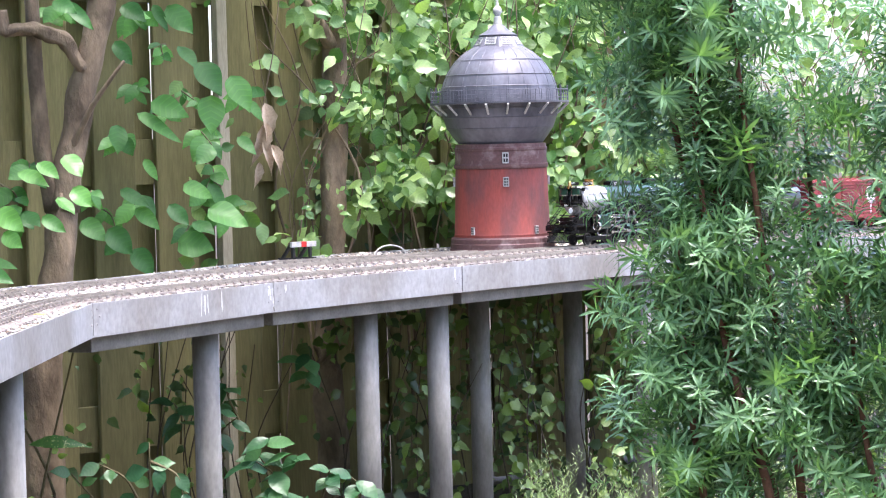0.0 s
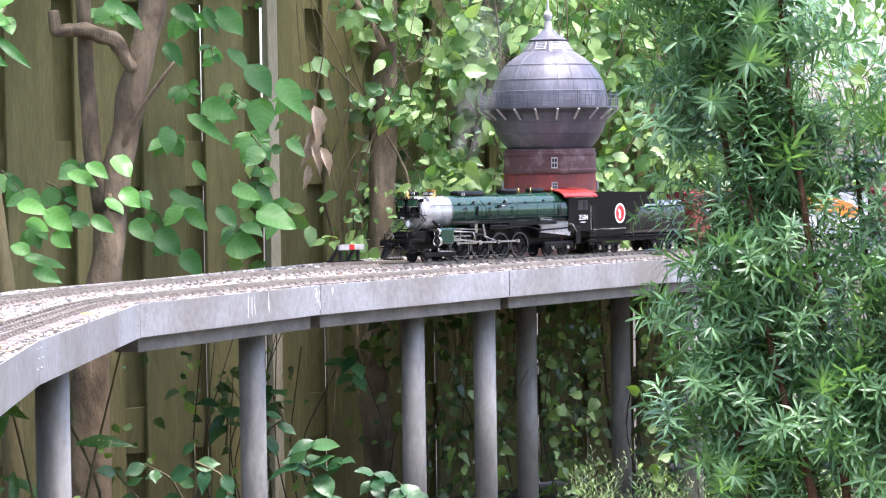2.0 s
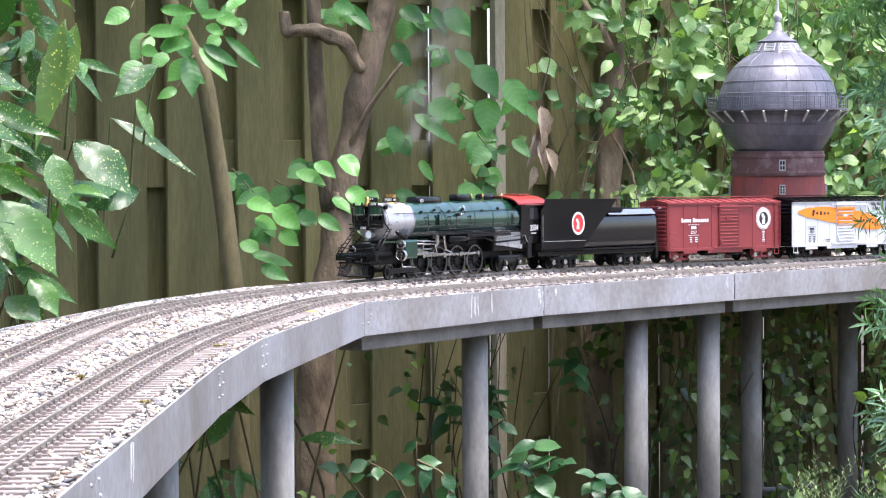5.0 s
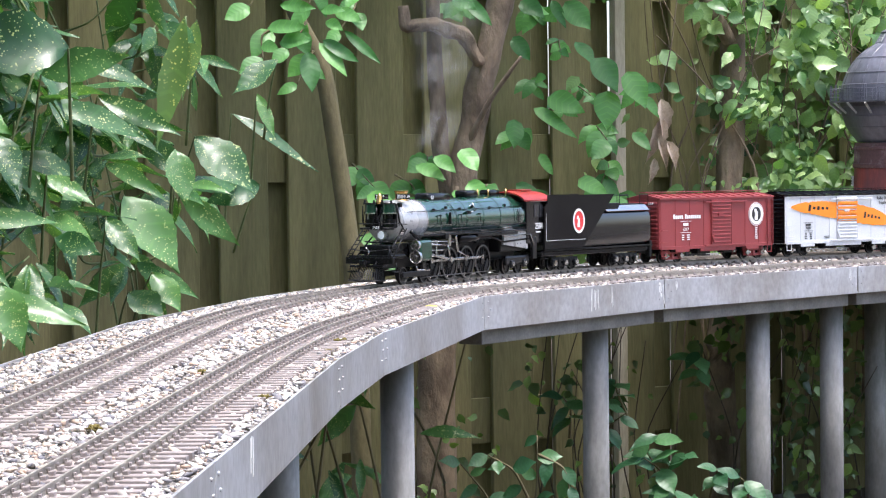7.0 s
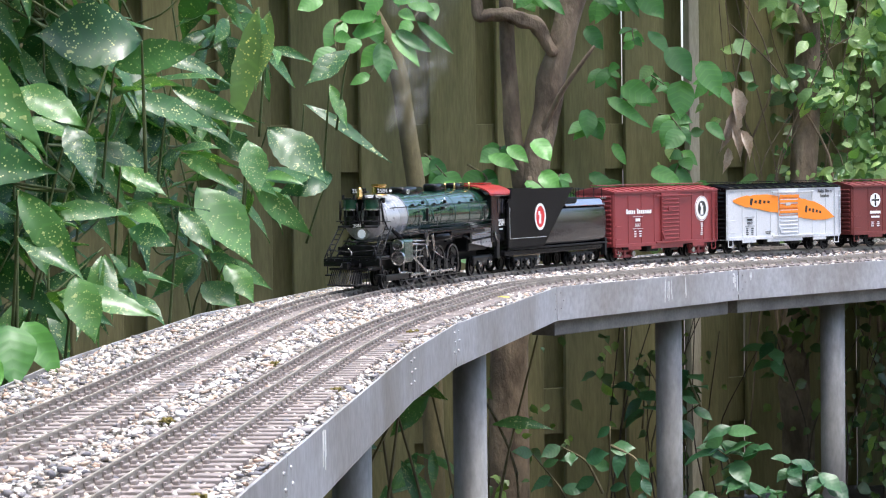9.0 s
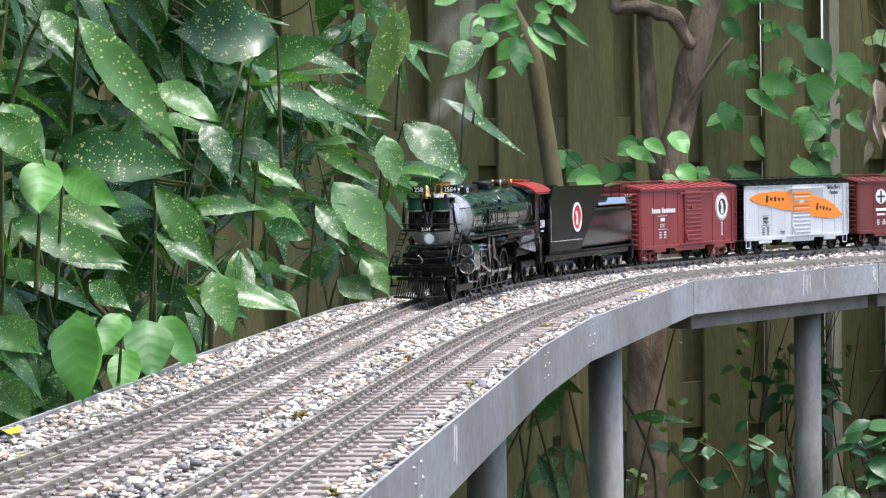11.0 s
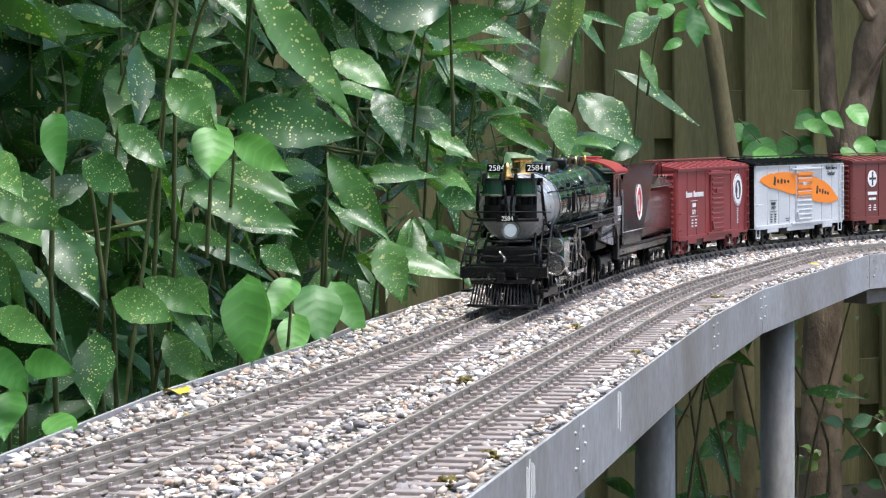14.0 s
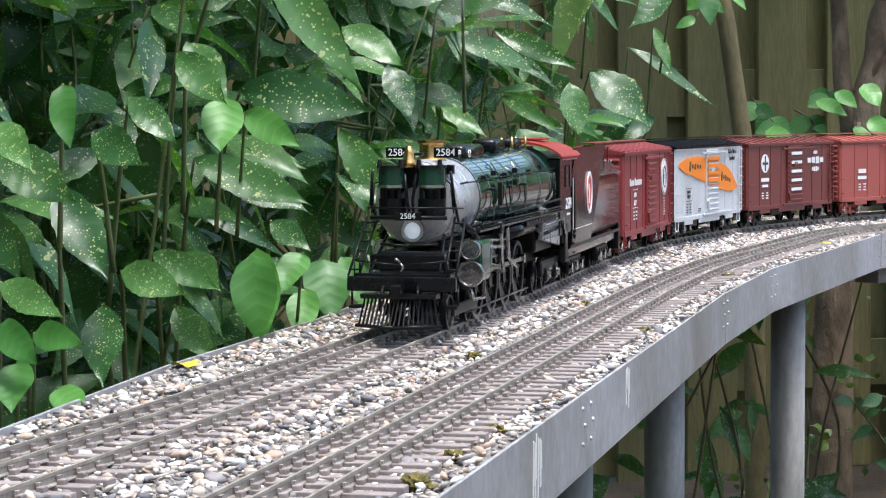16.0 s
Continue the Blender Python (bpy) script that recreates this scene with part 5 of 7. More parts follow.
            m = side(0.118, q, zc - 0.015) if y > 0 else Matrix.Translation((0.118, q, zc - 0.015)) @ pose(0, 0, 0, 90, 0, 0)
            words("5217", 0.0115, WHITE, thing, m, "white car number")
            block("lettering", 0.118, q, zc - 0.0225, 0.040, 0.0007, 0.0010, WHITE, 0)
            for dx in (0.010, -0.010):
                bars(thing, WHITE, 0.118 + dx, q, zc - 0.029, 3, 0.012, 0.0026, 0.0055, rng)
            bars(thing, WHITE, -0.144, q, zc - 0.017, 7, 0.011, 0.0022, 0.0045, rng)
            m = Matrix.Translation((-0.144, q, zc + 0.019)) @ pose(0, 0, 0, 90, 0, 0)
            disc("emblem", 0.0285, 0.0008, WHITE, thing, m, "white emblem disc", 1.08)
            disc("emblem_ring", 0.0270, 0.0014, RED_CAR, thing, m, "red emblem ring", 1.08)
            disc("emblem_band", 0.0255, 0.0018, WHITE, thing, m, "white emblem band", 1.08)
            disc("emblem_field", 0.0172, 0.0024, INK, thing, m, "black emblem field", 1.08)
            bm = bmesh.new()
            for dx, dz, w, hh in ((0.001, -0.010, 0.012, 0.011), (0.0, 0.0, 0.009, 0.014), (0.004, 0.009, 0.008, 0.009)):
                box(bm, -0.144 + dx, q + y * 0.0013, zc + 0.019 + dz, w, 0.0008, hh, 0.0003)
            part("emblem_shape", bm, WHITE, thing, "white emblem figure")
        elif style == "silver":
            bm = bmesh.new()
            top, low = [], []
            n = 30
            for i in range(n + 1):
                u = i / n
                x = 0.188 - 0.372 * u
                c = float(np.interp(u, (0, 0.25, 0.55, 0.85, 1), (0.034, 0.030, 0.018, 0.0, -0.014)))
                hw = float(np.interp(u, (0, 0.08, 0.3, 0.6, 0.85, 0.96, 1), (0.002, 0.012, 0.020, 0.026, 0.022, 0.008, 0.001)))
                jag = 0.0040 * noise.noise((u * 26, 0, 3))
                top.append(bm.verts.new((x, q, zc + c + hw + jag)))
                low.append(bm.verts.new((x, q, zc + c - hw - jag)))
            for i in range(n):
                bm.faces.new((top[i], top[i + 1], low[i + 1], low[i]))
            out = bmesh.ops.extrude_face_region(bm, geom=list(bm.faces))["geom"]
            bmesh.ops.translate(bm, vec=(0, y * 0.0006, 0), verts=[v for v in out if isinstance(v, bmesh.types.BMVert)])
            bmesh.ops.recalc_face_normals(bm, faces=bm.faces)
            part("feather", bm, ORANGE, thing, "orange feather stripe")
            # the feather runs on over the door's ribs
            for i in range(8):
                block("feather_on_door", -0.010, yy + y * (0.0046 if i % 2 else 0.0070), zc + 0.043 - i * 0.0066, 0.071, 0.0010, 0.0064, ORANGE, 0)
            for x, z, w, a in ((0.092, 0.030, 0.078, 3), (-0.105, 0.004, 0.066, 14)):  # company name in script, as plain bars
                for k in range(5):
                    block("lettering", x - (k - 2) * w / 5, q + y * 0.0008, zc + z - (k - 2) * 0.0016 * (1 if a > 0 else -1) * a / 10, w / 9.5, 0.0007, (0.017, 0.007, 0.010, 0.007, 0.006)[k], INK, 0.0002, turn=pose(0, 0, 0, 0, -12, 0))
            for text, z in (("Rides like a", 0.053), ("Feather", 0.041)):
                m = side(-0.150, q, zc + z) if y > 0 else Matrix.Translation((-0.150, q, zc + z)) @ pose(0, 0, 0, 90, 0, 0)
                words(text, 0.0125, INK, thing, m, "black slogan")
            block("lettering", 0.128, q, zc - 0.008, 0.034, 0.0007, 0.0008, INK, 0)
            block("lettering", 0.128, q, zc - 0.014, 0.018, 0.0007, 0.0050, INK, 0)
            m = side(0.128, q, zc - 0.023) if y > 0 else Matrix.Translation((0.128, q, zc - 0.023)) @ pose(0, 0, 0, 90, 0, 0)
            words("19527", 0.0085, INK, thing, m, "black car number")
            block("lettering", 0.128, q, zc - 0.030, 0.034, 0.0007, 0.0008, INK, 0)
            for dx in (0.009, -0.009):
                bars(thing, INK, 0.128 + dx, q, zc - 0.036, 4, 0.010, 0.0020, 0.0048, rng)
            bars(thing, INK, 0.062, q, zc - 0.046, 2, 0.020, 0.0016, 0.004, rng)
        elif style == "brown":
            m = Matrix.Translation((0.130, q, zc + 0.026)) @ pose(0, 0, 0, 90, 0, 0)
            disc("emblem", 0.0180, 0.0008, WHITE, thing, m, "white emblem disc")
            block("emblem_cross", 0.130, q + y * 0.0005, zc + 0.026, 0.026, 0.0006, 0.0050, INK, 0)
            block("emblem_cross", 0.130, q + y * 0.0005, zc + 0.026, 0.0050, 0.0008, 0.030, INK, 0)
            block("lettering", 0.130, q, zc - 0.006, 0.036, 0.0007, 0.0070, WHITE, 0)
            block("lettering", 0.130, q, zc - 0.018, 0.028, 0.0007, 0.0050, WHITE, 0)
            for dx in (0.010, -0.010):
                bars(thing, WHITE, 0.130 + dx, q, zc - 0.032, 3, 0.011, 0.0024, 0.005, rng)
            for z, w, hh in ((0.044, 0.020, 0.008), (0.028, 0.085, 0.014), (0.010, 0.036, 0.011)):
                for k in range(4):
                    block("lettering", -0.118 - (k - 1.5) * w / 4, q, zc + z, w / 5.2, 0.0007, hh * (0.7 + 0.3 * ((k * 7) % 3) / 2), WHITE, 0)
            for i in range(5):
                block("door_stripe", -0.010, yy + y * 0.0070, zc + 0.044 - i * 0.0180, 0.050, 0.0010, 0.0060, WHITE, 0, "white painted door rib")
        else:
            for z, w, hh in ((0.0, 0.030, 0.009), (-0.014, 0.034, 0.007)):
                block("lettering", 0.125, q, zc + z, w, 0.0007, hh, WHITE, 0)
            for dx in (0.010, -0.010):
                bars(thing, WHITE, 0.125 + dx, q, zc - 0.028, 3, 0.012, 0.0026, 0.006, rng)
    if style == "red":
        words("5217", 0.0085, WHITE, thing, facing(L / 2 + 0.0056, 0.028, z1 - 0.012), "white car number")
    # underframe, trucks, couplers, brake wheel
    block("centre_sill", 0, 0, 0.030, L * 0.98, 0.018, 0.012, SATIN, 0.001)
    for x, w in ((0.03, 0.05), (-0.06, 0.035)):
        block("brake_gear", x, 0.022, 0.026, w, 0.022, 0.014, SATIN, 0.003)
    for x in (0.150, -0.150):
        block("bolster", x, 0, 0.031, 0.02, 0.085, 0.008, SATIN, 0.001)
        truck(thing, x, truck_mat if style != "silver" else SATIN, 2, 0.056, 0.0158)
    for x in (1, -1):
        block("coupler", x * (L / 2 + 0.014), 0, 0.031, 0.026, 0.010, 0.010, SATIN, 0.002)
    bm = bmesh.new()
    lathe(bm, [(0.0085, -0.001), (0.0105, 0), (0.0085, 0.001), (0.0085, -0.001)], 16, Matrix.Translation((-L / 2 - 0.009, 0.018, z1 - 0.018)) @ ax_end())
    rod(bm, (-L / 2 - 0.001, 0.018, z1 - 0.018), (-L / 2 - 0.009, 0.018, z1 - 0.018), 0.001, n=6)
    part("brake_wheel", bm, SATIN, thing)
    return thing


def ax_end():
    return pose(0, 0, 0, 0, 90, 0)


LOCO, LOCO_WHEELS, LOCO_RODS = loco()
TENDER = tender()


def lengthen(car, k):
    """Stretch a car's body along x; its wheels keep round."""
    todo = list(car.children)
    while todo:
        ob = todo.pop()
        if ob.name.startswith("wheel") or ob.name.startswith("lettering") and ob.matrix_basis != Matrix():
            ob.location.x *= k
        else:
            ob.data.transform(Matrix.Diagonal((k, 1, 1, 1)))
            todo += list(ob.children)


CARS = [boxcar(s) for s in ("red", "silver", "brown", "plain", "red")]
for _car in CARS:
    lengthen(_car, 1.057)


# ---- plants ----
def leaf_geometry(length, width, teeth=0.0, fold=0.25, droop=0.25, twist=0.0, n=8, widest=0.42, seed=0):
    """A blade along +y with its face to +z: verts, quads and flat coordinates in leaf lengths."""
    rng = random.Random(seed)
    verts, uvs, faces = [], [], []
    for i in range(n + 1):
        u = i / n
        bow = math.sin(math.pi * min(1.0, u ** (math.log(0.5) / math.log(widest))))
        shape = max(0.0, bow) ** ((0.85 if teeth else 0.62) if u < widest else (1.3 if teeth else 0.95))
        w = width / 2 * max(shape, 0.04 if 0 < i < n else 0.015)
        jag = 1 + (teeth if i % 2 else -teeth * 0.6) * (1 if 1 < i < n else 0)
        z = -droop * length * u * u + 0.02 * length * math.sin(u * 5 + seed)
        for k in (-1.0, -0.5, 0.0, 0.5, 1.0):
            x = k * w * (jag if abs(k) == 1 else 1)
            lift = fold * abs(x) + 0.05 * width * math.sin(u * 9 + k * 2 + seed) * abs(k)
            a = twist * u
            verts.append((x * math.cos(a), u * length, z + lift + x * math.sin(a) + rng.uniform(-1, 1) * 0.004 * length))
            uvs.append((x / length, u))
    for i in range(n):
        for k in range(4):
            a = i * 5 + k
            faces.append((a, a + 1, a + 6, a + 5))
    return np.array(verts), np.array(faces), np.array(uvs)


def leaf_mesh(name, geo, mat):
    v, f, uv = geo
    ob = cloud(name, v, f, mat, None, True, uv)
    me = ob.data
    bpy.data.objects.remove(ob)
    return me


def aim(place, way, face, size=1.0):
    """A matrix with +y along way and +z towards face."""
    y = Vector(way).normalized()
    z = Vector(face) - y * Vector(face).dot(y)
    if z.length < 1e-4:
        z = y.orthogonal()
    z.normalize()
    x = y.cross(z)
    m = Matrix((x, y, z)).transposed().to_4x4()
    return Matrix.Translation(place) @ m @ Matrix.Diagonal((size, size, size, 1))


def scatter(name, geos, mats, material_, parent=None):
    """Many blades joined in one mesh."""
    vs, fs, us, base = [], [], [], 0
    for i, m in enumerate(mats):
        v, f, uv = geos[i % len(geos)]
        a = np.array(m)
        vs.append(v @ a[:3, :3].T + a[:3, 3])
        fs.append(f + base)
        us.append(uv)
        base += len(v)
    return cloud(name, np.concatenate(vs), np.concatenate(fs), material_, parent, True, np.concatenate(us))


def branch(points, r0, r1, n=9, rough=0.12, seed=1):
    """A tapered bough through the points, with uneven girth."""
    pts = [Vector(p) for p in points]
    fine = []
    for a, b in zip(pts[:-1], pts[1:]):
        for i in range(6):
            fine.append(a.lerp(b, i / 6))
    fine.append(pts[-1])
    for _ in range(3):
        fine = [fine[0]] + [(fine[i - 1] + fine[i] * 2 + fine[i + 1]) / 4 for i in range(1, len(fine) - 1)] + [fine[-1]]
    bm = bmesh.new()
    rings = []
    for i, p in enumerate(fine):
        d = (fine[min(i + 1, len(fine) - 1)] - fine[max(i - 1, 0)]).normalized()
        q = d.to_track_quat("Z", "Y")
        r = r0 + (r1 - r0) * i / (len(fine) - 1)
        ring = []
        for k in range(n):
            a = 2 * math.pi * k / n
            rr = r * (1 + rough * noise.noise(Vector((p.x * 30 + seed, p.z * 9, a * 1.3))))
            ring.append(bm.verts.new(p + q @ Vector((rr * math.cos(a), rr * math.sin(a), 0))))
        rings.append(ring)
    for a, b in zip(rings[:-1], rings[1:]):
        for k in range(n):
            bm.faces.new((a[k], a[(k + 1) % n], b[(k + 1) % n], b[k]))
    bm.faces.new(rings[0][::-1])
    bm.faces.new(rings[-1])
    return bm


STEM_GREEN = worn("green_stem", (0.10, 0.14, 0.045), (0.20, 0.23, 0.09), 0.6)


def spotted_laurel(label, spots, seed, count=300):
    """A shrub of leaf rosettes at the spots, each on a stem from the ground."""
    rng = random.Random(seed)
    thing = tagged(empty("spotted_laurel"), label, "shrub", "laurel shrubs")
    # a few canes from the ground, and a short twig from the nearest cane to each rosette
    canes = []
    for k in range(3):
        top = Vector(spots[k * len(spots) // 3])
        foot = Vector((top.x - rng.uniform(0.0, 0.15), top.y + rng.uniform(-0.1, 0.1), -0.02))
        bend = foot.lerp(top, 0.5) + Vector((rng.uniform(-0.12, 0.12), rng.uniform(-0.12, 0.12), 0))
        crown = Vector((top.x + rng.uniform(-0.2, 0.2), top.y + rng.uniform(-0.2, 0.2), max(top.z, 1.2)))
        part("cane", branch([foot, bend, crown], 0.0032, 0.0018, 7, 0.1, k), STEM_GREEN, thing, smooth=True)
        canes += [foot.lerp(bend, 0.6), bend, bend.lerp(crown, 0.35), bend.lerp(crown, 0.7), crown]
    for k, s in enumerate(spots):
        s = Vector(s)
        root = min(canes, key=lambda c: (c - s).length + (0.4 if c.z > s.z else 0.0))
        part("twig", branch([root, root.lerp(s, 0.5) + Vector((rng.uniform(-0.06, 0.06), rng.uniform(-0.06, 0.06), -0.04)), s], 0.0026, 0.0015, 5, 0.1, k), STEM_GREEN, thing, smooth=True)
    used = 0
    while used < count:
        s = Vector(spots[rng.randrange(len(spots))]) if used >= 7 * len(spots) else Vector(spots[used // 7])
        ring = used >= 7 * len(spots)
        turn = rng.uniform(0, 6.28)
        drop = -rng.uniform(0.04, 0.16) if ring else 0.0
        for i in range(7):
            if used >= count:
                break
            a = turn + i * 2.4
            d = Vector((math.cos(a), math.sin(a), rng.uniform(-1.0, 0.6)))
            d += Vector((0.25, -0.30, -0.15))  # leans out to the open side
            m = aim(s + Vector((0, 0, drop)) + d.normalized() * rng.uniform(0.005, 0.03), d, Vector((0.2, -0.45, 0.9)) + Vector((rng.uniform(-0.8, 0.8), rng.uniform(-0.7, 0.7), rng.uniform(-0.4, 0.2))), rng.uniform(0.55, 1.05))
            ob = new("leaf", LAUREL[rng.randrange(len(LAUREL))])
            ob.parent, ob.matrix_basis = thing, m
            used += 1
    return thing


LAUREL = [leaf_mesh("leaf", leaf_geometry(0.150, w, 0.05, 0.25, d, t, 15, 0.48, s), LEAF_SPOT)
          for w, d, t, s in ((0.046, 0.25, 0.2, 1), (0.050, 0.12, -0.3, 2), (0.040, 0.38, 0.35, 3), (0.055, 0.20, 0.1, 4), (0.034, 0.45, -0.25, 5))]
OVAL = [leaf_mesh("leaf", leaf_geometry(0.090, w, 0.0, 0.18, d, t, 7, 0.45, s), LEAF_OVAL)
        for w, d, t, s in ((0.056, 0.15, 0.1, 11), (0.050, 0.28, -0.1, 12), (0.062, 0.1, 0.0, 13), (0.046, 0.35, 0.15, 14))]

LOW_LEAF = [leaf_mesh("leaf", leaf_geometry(0.085, w, 0.02, 0.18, d, t, 7, 0.45, s), LEAF_LOW)
            for w, d, t, s in ((0.050, 0.15, 0.1, 15), (0.044, 0.28, -0.1, 16), (0.054, 0.1, 0.0, 17))]

hedge()

# along the far side of the deck, nearest first
_rng = random.Random(21)


def behind_edge(y0, y1, depth0, depth1, z0, z1, n):
    """Places behind the deck's far edge."""
    edge = Line(FAR_EDGE)
    out = []
    while len(out) < n:
        s = _rng.uniform(0, edge.length)
        p = edge.at(s)
        if not y0 < p[1] < y1:
            continue
        w = edge.way(s)
        q = p + np.array([-w[1], w[0]]) * _rng.uniform(depth0, depth1)
        out.append((q[0], q[1], _rng.uniform(z0, z1)))
    return out


for first, last, near, far, low, high, many, leaves, seed in ((1.0, 1.9, 0.16, 0.42, 0.45, 1.6, 44, 300, 1), (1.8, 2.4, 0.18, 0.42, 0.45, 1.6, 44, 300, 2), (2.3, 2.9, 0.18, 0.42, 0.5, 1.6, 44, 300, 3),
                                                              (2.8, 3.5, 0.12, 0.40, 0.78, 1.6, 44, 300, 4), (3.2, 3.9, 0.16, 0.36, 0.85, 1.6, 32, 220, 5), (3.8, 4.3, 0.10, 0.30, 0.86, 1.6, 22, 150, 9)):
    spotted_laurel("glossy dark green laurel shrub with yellow-flecked leaves", behind_edge(first, last, near, far, low, high, many), seed, leaves)
for first, last, near, far, low, high, seed in ((1.0, 2.2, 0.45, 0.85, 0.2, 1.8, 6), (2.0, 3.2, 0.45, 0.85, 0.2, 1.8, 7), (0.9, 2.8, 0.8, 1.3, 0.3, 1.9, 8)):
    spotted_laurel("dark inner laurel shrub with flecked leaves beside the fence", behind_edge(first, last, near, far, low, high, 44), seed)


def grown_leaf(thing, foot, tip, width, mat, seed, teeth=0.0, widest=0.45, face=Vector((0.2, -0.9, 0.55))):
    """One large leaf from its foot to its tip."""
    rng = random.Random(seed)
    foot, tip = Vector(foot), Vector(tip)
    d = tip - foot
    v, f, uv = leaf_geometry(d.length, width, teeth, 0.22, rng.uniform(0.0, 0.14), rng.uniform(-0.25, 0.25), 15 if teeth else 9, widest, seed)
    ob = cloud("leaf", v, f, mat, thing, True, uv)
    ob.matrix_basis = aim(foot, d, face + Vector((rng.uniform(-0.35, 0.35), 0, rng.uniform(-0.35, 0.35))))
    return ob


def outer_laurel():
    """The large outer leaves that hang towards the track."""
    groups = (
        [
            (-1.104, 2.37, 1.21, -0.974, 2.359, 1.055, 0.05), (-1.049, 2.911, 1.211, -1.18, 2.833, 1.219, 0.095), (-1.125, 2.345, 1.053, -0.96, 2.349, 1.033, 0.063),
            (-1.102, 2.175, 0.975, -0.957, 2.172, 0.925, 0.047), (-1.135, 2.665, 1.005, -1.04, 2.645, 0.89, 0.046), (-1.132, 2.654, 0.946, -1.048, 2.634, 0.902, 0.033),
            (-1.104, 2.783, 0.887, -1.066, 2.748, 0.803, 0.051), (-1.224, 3.278, 1.193, -1.082, 3.277, 1.223, 0.055), (-1.171, 3.903, 1.324, -1.215, 3.839, 1.08, 0.05),
            (-1.173, 3.976, 1.323, -1.19, 3.924, 1.174, 0.042), (-1.274, 3.698, 1.175, -1.121, 3.696, 1.105, 0.042), (-1.223, 4.123, 1.109, -1.1, 4.112, 1.001, 0.085),
            (-1.124, 4.236, 1.013, -1.216, 4.168, 0.982, 0.058), (-1.187, 3.871, 1.08, -1.156, 3.834, 0.981, 0.054),],
        [
            (-1.238, 3.725, 0.999, -1.131, 3.708, 0.864, 0.085), (-1.246, 4.473, 1.161, -1.056, 4.48, 1.05, 0.028), (-1.113, 4.344, 1.264, -1.191, 4.278, 1.195, 0.055),
            (-1.172, 4.406, 1.199, -1.126, 4.374, 1.114, 0.028), (-1.21, 3.544, 0.963, -1.144, 3.518, 0.894, 0.042), (-1.233, 3.729, 0.828, -1.161, 3.706, 0.787, 0.058),
            (-1.192, 3.208, 1.036, -1.11, 3.188, 0.994, 0.028), (-1.112, 2.788, 1.091, -1.066, 2.756, 1.016, 0.044), (-1.143, 2.7, 1.14, -1.047, 2.683, 1.089, 0.048),
            (-1.012, 1.96, 1.086, -0.945, 1.935, 1.035, 0.037), (-1.026, 1.992, 0.879, -0.97, 1.964, 0.849, 0.042), (-1.201, 3.765, 0.861, -1.139, 3.738, 0.795, 0.048),
            (-1.009, 2.078, 1.2, -0.964, 2.046, 1.148, 0.032), (-1.2, 3.263, 0.938, -1.118, 3.243, 0.911, 0.039),],
        [
            (-0.919, 1.464, 1.02, -0.872, 1.436, 0.981, 0.027), (-0.971, 1.712, 1.008, -0.91, 1.69, 0.98, 0.036), (-1.034, 1.878, 0.87, -0.959, 1.862, 0.853, 0.037),
            (-1.047, 1.969, 0.882, -0.965, 1.954, 0.848, 0.033), (-0.945, 1.679, 0.855, -0.925, 1.639, 0.787, 0.039), (-1.038, 2, 0.826, -0.985, 1.974, 0.771, 0.036),
            (-0.956, 1.568, 0.834, -0.899, 1.546, 0.83, 0.029), (-1.032, 2.021, 1.1, -0.974, 1.996, 1.042, 0.039), (-0.989, 1.815, 1.04, -0.928, 1.792, 0.999, 0.03),
            (-0.987, 1.57, 0.993, -0.903, 1.556, 0.955, 0.045), (-0.981, 1.662, 0.961, -0.917, 1.637, 0.882, 0.042), (-1.093, 2.208, 0.962, -0.975, 2.206, 0.918, 0.047),
            (-1.07, 2.309, 0.9, -1.011, 2.286, 0.868, 0.032), (-0.94, 1.499, 0.888, -0.872, 1.48, 0.863, 0.028),])
    rng = random.Random(23)
    for g, rows in enumerate(groups):
        thing = tagged(empty("spotted_laurel"), "outer laurel branches with large toothed leaves flecked pale yellow", "shrub", "laurel shrubs")
        for i, (ax, ay, az, bx, by, bz, w) in enumerate(rows):
            grown_leaf(thing, (ax, ay, az), (bx, by, bz), w, LEAF_PALE if g == 0 and i in (8, 9) else LEAF_SPOT, 100 * g + i, 0.045)
            root = Vector((ax - rng.uniform(0.03, 0.10), ay + rng.uniform(0.05, 0.15), az - rng.uniform(0.10, 0.30)))
            part("twig", branch([root, root.lerp(Vector((ax, ay, az)), 0.6) + Vector((0, 0, 0.02)), (ax, ay, az)], 0.0030, 0.0016, 6, 0.1, i), STEM_GREEN, thing, smooth=True)


outer_laurel()


def laurel_thicket():
    """The dim inside of the laurel, too dense to count, and unseen leaves over it."""
    rng = random.Random(17)
    geos = [leaf_geometry(0.14, w, 0.0, 0.25, d, 0.2, 5, 0.48, k) for k, (w, d) in enumerate(((0.048, 0.2), (0.040, 0.4), (0.054, 0.1)))]
    mats = []
    # the second, higher set stays out of sight and only shades the laurel
    for x, y, z in behind_edge(0.9, 3.7, 0.34, 0.95, 0.05, 2.3, 4200) + behind_edge(0.9, 4.2, 0.05, 0.5, 1.55, 2.3, 1100):
        d = Vector((rng.uniform(-1, 1), rng.uniform(-1, 0.6), rng.uniform(-1.0, 0.6)))
        mats.append(aim((x, y, z), d, Vector((rng.uniform(-0.8, 0.8), rng.uniform(-0.9, 0.3), rng.uniform(0, 1))), rng.uniform(0.7, 1.2)))
    tagged(scatter("laurel_thicket", geos, mats, LEAF_SPOT), "dim crowded inner leaves of the laurel hedge, with unseen shading leaves above", "shrub", "", "stuff")


laurel_thicket()


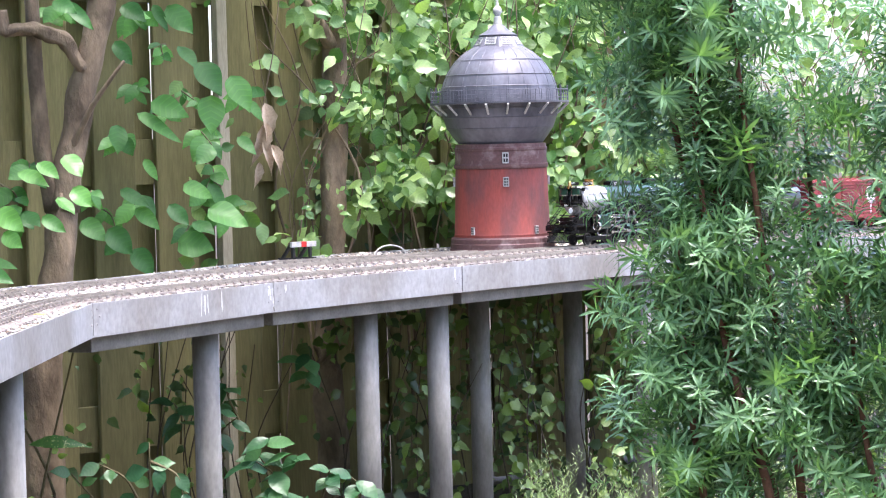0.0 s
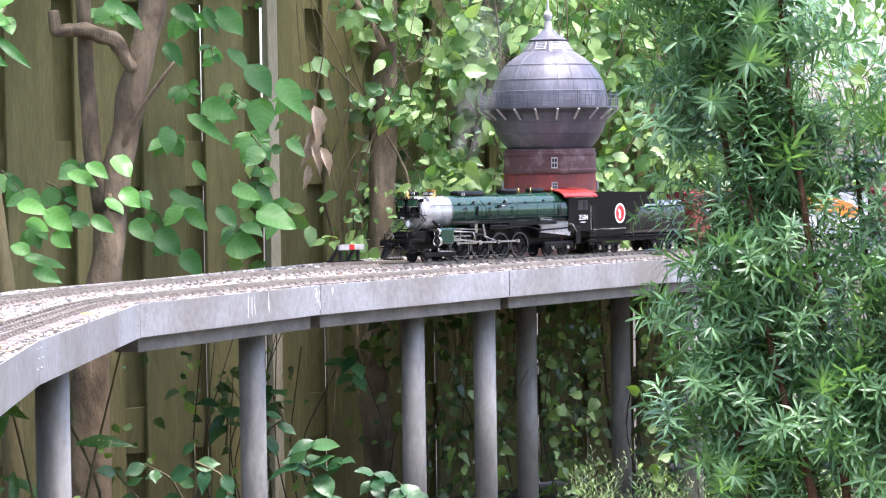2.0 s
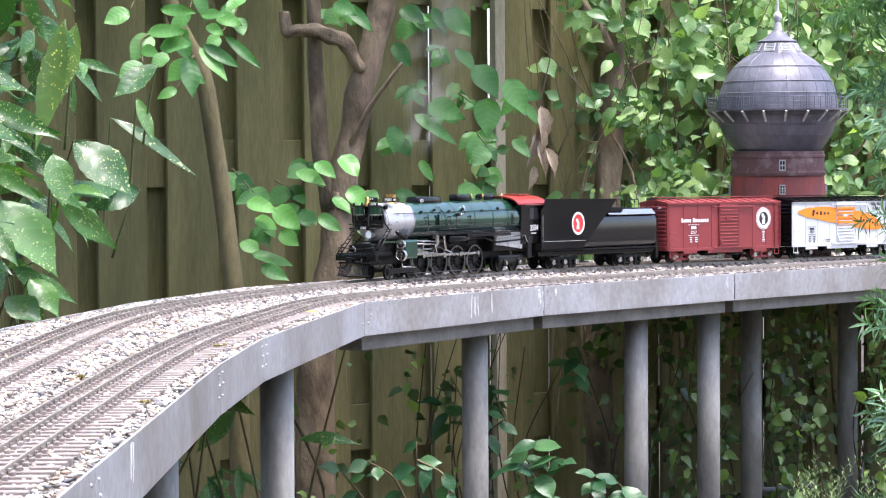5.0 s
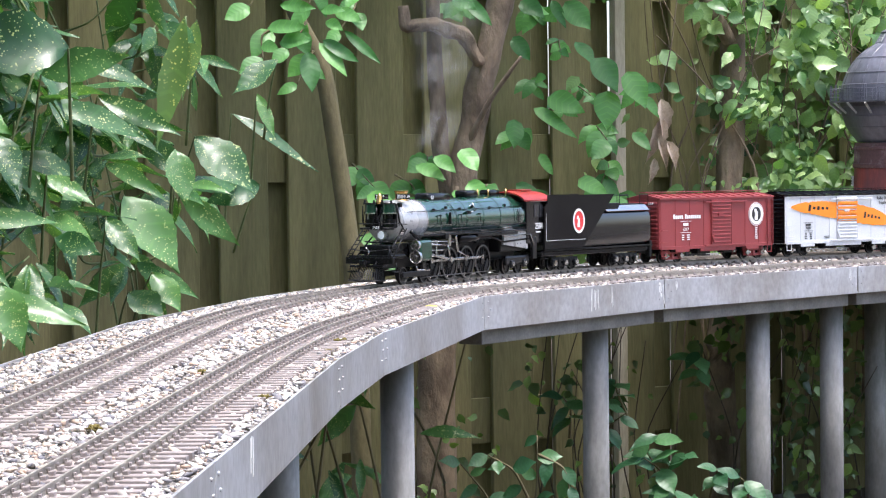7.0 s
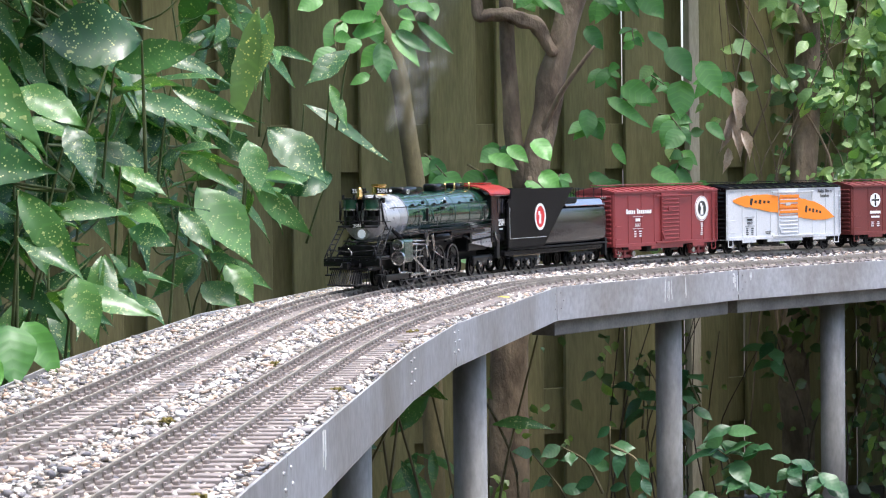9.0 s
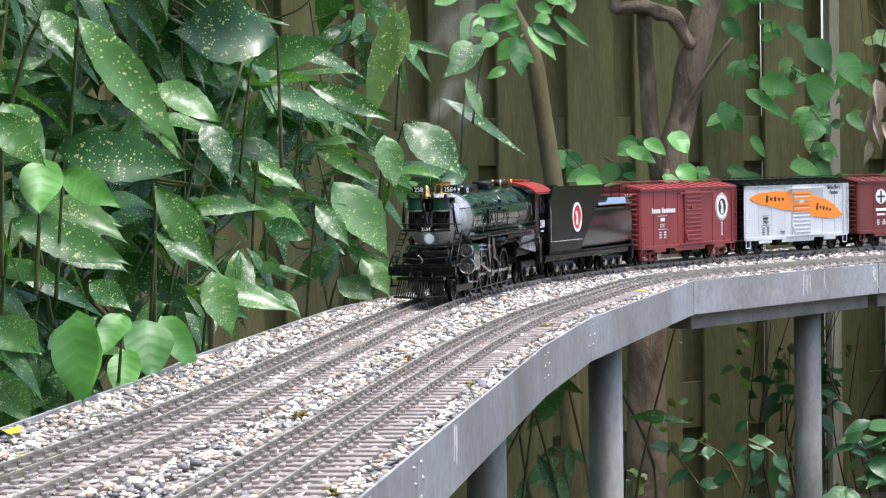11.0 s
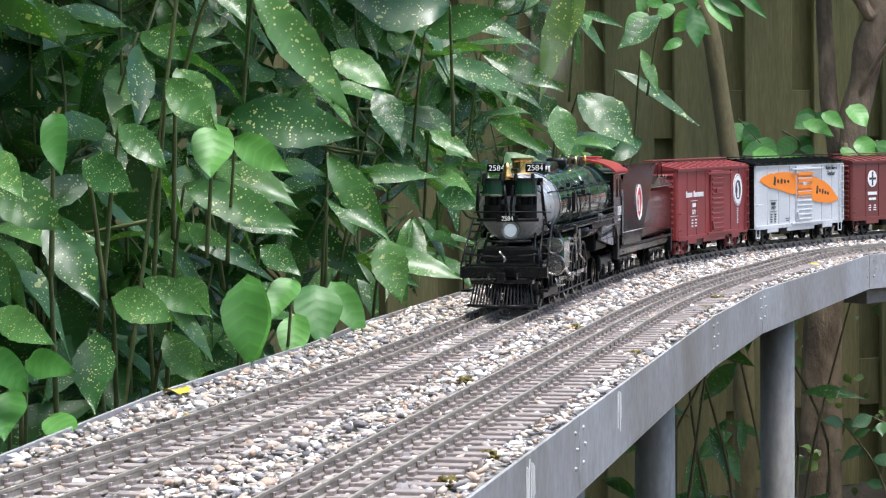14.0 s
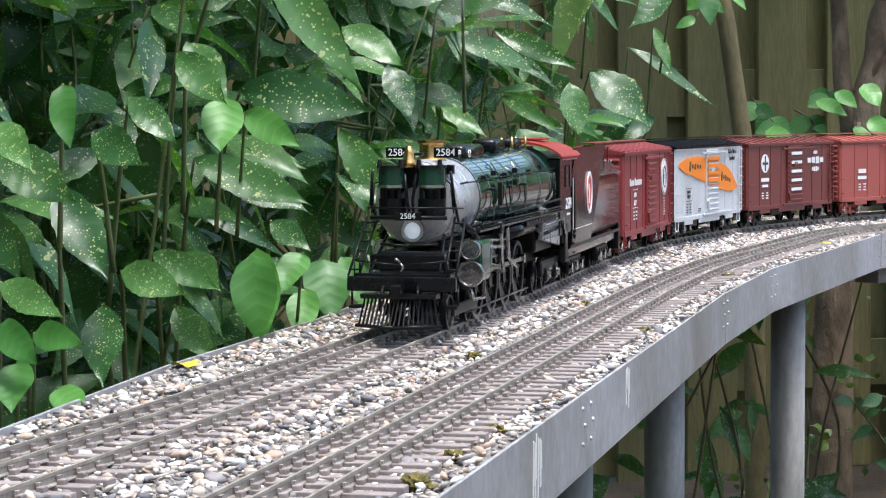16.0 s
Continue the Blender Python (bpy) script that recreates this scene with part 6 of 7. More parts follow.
def sprig(thing, foot, tip, leaves, rng, size=1.0, face=Vector((0.1, -1.0, 0.55)), stem_mat=None, blades=None):
    """A twig with oval leaves along it and a few at its tip."""
    foot, tip = Vector(foot), Vector(tip)
    mid = foot.lerp(tip, 0.5) + Vector((rng.uniform(-0.03, 0.03), 0, 0.02))
    part("twig", branch([foot, mid, tip], 0.0035, 0.0014, 5, 0.05), stem_mat or GREEN_BARK, thing, smooth=True)
    for i in range(leaves):
        u = 1 - 0.75 * i / max(leaves - 1, 1) * rng.uniform(0.8, 1.1)
        p = foot.lerp(mid, u * 2) if u < 0.5 else mid.lerp(tip, u * 2 - 1)
        sx = 1 if i % 2 else -1
        d = (tip - foot).normalized() * 0.4 + Vector((sx * rng.uniform(0.3, 1.0), rng.uniform(-0.7, 0.1), rng.uniform(-1.1, 0.1)))
        m = aim(p, d, face + Vector((rng.uniform(-0.45, 0.45), rng.uniform(-0.3, 0.3), rng.uniform(-0.4, 0.4))), size * rng.uniform(0.7, 1.15))
        ob = new("leaf", rng.choice(blades or OVAL))
        ob.parent, ob.matrix_basis = thing, m


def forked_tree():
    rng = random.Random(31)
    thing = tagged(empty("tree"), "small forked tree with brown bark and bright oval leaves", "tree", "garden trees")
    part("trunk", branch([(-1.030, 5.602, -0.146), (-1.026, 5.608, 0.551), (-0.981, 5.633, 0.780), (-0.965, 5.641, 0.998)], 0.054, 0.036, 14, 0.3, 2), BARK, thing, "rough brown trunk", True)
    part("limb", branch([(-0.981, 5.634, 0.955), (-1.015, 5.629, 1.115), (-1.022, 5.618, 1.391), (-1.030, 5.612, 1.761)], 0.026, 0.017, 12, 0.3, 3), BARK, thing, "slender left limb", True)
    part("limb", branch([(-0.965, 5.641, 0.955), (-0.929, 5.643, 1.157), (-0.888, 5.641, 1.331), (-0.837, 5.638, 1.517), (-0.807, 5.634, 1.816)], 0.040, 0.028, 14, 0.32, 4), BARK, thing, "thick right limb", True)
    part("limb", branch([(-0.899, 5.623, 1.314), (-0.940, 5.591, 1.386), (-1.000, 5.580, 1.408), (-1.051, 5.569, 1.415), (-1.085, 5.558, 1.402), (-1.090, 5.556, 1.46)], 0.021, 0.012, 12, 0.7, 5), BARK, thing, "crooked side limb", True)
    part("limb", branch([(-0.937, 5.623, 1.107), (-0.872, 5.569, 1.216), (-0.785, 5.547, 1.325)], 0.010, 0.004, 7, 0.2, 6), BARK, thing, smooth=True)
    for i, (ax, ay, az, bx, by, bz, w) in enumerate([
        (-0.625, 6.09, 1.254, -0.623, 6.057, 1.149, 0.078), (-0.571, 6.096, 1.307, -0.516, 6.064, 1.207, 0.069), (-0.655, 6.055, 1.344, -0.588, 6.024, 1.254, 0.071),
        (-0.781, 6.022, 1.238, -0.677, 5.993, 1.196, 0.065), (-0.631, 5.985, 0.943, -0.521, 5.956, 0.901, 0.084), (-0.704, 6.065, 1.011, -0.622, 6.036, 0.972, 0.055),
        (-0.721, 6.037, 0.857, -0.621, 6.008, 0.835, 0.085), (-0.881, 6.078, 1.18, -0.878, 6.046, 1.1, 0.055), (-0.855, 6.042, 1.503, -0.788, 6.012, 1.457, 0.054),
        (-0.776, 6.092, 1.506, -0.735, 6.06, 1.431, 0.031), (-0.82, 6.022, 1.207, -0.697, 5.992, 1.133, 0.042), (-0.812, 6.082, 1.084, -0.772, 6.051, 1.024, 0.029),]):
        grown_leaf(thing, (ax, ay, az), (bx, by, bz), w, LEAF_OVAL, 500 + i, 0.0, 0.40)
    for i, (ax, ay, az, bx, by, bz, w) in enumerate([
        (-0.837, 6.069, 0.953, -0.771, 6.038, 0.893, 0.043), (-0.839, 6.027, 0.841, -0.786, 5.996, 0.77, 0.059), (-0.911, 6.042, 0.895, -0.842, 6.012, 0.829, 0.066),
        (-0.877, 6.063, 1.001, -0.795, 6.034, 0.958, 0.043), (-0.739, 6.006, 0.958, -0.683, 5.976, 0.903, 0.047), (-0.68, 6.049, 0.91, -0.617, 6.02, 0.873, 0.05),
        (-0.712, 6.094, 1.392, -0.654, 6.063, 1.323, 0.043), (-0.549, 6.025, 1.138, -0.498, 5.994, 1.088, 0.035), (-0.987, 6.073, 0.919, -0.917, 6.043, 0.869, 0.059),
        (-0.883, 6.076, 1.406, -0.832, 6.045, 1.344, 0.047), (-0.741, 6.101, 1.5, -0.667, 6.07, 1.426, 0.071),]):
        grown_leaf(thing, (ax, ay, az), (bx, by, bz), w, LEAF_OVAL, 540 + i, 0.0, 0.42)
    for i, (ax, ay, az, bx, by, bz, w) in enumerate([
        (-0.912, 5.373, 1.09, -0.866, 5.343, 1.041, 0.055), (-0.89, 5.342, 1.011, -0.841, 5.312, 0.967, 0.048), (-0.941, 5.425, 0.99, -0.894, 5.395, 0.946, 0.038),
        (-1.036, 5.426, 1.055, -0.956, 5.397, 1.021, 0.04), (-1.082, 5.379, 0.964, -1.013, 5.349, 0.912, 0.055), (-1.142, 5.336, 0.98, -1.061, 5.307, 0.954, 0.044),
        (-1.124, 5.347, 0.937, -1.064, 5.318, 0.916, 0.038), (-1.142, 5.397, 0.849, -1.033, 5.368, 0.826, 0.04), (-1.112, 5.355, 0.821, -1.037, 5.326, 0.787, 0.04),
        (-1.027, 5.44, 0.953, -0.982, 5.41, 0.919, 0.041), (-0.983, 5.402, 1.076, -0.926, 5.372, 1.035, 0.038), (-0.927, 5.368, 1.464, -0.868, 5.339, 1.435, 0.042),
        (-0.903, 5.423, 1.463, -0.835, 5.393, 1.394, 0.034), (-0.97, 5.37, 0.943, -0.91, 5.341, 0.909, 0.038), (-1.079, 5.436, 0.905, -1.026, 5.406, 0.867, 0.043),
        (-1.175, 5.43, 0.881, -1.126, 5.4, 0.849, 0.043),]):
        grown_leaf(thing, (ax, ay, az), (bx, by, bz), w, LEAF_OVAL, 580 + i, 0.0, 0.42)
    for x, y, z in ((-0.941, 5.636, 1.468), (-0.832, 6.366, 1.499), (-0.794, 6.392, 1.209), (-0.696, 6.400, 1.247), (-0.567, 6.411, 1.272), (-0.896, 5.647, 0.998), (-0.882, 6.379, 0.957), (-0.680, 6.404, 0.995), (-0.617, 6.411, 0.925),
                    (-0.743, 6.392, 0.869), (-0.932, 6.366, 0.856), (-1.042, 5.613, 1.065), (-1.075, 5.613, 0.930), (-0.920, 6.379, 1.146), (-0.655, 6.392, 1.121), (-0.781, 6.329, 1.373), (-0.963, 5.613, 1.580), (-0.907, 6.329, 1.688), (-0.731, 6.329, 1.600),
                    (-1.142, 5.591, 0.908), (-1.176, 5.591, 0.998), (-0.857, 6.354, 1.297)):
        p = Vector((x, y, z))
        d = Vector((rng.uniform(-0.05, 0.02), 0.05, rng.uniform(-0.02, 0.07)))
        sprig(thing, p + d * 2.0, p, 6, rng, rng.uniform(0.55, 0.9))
    return thing


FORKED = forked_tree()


def crown(thing, s0, s1, many, seed):
    """Unseen leafy tree top, added along a stretch before the fence to shade it."""
    rng = random.Random(seed)
    geos = [leaf_geometry(0.085, w, 0.0, 0.2, d, 0.1, 4, 0.42, k) for k, (w, d) in enumerate(((0.055, 0.2), (0.048, 0.3), (0.060, 0.1)))]
    mats = []
    while len(mats) < many:
        along, out = rng.uniform(s0, s1), rng.uniform(0.08, 1.05)
        x, y, z = -2.912 + 0.787 * along + 0.617 * out, 4.994 + 0.617 * along - 0.787 * out, rng.uniform(1.80, 2.6)
        if noise.noise((x * 3, y * 3, z * 3)) < -0.12:
            continue
        d = Vector((rng.uniform(-1, 1), rng.uniform(-1, 1), rng.uniform(-0.9, 0.1)))
        mats.append(aim((x, y, z), d, Vector((rng.uniform(-0.6, 0.6), rng.uniform(-0.6, 0.6), 1)), rng.uniform(0.7, 1.3)))
    scatter("crown", geos, mats, LEAF_OVAL, thing)["kind"] = "stuff"


def slim_tree():
    rng = random.Random(33)
    thing = tagged(empty("tree"), "slim olive-barked sapling leaning beside the fence", "tree", "garden trees")
    part("trunk", branch([(-1.133, 5.225, -0.082), (-1.145, 5.213, 0.766), (-1.184, 5.210, 1.058), (-1.215, 5.200, 1.288), (-1.291, 5.172, 1.442), (-1.339, 5.153, 1.720)], 0.027, 0.017, 10, 0.15, 7), GREEN_BARK, thing, "olive green trunk", True)
    crown(thing, 0.3, 1.9, 1300, 34)
    for x, z in ((-1.33, 1.42), (-1.24, 1.32), (-1.19, 1.42), (-1.12, 1.36), (-1.30, 1.30), (-1.06, 1.45), (-1.22, 1.24), (-1.13, 1.5)):
        sprig(thing, (x + 0.02, 5.03, z + 0.08), (x, 4.95, z), 3, rng, rng.uniform(0.6, 0.9))
    for i, (ax, ay, az, bx, by, bz, w) in enumerate([
        (-1.158, 4.805, 1.307, -1.143, 4.774, 1.215, 0.046), (-1.134, 4.809, 1.327, -1.066, 4.785, 1.251, 0.034), (-1.222, 4.798, 1.328, -1.145, 4.778, 1.333, 0.045),
        (-1.249, 4.796, 1.36, -1.155, 4.777, 1.361, 0.035), (-1.126, 4.81, 1.331, -1.04, 4.789, 1.281, 0.03), (-1.078, 4.817, 1.351, -0.992, 4.795, 1.281, 0.024),
        (-1.221, 4.801, 1.412, -1.135, 4.781, 1.401, 0.029), (-1.13, 4.812, 1.399, -1.074, 4.788, 1.397, 0.026), (-1.118, 4.812, 1.375, -1.077, 4.787, 1.355, 0.026),
        (-1.098, 4.816, 1.395, -1.034, 4.792, 1.373, 0.035),]):
        grown_leaf(thing, (ax, ay, az), (bx, by, bz), w, LEAF_OVAL, 620 + i, 0.0, 0.45)


slim_tree()
# high leaves out of view, put here as a sun block
crown(FORKED, 1.8, 2.9, 800, 35)


def climber():
    """Leaves, vine stems and an old trunk before the fence."""
    rng = random.Random(41)
    thing = tagged(empty("climbing_shrub"), "dense climbing shrub with yellow-green leaves and old stems on the fence", "shrub")
    part("trunk", branch([(-0.334, 6.803, -0.173), (-0.369, 6.768, 0.463), (-0.336, 6.789, 0.786), (-0.321, 6.791, 1.221), (-0.301, 6.774, 1.890)], 0.048, 0.034, 12, 0.35, 9), BARK, thing, "grey-brown old trunk", True)
    part("limb", branch([(-0.323, 6.758, 1.421), (-0.379, 6.703, 1.522), (-0.468, 6.680, 1.667)], 0.022, 0.014, 9, 0.25, 10), BARK, thing, smooth=True)
    for i in range(75):
        x = rng.uniform(-0.55, 1.9)
        y = 6.98 + x * 0.78 + rng.uniform(0.0, 0.2)
        pts = [(x + rng.uniform(-0.1, 0.1), y, rng.uniform(0.1, 0.7)), (x + rng.uniform(-0.1, 0.1), y, 1.0), (x + rng.uniform(-0.2, 0.2), y - 0.05, 1.3), (x + rng.uniform(-0.3, 0.3), y - 0.1, rng.uniform(1.4, 1.9))]
        part("vine", branch(pts, rng.choice((0.002, 0.003, 0.006)), 0.0014, 5, 0.2, i), BARK, thing, smooth=True)
    geos = [leaf_geometry(0.075, w, 0.04, 0.2, d, 0.1, 5, 0.42, s) for w, d, s in ((0.050, 0.2, 21), (0.042, 0.35, 22), (0.056, 0.1, 23), (0.036, 0.3, 24))]
    mats = []
    while len(mats) < 7600:
        x = rng.uniform(-0.75, 2.4)
        z = rng.uniform(0.72, 1.75)
        dense = 0.16 + 1.5 * noise.noise((x * 6.5, z * 6.5, 1.7)) + 0.42 * min(1.0, max(0, 2 * x + 0.9))
        if x > 1.0:
            dense = 0.16
        if x < -0.42:
            dense *= 0.12  # bare boards beside the forked tree
        if rng.random() > dense:
            continue
        y = 7.02 + x * 0.78 + rng.uniform(-0.15, 0.22)
        if math.hypot(x - 0.18, y - 6.69) < 0.27 and z < 1.6:
            continue
        d = Vector((rng.uniform(-0.8, 0.8), rng.uniform(-0.5, 0.2), rng.uniform(-1.1, 0.3)))
        face = Vector((rng.uniform(-0.7, 0.5), -1.0 + rng.uniform(-0.3, 0.5), rng.uniform(-0.2, 1.0)))
        mats.append(aim((x, y, z), d, face, 0.28 + 0.78 * rng.random() ** 1.8))
    scatter("foliage", geos, mats, LEAF_WALL, thing)["kind"] = "stuff"
    # back layer in a darker leaf colour, standing in for shade inside the climber
    mats = []
    while len(mats) < 2600:
        x, z = rng.uniform(-0.45, 1.0), rng.uniform(0.6, 1.72)
        if rng.random() > 0.25 + 0.9 * min(1.0, max(0, 2 * x + 0.9)):
            continue
        d = Vector((rng.uniform(-0.8, 0.8), rng.uniform(-0.5, 0.2), rng.uniform(-1.1, 0.3)))
        mats.append(aim((x, 7.30 + x * 0.78 + rng.uniform(-0.08, 0.10), z), d, Vector((rng.uniform(-0.7, 0.5), -1.0, rng.uniform(-0.2, 1.0))), rng.uniform(0.4, 1.0)))
    scatter("inner_foliage", geos, mats, LEAF_DARK, thing)["kind"] = "stuff"


climber()


DARK_TWIG = worn("dark_twig", (0.045, 0.034, 0.024), (0.10, 0.075, 0.05), 0.9)


def undergrowth():
    """Ivy and low leaves under the deck."""
    rng = random.Random(51)
    geos = [leaf_geometry(0.070, w, 0.10, 0.2, d, 0.1, 5, 0.35, s) for w, d, s in ((0.055, 0.2, 31), (0.048, 0.35, 32), (0.060, 0.1, 33))]
    mats = []
    while len(mats) < 4600:
        x = rng.uniform(-1.25, 2.0)
        z = rng.uniform(0.05, 0.74)
        dense = 0.12 + 1.1 * max(0, min(1, (x + 0.35) / 0.6)) + 0.4 * noise.noise((x * 5, z * 5, 0.3))
        if rng.random() > dense:
            continue
        y = 6.12 + x * 0.72 + rng.uniform(-0.25, 0.35)
        if any(y < b + 0.06 and abs(x * b / y - a) < 0.055 for a, b in ((-0.193, 5.38), (-0.02, 5.66), (0.095, 6.2), (0.38, 6.6), (0.575, 6.4))):  # the posts stand free
            continue
        d = Vector((rng.uniform(-0.8, 0.8), rng.uniform(-0.6, 0.3), rng.uniform(-1.0, 0.2)))
        mats.append(aim((x, y, z), d, Vector((rng.uniform(-1, 1), -0.6, rng.uniform(-0.3, 1.2))), 0.22 + 0.5 * rng.random() ** 1.5))
    thing = tagged(scatter("ivy", geos, mats, LEAF_DARK), "dark glossy ivy leaves under the raised deck", "ivy", "", "stuff")
    # thin bare stems between the leaves
    stems = tagged(empty("brushwood"), "thin bare brown brushwood rising from the soil", "brushwood")
    for i in range(34):
        x = rng.uniform(-0.9, 0.6)
        y = 6.1 + x * 0.72 + rng.uniform(-0.2, 0.3)
        pts = [(x, y, -0.02), (x + rng.uniform(-0.08, 0.08), y, 0.3), (x + rng.uniform(-0.14, 0.14), y, rng.uniform(0.5, 0.74))]
        part("stem", branch(pts, 0.0028, 0.0012, 5, 0.1, i), DARK_TWIG, stems, smooth=True)
    # broad-leaved seedlings
    low = tagged(empty("broad_leaved_shrub"), "low shrub with broad mid-green leaves beneath the deck", "shrub")
    for x, y, z in ((-0.43, 4.93, 0.45), (-0.37, 4.93, 0.39), (-0.47, 4.94, 0.55), (-0.40, 4.95, 0.50), (-0.34, 4.96, 0.46), (-0.27, 4.98, 0.42), (-0.50, 5.0, 0.62), (-0.45, 4.9, 0.36), (-0.30, 4.92, 0.36), (-0.33, 5.3, 0.66), (-0.22, 5.0, 0.40), (-0.62, 5.0, 0.58)):
        z -= 0.06
        sprig(low, (x + rng.uniform(-0.05, 0.05), y + 0.06, z - 0.10), (x, y, z), 5, rng, rng.uniform(0.65, 0.95), Vector((0.0, -0.6, 1.0)), None, LOW_LEAF)
    shoot = tagged(empty("seedling"), "wispy green seedling before the posts", "seedling")
    for foot, tip in (((-0.66, 4.45, 0.2), (-0.60, 4.41, 0.50)), ((-0.62, 4.44, 0.36), (-0.70, 4.40, 0.46)), ((-0.60, 4.42, 0.46), (-0.53, 4.40, 0.37)), ((-0.66, 4.45, 0.25), (-0.76, 4.42, 0.44))):
        sprig(shoot, foot, tip, 5, rng, 0.6, Vector((0.1, -1.0, 0.55)), None, LOW_LEAF)
    dim = tagged(empty("laurel_seedling"), "young laurel leaves growing under the deck", "shrub")
    for i in range(110):
        s = rng.uniform(0, 1)
        p = Vector((-0.92 - 0.35 * rng.random() + s * 0.1, 2.5 + 2.3 * s, rng.uniform(0.1, 0.68)))
        d = Vector((rng.uniform(-0.8, 0.9), rng.uniform(-0.9, 0.2), rng.uniform(-0.9, 0.6)))
        ob = new("leaf", LAUREL[rng.randrange(5)])
        ob.parent, ob.matrix_basis = dim, aim(p, d, Vector((0.4, -0.8, 0.6)), rng.uniform(0.6, 0.95))
    for i in range(14):
        s = i / 13
        p = Vector((-1.0 + s * 0.1, 2.5 + 2.3 * s, 0.0))
        part("stem", branch([p, p + Vector((rng.uniform(-0.1, 0.1), 0, 0.35)), p + Vector((rng.uniform(-0.15, 0.15), 0, 0.68))], 0.005, 0.002, 5, 0.1, i), GREEN_BARK, dim, smooth=True)


undergrowth()


def bright_seedlings():
    """Soft light-green leaves in front of the laurel."""
    thing = tagged(empty("oval_leaved_shrub"), "soft light green oval leaves growing through the laurel", "shrub")
    for i, (ax, ay, az, bx, by, bz, w) in enumerate([
        (-0.972, 1.985, 1.041, -0.958, 1.946, 0.987, 0.044), (-1.023, 2.142, 1.027, -0.951, 2.119, 0.992, 0.035), (-0.983, 2.204, 0.87, -0.991, 2.158, 0.832, 0.037),
        (-1.026, 2.362, 0.853, -1.001, 2.325, 0.783, 0.058), (-1.065, 2.507, 0.845, -1.009, 2.479, 0.783, 0.038), (-0.988, 2.084, 0.874, -0.965, 2.045, 0.789, 0.052),
        (-1.006, 2.265, 0.824, -0.998, 2.224, 0.775, 0.038), (-0.882, 1.428, 0.832, -0.865, 1.389, 0.797, 0.031), (-0.916, 1.546, 0.797, -0.873, 1.518, 0.776, 0.028),
        (-0.908, 1.549, 1.05, -0.884, 1.512, 1.001, 0.027), (-0.922, 1.521, 0.845, -0.867, 1.498, 0.841, 0.025), (-0.891, 1.418, 0.862, -0.846, 1.391, 0.837, 0.026),
        (-0.999, 2.119, 0.879, -0.975, 2.079, 0.778, 0.049),]):
        grown_leaf(thing, (ax, ay, az), (bx, by, bz), w, LEAF_OVAL, 700 + i, 0.0, 0.42, Vector((0.35, -1.0, 0.3)))
        root = Vector((ax - 0.04, ay + 0.06, az - 0.14))
        part("twig", branch([root, root.lerp(Vector((ax, ay, az)), 0.5), (ax, ay, az)], 0.0028, 0.0014, 5, 0.05, i), STEM_GREEN, thing, smooth=True)


bright_seedlings()


def needle_shoot(seed, needles, length):
    """A leafy shoot along +y with whorled narrow leaves."""
    rng = random.Random(seed)
    g = [leaf_geometry(0.039, 0.0062, 0, 0.15, dr, 0, 4, 0.5, k) for k, dr in enumerate((0.40, 0.22, 0.55))]
    vs, fs, us, base = [], [], [], 0
    for i in range(needles):
        u = i / needles
        a = i * 2.4
        out = 1.25 - 0.75 * u ** 2.5
        d = Vector((math.cos(a) * out, 0.22 + 0.55 * u, math.sin(a) * out))
        m = np.array(aim((0, length * u, 0), d, Vector((math.cos(a) * 0.2, 1.0, math.sin(a) * 0.2)), rng.uniform(0.75, 1.1) * (1 - 0.25 * u)))
        v, f, uv = g[i % 3]
        vs.append(v @ m[:3, :3].T + m[:3, 3])
        fs.append(f + base)
        us.append(uv)
        base += len(v)
    return leaf_mesh("shoot", (np.concatenate(vs), np.concatenate(fs), np.concatenate(us)), LEAF_NEEDLE)


SHOOTS = [needle_shoot(s, n, l) for s, n, l in ((1, 40, 0.070), (2, 50, 0.095), (3, 32, 0.050), (4, 60, 0.115))]
RUST_BARK = worn("rusty_bark", (0.11, 0.045, 0.025), (0.24, 0.11, 0.065), 0.85, 0.0, 25.0, 120.0, 0.35, 0.7, 0.6, 0.003)


def yew(label, boughs, spread, count, seed):
    rng = random.Random(seed)
    thing = tagged(empty("yew_shrub"), label, "shrub", "yew shrubs")
    for k, pts in enumerate(boughs):
        part("bough", branch(pts, 0.008, 0.003, 7, 0.15, k), RUST_BARK, thing, "reddish brown bough", True)
    for i in range(count):
        pts = boughs[rng.randrange(len(boughs))]
        u = rng.random() * (len(pts) - 1)
        j = min(int(u), len(pts) - 2)
        p = Vector(pts[j]).lerp(Vector(pts[j + 1]), u - j)
        off = Vector((rng.gauss(0, spread), abs(rng.gauss(0, spread)) - 0.02, rng.gauss(0, 0.05)))
        p = p + off
        d = off.normalized() * 0.7 + Vector((rng.uniform(-0.3, 0.3), -0.30, rng.uniform(-0.5, 1.0)))
        ob = new("shoot", SHOOTS[rng.randrange(4)])
        ob.parent, ob.matrix_basis = thing, aim(p, d, Vector((rng.uniform(-1, 1), -1, 0.5)), rng.uniform(0.75, 1.15))
    return thing


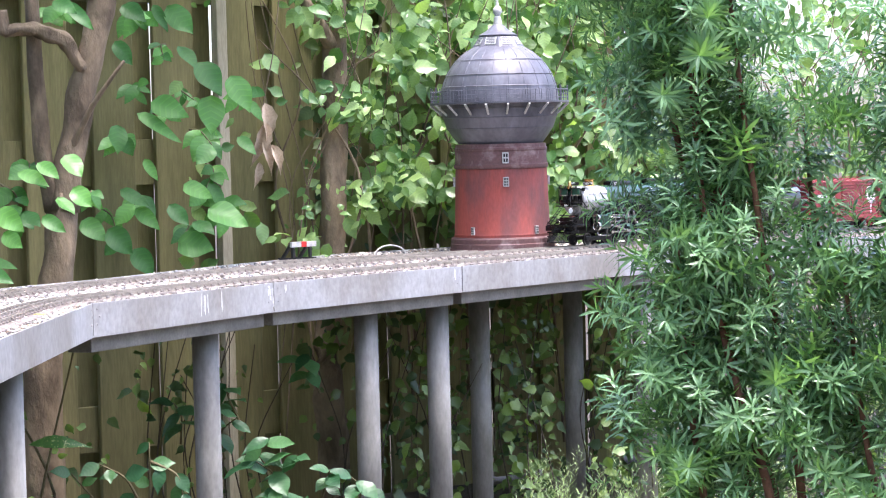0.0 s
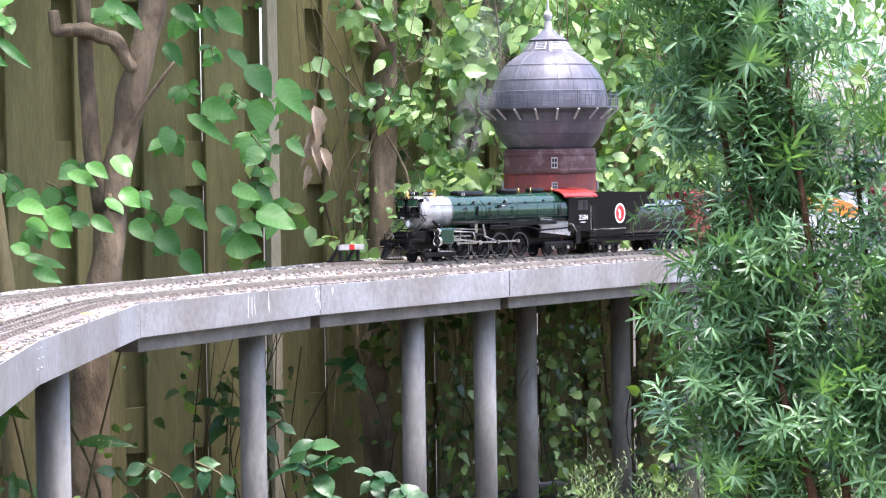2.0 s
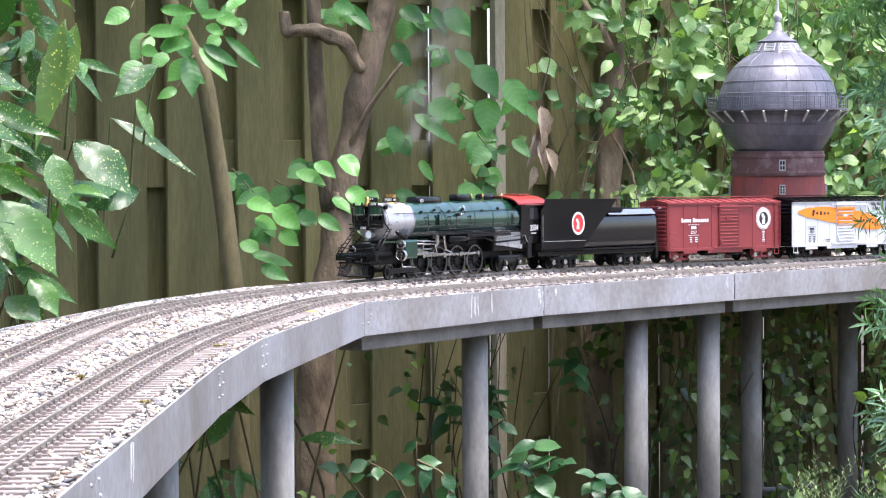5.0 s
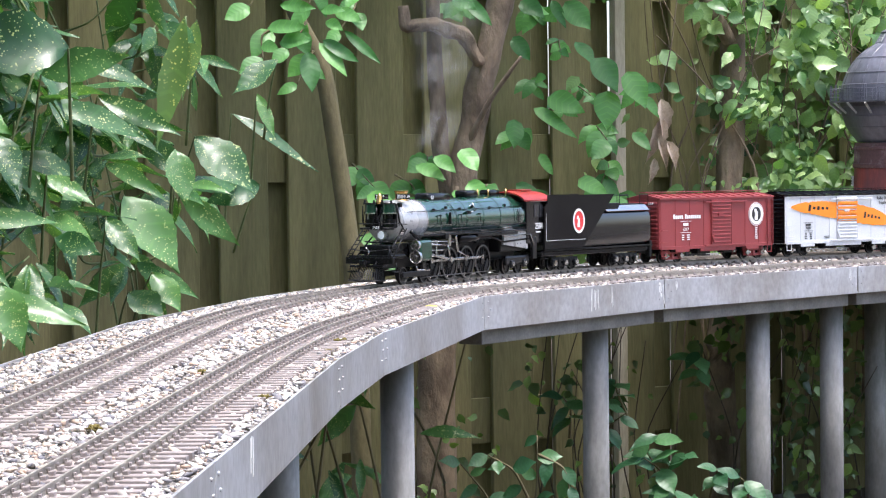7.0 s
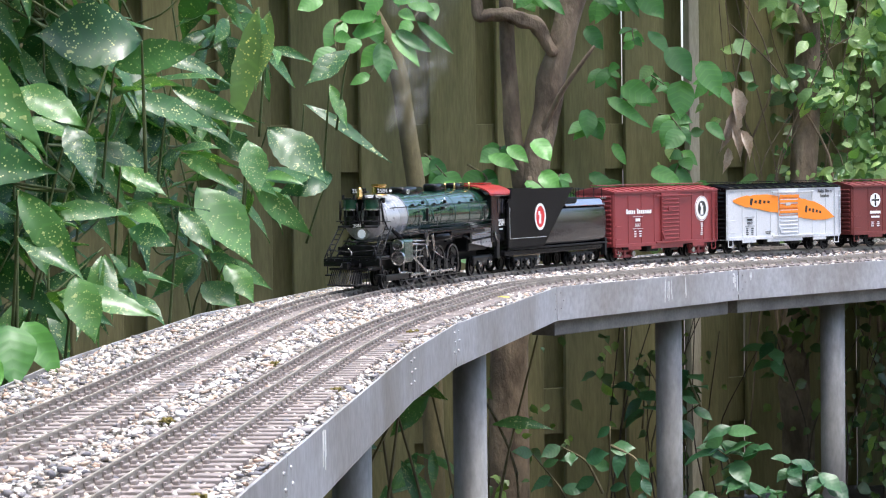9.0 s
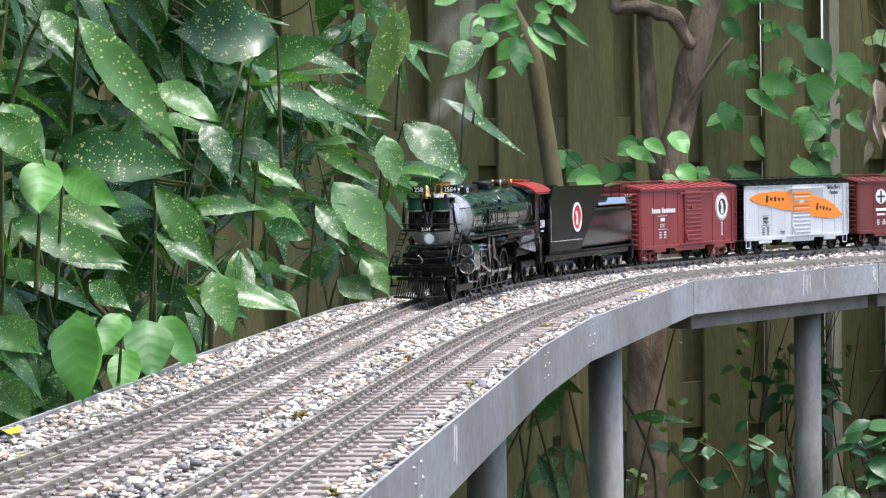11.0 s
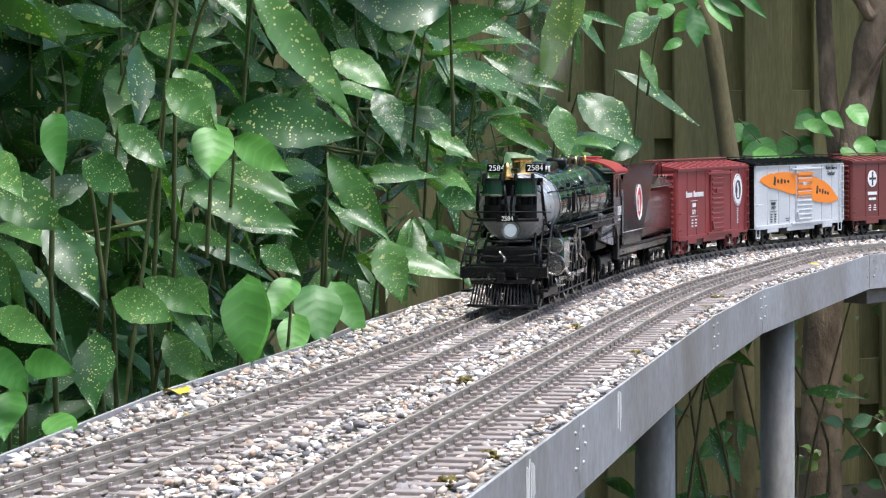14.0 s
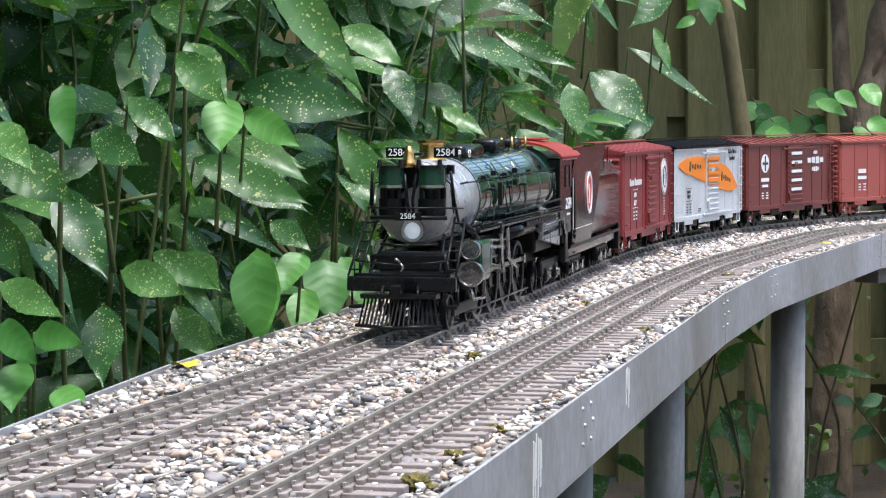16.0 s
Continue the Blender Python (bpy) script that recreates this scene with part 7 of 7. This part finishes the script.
yew("tall yew shrub with whorled dark green needles and reddish boughs",
    [[(0.55, 3.22, -0.05), (0.479, 3.218, 0.53), (0.421, 3.249, 0.73), (0.393, 3.264, 0.91), (0.375, 3.27, 1.15), (0.36, 3.27, 1.42)],
     [(0.57, 3.24, -0.05), (0.516, 3.224, 0.62), (0.482, 3.249, 0.85), (0.45, 3.25, 1.10), (0.42, 3.25, 1.42)],
     [(0.52, 3.24, -0.05), (0.38, 3.24, 0.50), (0.355, 3.26, 0.75), (0.35, 3.27, 0.92)],
     [(0.50, 3.30, 0.5), (0.40, 3.30, 0.85), (0.34, 3.30, 1.15), (0.32, 3.3, 1.40)]], 0.036, 330, 71)
yew("tall yew shrub with whorled dark green needles beside the first",
    [[(0.56, 3.30, -0.05), (0.44, 3.30, 0.6), (0.41, 3.3, 0.9), (0.40, 3.3, 1.4)], [(0.52, 3.24, -0.05), (0.38, 3.28, 0.50), (0.37, 3.28, 0.78)], [(0.44, 3.3, 0.9), (0.38, 3.3, 1.15), (0.36, 3.3, 1.42)]], 0.036, 280, 73)
yew("open yew shrub with whorled green needles on slender boughs",
    [[(0.72, 3.20, -0.05), (0.69, 3.20, 0.6), (0.67, 3.20, 0.95)], [(0.78, 3.22, -0.05), (0.62, 3.20, 0.55), (0.59, 3.22, 0.86)],
     [(0.74, 3.2, 0.9), (0.67, 3.2, 1.18)], [(0.90, 3.2, -0.05), (0.80, 3.2, 0.8), (0.78, 3.2, 1.4)], [(0.62, 3.28, 0.60), (0.565, 3.28, 0.85), (0.545, 3.28, 1.08)]], 0.038, 380, 72)


def heather():
    """Low grey-green needle tufts."""
    rng = random.Random(81)
    g = [leaf_geometry(0.022, 0.0017, 0, 0.1, 0.2, 0, 2, 0.5, k) for k in range(2)]
    mats = []
    for i in range(130):
        x = rng.uniform(0.14, 0.78)
        y = 4.25 + rng.uniform(-0.15, 0.35)
        top = Vector((x, y, rng.uniform(0.34, 0.46) + 0.08 * min(1, max(0, x - 0.05))))
        lean = Vector((rng.uniform(-0.5, 0.5), rng.uniform(-0.5, 0.2), 1)).normalized()
        for k in range(42):
            u = k / 42
            p = top - lean * (0.16 * (1 - u))
            a = k * 2.4
            d = Vector((math.cos(a), math.sin(a), 0.9))
            mats.append(aim(p, d, Vector((0, 0, 1)), 1.1 - 0.4 * u))
    tagged(scatter("heather", g, mats, LEAF_GREY), "low grey-green needle-leaved tufts near the soil", "heather", "", "stuff")


heather()


# ---- small things ----
DRY = worn("dry_leaf", (0.50, 0.37, 0.26), (0.70, 0.58, 0.45), 0.8, 0.0, 40.0, 200.0)
YELLOW_LEAF = worn("yellow_leaf", (0.62, 0.50, 0.03), (0.70, 0.62, 0.10), 0.55, 0.0, 40.0, 200.0)


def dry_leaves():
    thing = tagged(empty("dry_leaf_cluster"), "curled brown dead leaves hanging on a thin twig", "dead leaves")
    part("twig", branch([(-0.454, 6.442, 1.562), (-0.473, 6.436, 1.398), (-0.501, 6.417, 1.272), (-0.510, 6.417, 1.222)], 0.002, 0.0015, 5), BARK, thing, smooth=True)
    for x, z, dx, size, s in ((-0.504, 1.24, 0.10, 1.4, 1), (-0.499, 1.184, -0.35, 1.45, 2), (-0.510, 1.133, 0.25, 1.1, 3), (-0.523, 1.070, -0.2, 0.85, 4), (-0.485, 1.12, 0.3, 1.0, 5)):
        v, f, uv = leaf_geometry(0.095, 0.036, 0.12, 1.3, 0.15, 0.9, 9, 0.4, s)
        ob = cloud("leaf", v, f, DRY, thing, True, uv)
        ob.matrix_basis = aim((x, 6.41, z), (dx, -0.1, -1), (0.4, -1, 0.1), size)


dry_leaves()


def wire_loop():
    bm = bmesh.new()
    pts = [Vector((-0.157 + 0.046 * math.cos(math.pi * i / 14), 6.58 + 0.012 * math.cos(math.pi * i / 14), RAIL - 0.014 + 0.030 * math.sin(math.pi * i / 14))) for i in range(15)]
    pipe(bm, pts, 0.0022, 6)
    tagged(part("wire_loop", bm, PALE, None, "", True), "pale looped wire rising from the gravel", "wire")


wire_loop()


def fallen_leaves():
    for x, y, turn, size, s in ((-0.900, 1.759, 40, 0.55, 1), (-0.804, 1.633, 120, 0.32, 2), (-0.782, 1.690, 10, 0.34, 3), (-0.71, 3.9, 60, 0.3, 4)):
        v, f, uv = leaf_geometry(0.09, 0.045, 0.0, 0.22, 0.05, 0.3, 7, 0.45, s)
        ob = cloud("fallen_leaf", v, f, YELLOW_LEAF, None, True, uv)
        ob.matrix_basis = Matrix.Translation((x, y, RAIL - 0.009)) @ pose(0, 0, 0, 3, 6, turn) @ Matrix.Diagonal((size, size, size, 1))
        tagged(ob, "small yellow fallen leaf lying on the gravel", "leaf", "fallen leaves")


fallen_leaves()


def moss_tufts():
    rng = random.Random(91)
    for x, y, r in ((-0.601, 2.248, 0.016), (-0.703, 3.08, 0.018), (-0.471, 1.227, 0.018), (-0.49, 1.346, 0.014), (-0.505, 1.478, 0.014), (-0.766, 2.575, 0.012), (-0.693, 1.961, 0.013), (-0.68, 2.9, 0.012), (-0.80, 2.2, 0.011), (-0.60, 1.5, 0.012)):
        r *= 0.7
        bm = bmesh.new()
        bmesh.ops.create_icosphere(bm, subdivisions=4, radius=1.0)
        for v in bm.verts:
            k = 0.75 + 0.6 * noise.noise(v.co * 2.6 + Vector((x * 50, y * 50, 0))) + 0.5 * noise.noise(v.co * 9)
            v.co = Vector((v.co.x * r * k, v.co.y * r * k * 0.8, v.co.z * r * 0.6 * k))
        ob = part("moss_tuft", bm, MOSS, None, "", True)
        ob.location = (x, y, RAIL - 0.012)
        ob.rotation_euler = (0, 0, rng.uniform(0, 6))
        tagged(ob, "olive brown tuft of moss in the ballast", "moss", "moss tufts")


moss_tufts()


def steam_wisps():
    """Thin curled sheets of steam over the stack, rising behind it."""
    m = material("thin_steam", (0.62, 0.62, 0.62), 1.0)
    vec = coords(m, "UV")
    ball = m.node_tree.nodes.new("ShaderNodeTexGradient")
    ball.gradient_type = "SPHERICAL"
    link(m, vec, ball.inputs["Vector"])
    info = m.node_tree.nodes.new("ShaderNodeObjectInfo")
    n = node(m, "ShaderNodeTexNoise", Scale=2.2, Detail=4.0, Roughness=0.6)
    n.noise_dimensions = "4D"
    link(m, vec, n.inputs["Vector"])
    link(m, info.outputs["Random"], n.inputs["W"])
    fade = mix(m, 1.0, ramp(m, ball.outputs["Fac"], [(0.0, (0, 0, 0)), (0.75, (1, 1, 1))]), ramp(m, n.outputs["Fac"], [(0.40, (0, 0, 0)), (0.75, (0.30, 0.30, 0.30))]), "MULTIPLY")
    link(m, fade, bsdf(m).inputs["Alpha"])
    out = []
    for i in range(4):
        size, tall = 0.050 + 0.018 * i, 0.085 + 0.012 * i
        verts, uvs, faces, k = [], [], [], 12
        for a in range(k + 1):
            for b in range(k + 1):
                u, v = 2 * a / k - 1, 2 * b / k - 1
                verts.append((u * size + 0.012 * math.sin(2 * v + i), 0.02 * u * u + 0.012 * math.sin(3 * v + i), v * tall))
                uvs.append((u, v))
        for a in range(k):
            for b in range(k):
                q = a * (k + 1) + b
                faces.append((q, q + k + 1, q + k + 2, q + 1))
        ob = cloud("steam_wisp", verts, faces, m, None, True, uvs)
        out.append(tagged(ob, "thin pale wisp of steam above the smokestack", "steam", "steam wisps"))
    return out


STEAM = steam_wisps()


# ---- what moves ----
def way_of_train(t):
    """How far along the main line the headlight is, at t seconds."""
    k = 1.085
    times = [0, 0.5, 1, 1.5, 2, 2.5, 3, 3.5, 4, 4.5, 5, 7.5, 8, 10.5, 11, 11.5, 12, 12.5, 13, 13.5, 14, 14.5, 15, 15.5, 16]
    dist = [6.019, 5.816, 5.605, 5.405, 5.200, 5.000, 4.808, 4.630, 4.463, 4.315, 4.184, 3.595, 3.474, 2.868, 2.745, 2.620, 2.498, 2.373, 2.247, 2.121, 1.994, 1.865, 1.732, 1.588, 1.439]
    # a smooth line through the stations
    n = len(times)
    slope = [0.0] * n
    for i in range(n):
        a, b = max(i - 1, 0), min(i + 1, n - 1)
        slope[i] = (dist[b] - dist[a]) / (times[b] - times[a])
    i = min(max(sum(1 for x in times if x <= t) - 1, 0), n - 2)
    h = times[i + 1] - times[i]
    u = (t - times[i]) / h
    return k * ((2 * u ** 3 - 3 * u ** 2 + 1) * dist[i] + (u ** 3 - 2 * u ** 2 + u) * h * slope[i] + (3 * u ** 2 - 2 * u ** 3) * dist[i + 1] + (u ** 3 - u ** 2) * h * slope[i + 1])


def on_line(front, rear, lead):
    """The pose of a vehicle with its trucks at front and rear along the main line; its origin lies lead ahead of the front one."""
    a, b = MAIN.at(front), MAIN.at(rear)
    d = (a - b) / np.hypot(*(a - b))
    p = a + d * lead
    return Matrix.Translation((p[0], p[1], RAIL)) @ Matrix.Rotation(math.atan2(d[1], d[0]), 4, "Z")


def motions():
    steps = [i / 4 for i in range(65)]
    walk(LOCO, [(t, on_line(way_of_train(t) + 0.11, way_of_train(t) + 0.51, 0.10)) for t in steps])
    walk(TENDER, [(t, on_line(way_of_train(t) + 0.918 - 0.13, way_of_train(t) + 0.918 + 0.13, -0.13)) for t in steps])
    for i, car in enumerate(CARS):
        c = 1.187 + 0.2215 + 0.492 * i
        walk(car, [(t, on_line(way_of_train(t) + c - 0.1585, way_of_train(t) + c + 0.1585, -0.1585)) for t in steps])
    for i, wisp in enumerate(STEAM):  # the steam lags behind the stack as it rises
        rows = []
        for t in steps:
            p = MAIN.at(way_of_train(t) + 0.26 + 0.02 * i)
            rows.append((t, pose(p[0] + 0.01 * math.sin(2.1 * t + i), p[1], RAIL + 0.34 + 0.12 * i + 0.015 * math.sin(1.7 * t + 2 * i), 0, 6 * math.sin(1.3 * t + i), 10)))
        walk(wisp, rows)
    ticks = [i / 10 for i in range(161)]
    for w in LOCO_WHEELS:
        base = Matrix.Translation(w.location)
        quarter = math.pi / 2 if w.location.y < 0 else 0.0
        walk(w, [(t, base @ Matrix.Rotation((way_of_train(0) - way_of_train(t)) / WHEEL_R + quarter, 4, "Y")) for t in ticks])
    for ob, y in LOCO_RODS:
        rows = []
        for t in ticks:
            a = (way_of_train(0) - way_of_train(t)) / WHEEL_R + (math.pi / 2 if y < 0 else 0.0)
            px, pz = CRANK * math.cos(a), -CRANK * math.sin(a)
            if ob.name.startswith("coupling_rod"):
                rows.append((t, Matrix.Translation((px, y * 0.0365, WHEEL_R + pz))))
            else:
                hx, hz = DRIVERS[1] + px, WHEEL_R + pz
                zc = 0.062
                reach = math.sqrt(max(0.104 ** 2 - (zc - hz) ** 2, 1e-6))
                rows.append((t, Matrix.Translation((hx + reach, y * 0.0415, zc)) @ Matrix.Rotation(-math.atan2(zc - hz, reach), 4, "Y")))
        walk(ob, rows)


motions()
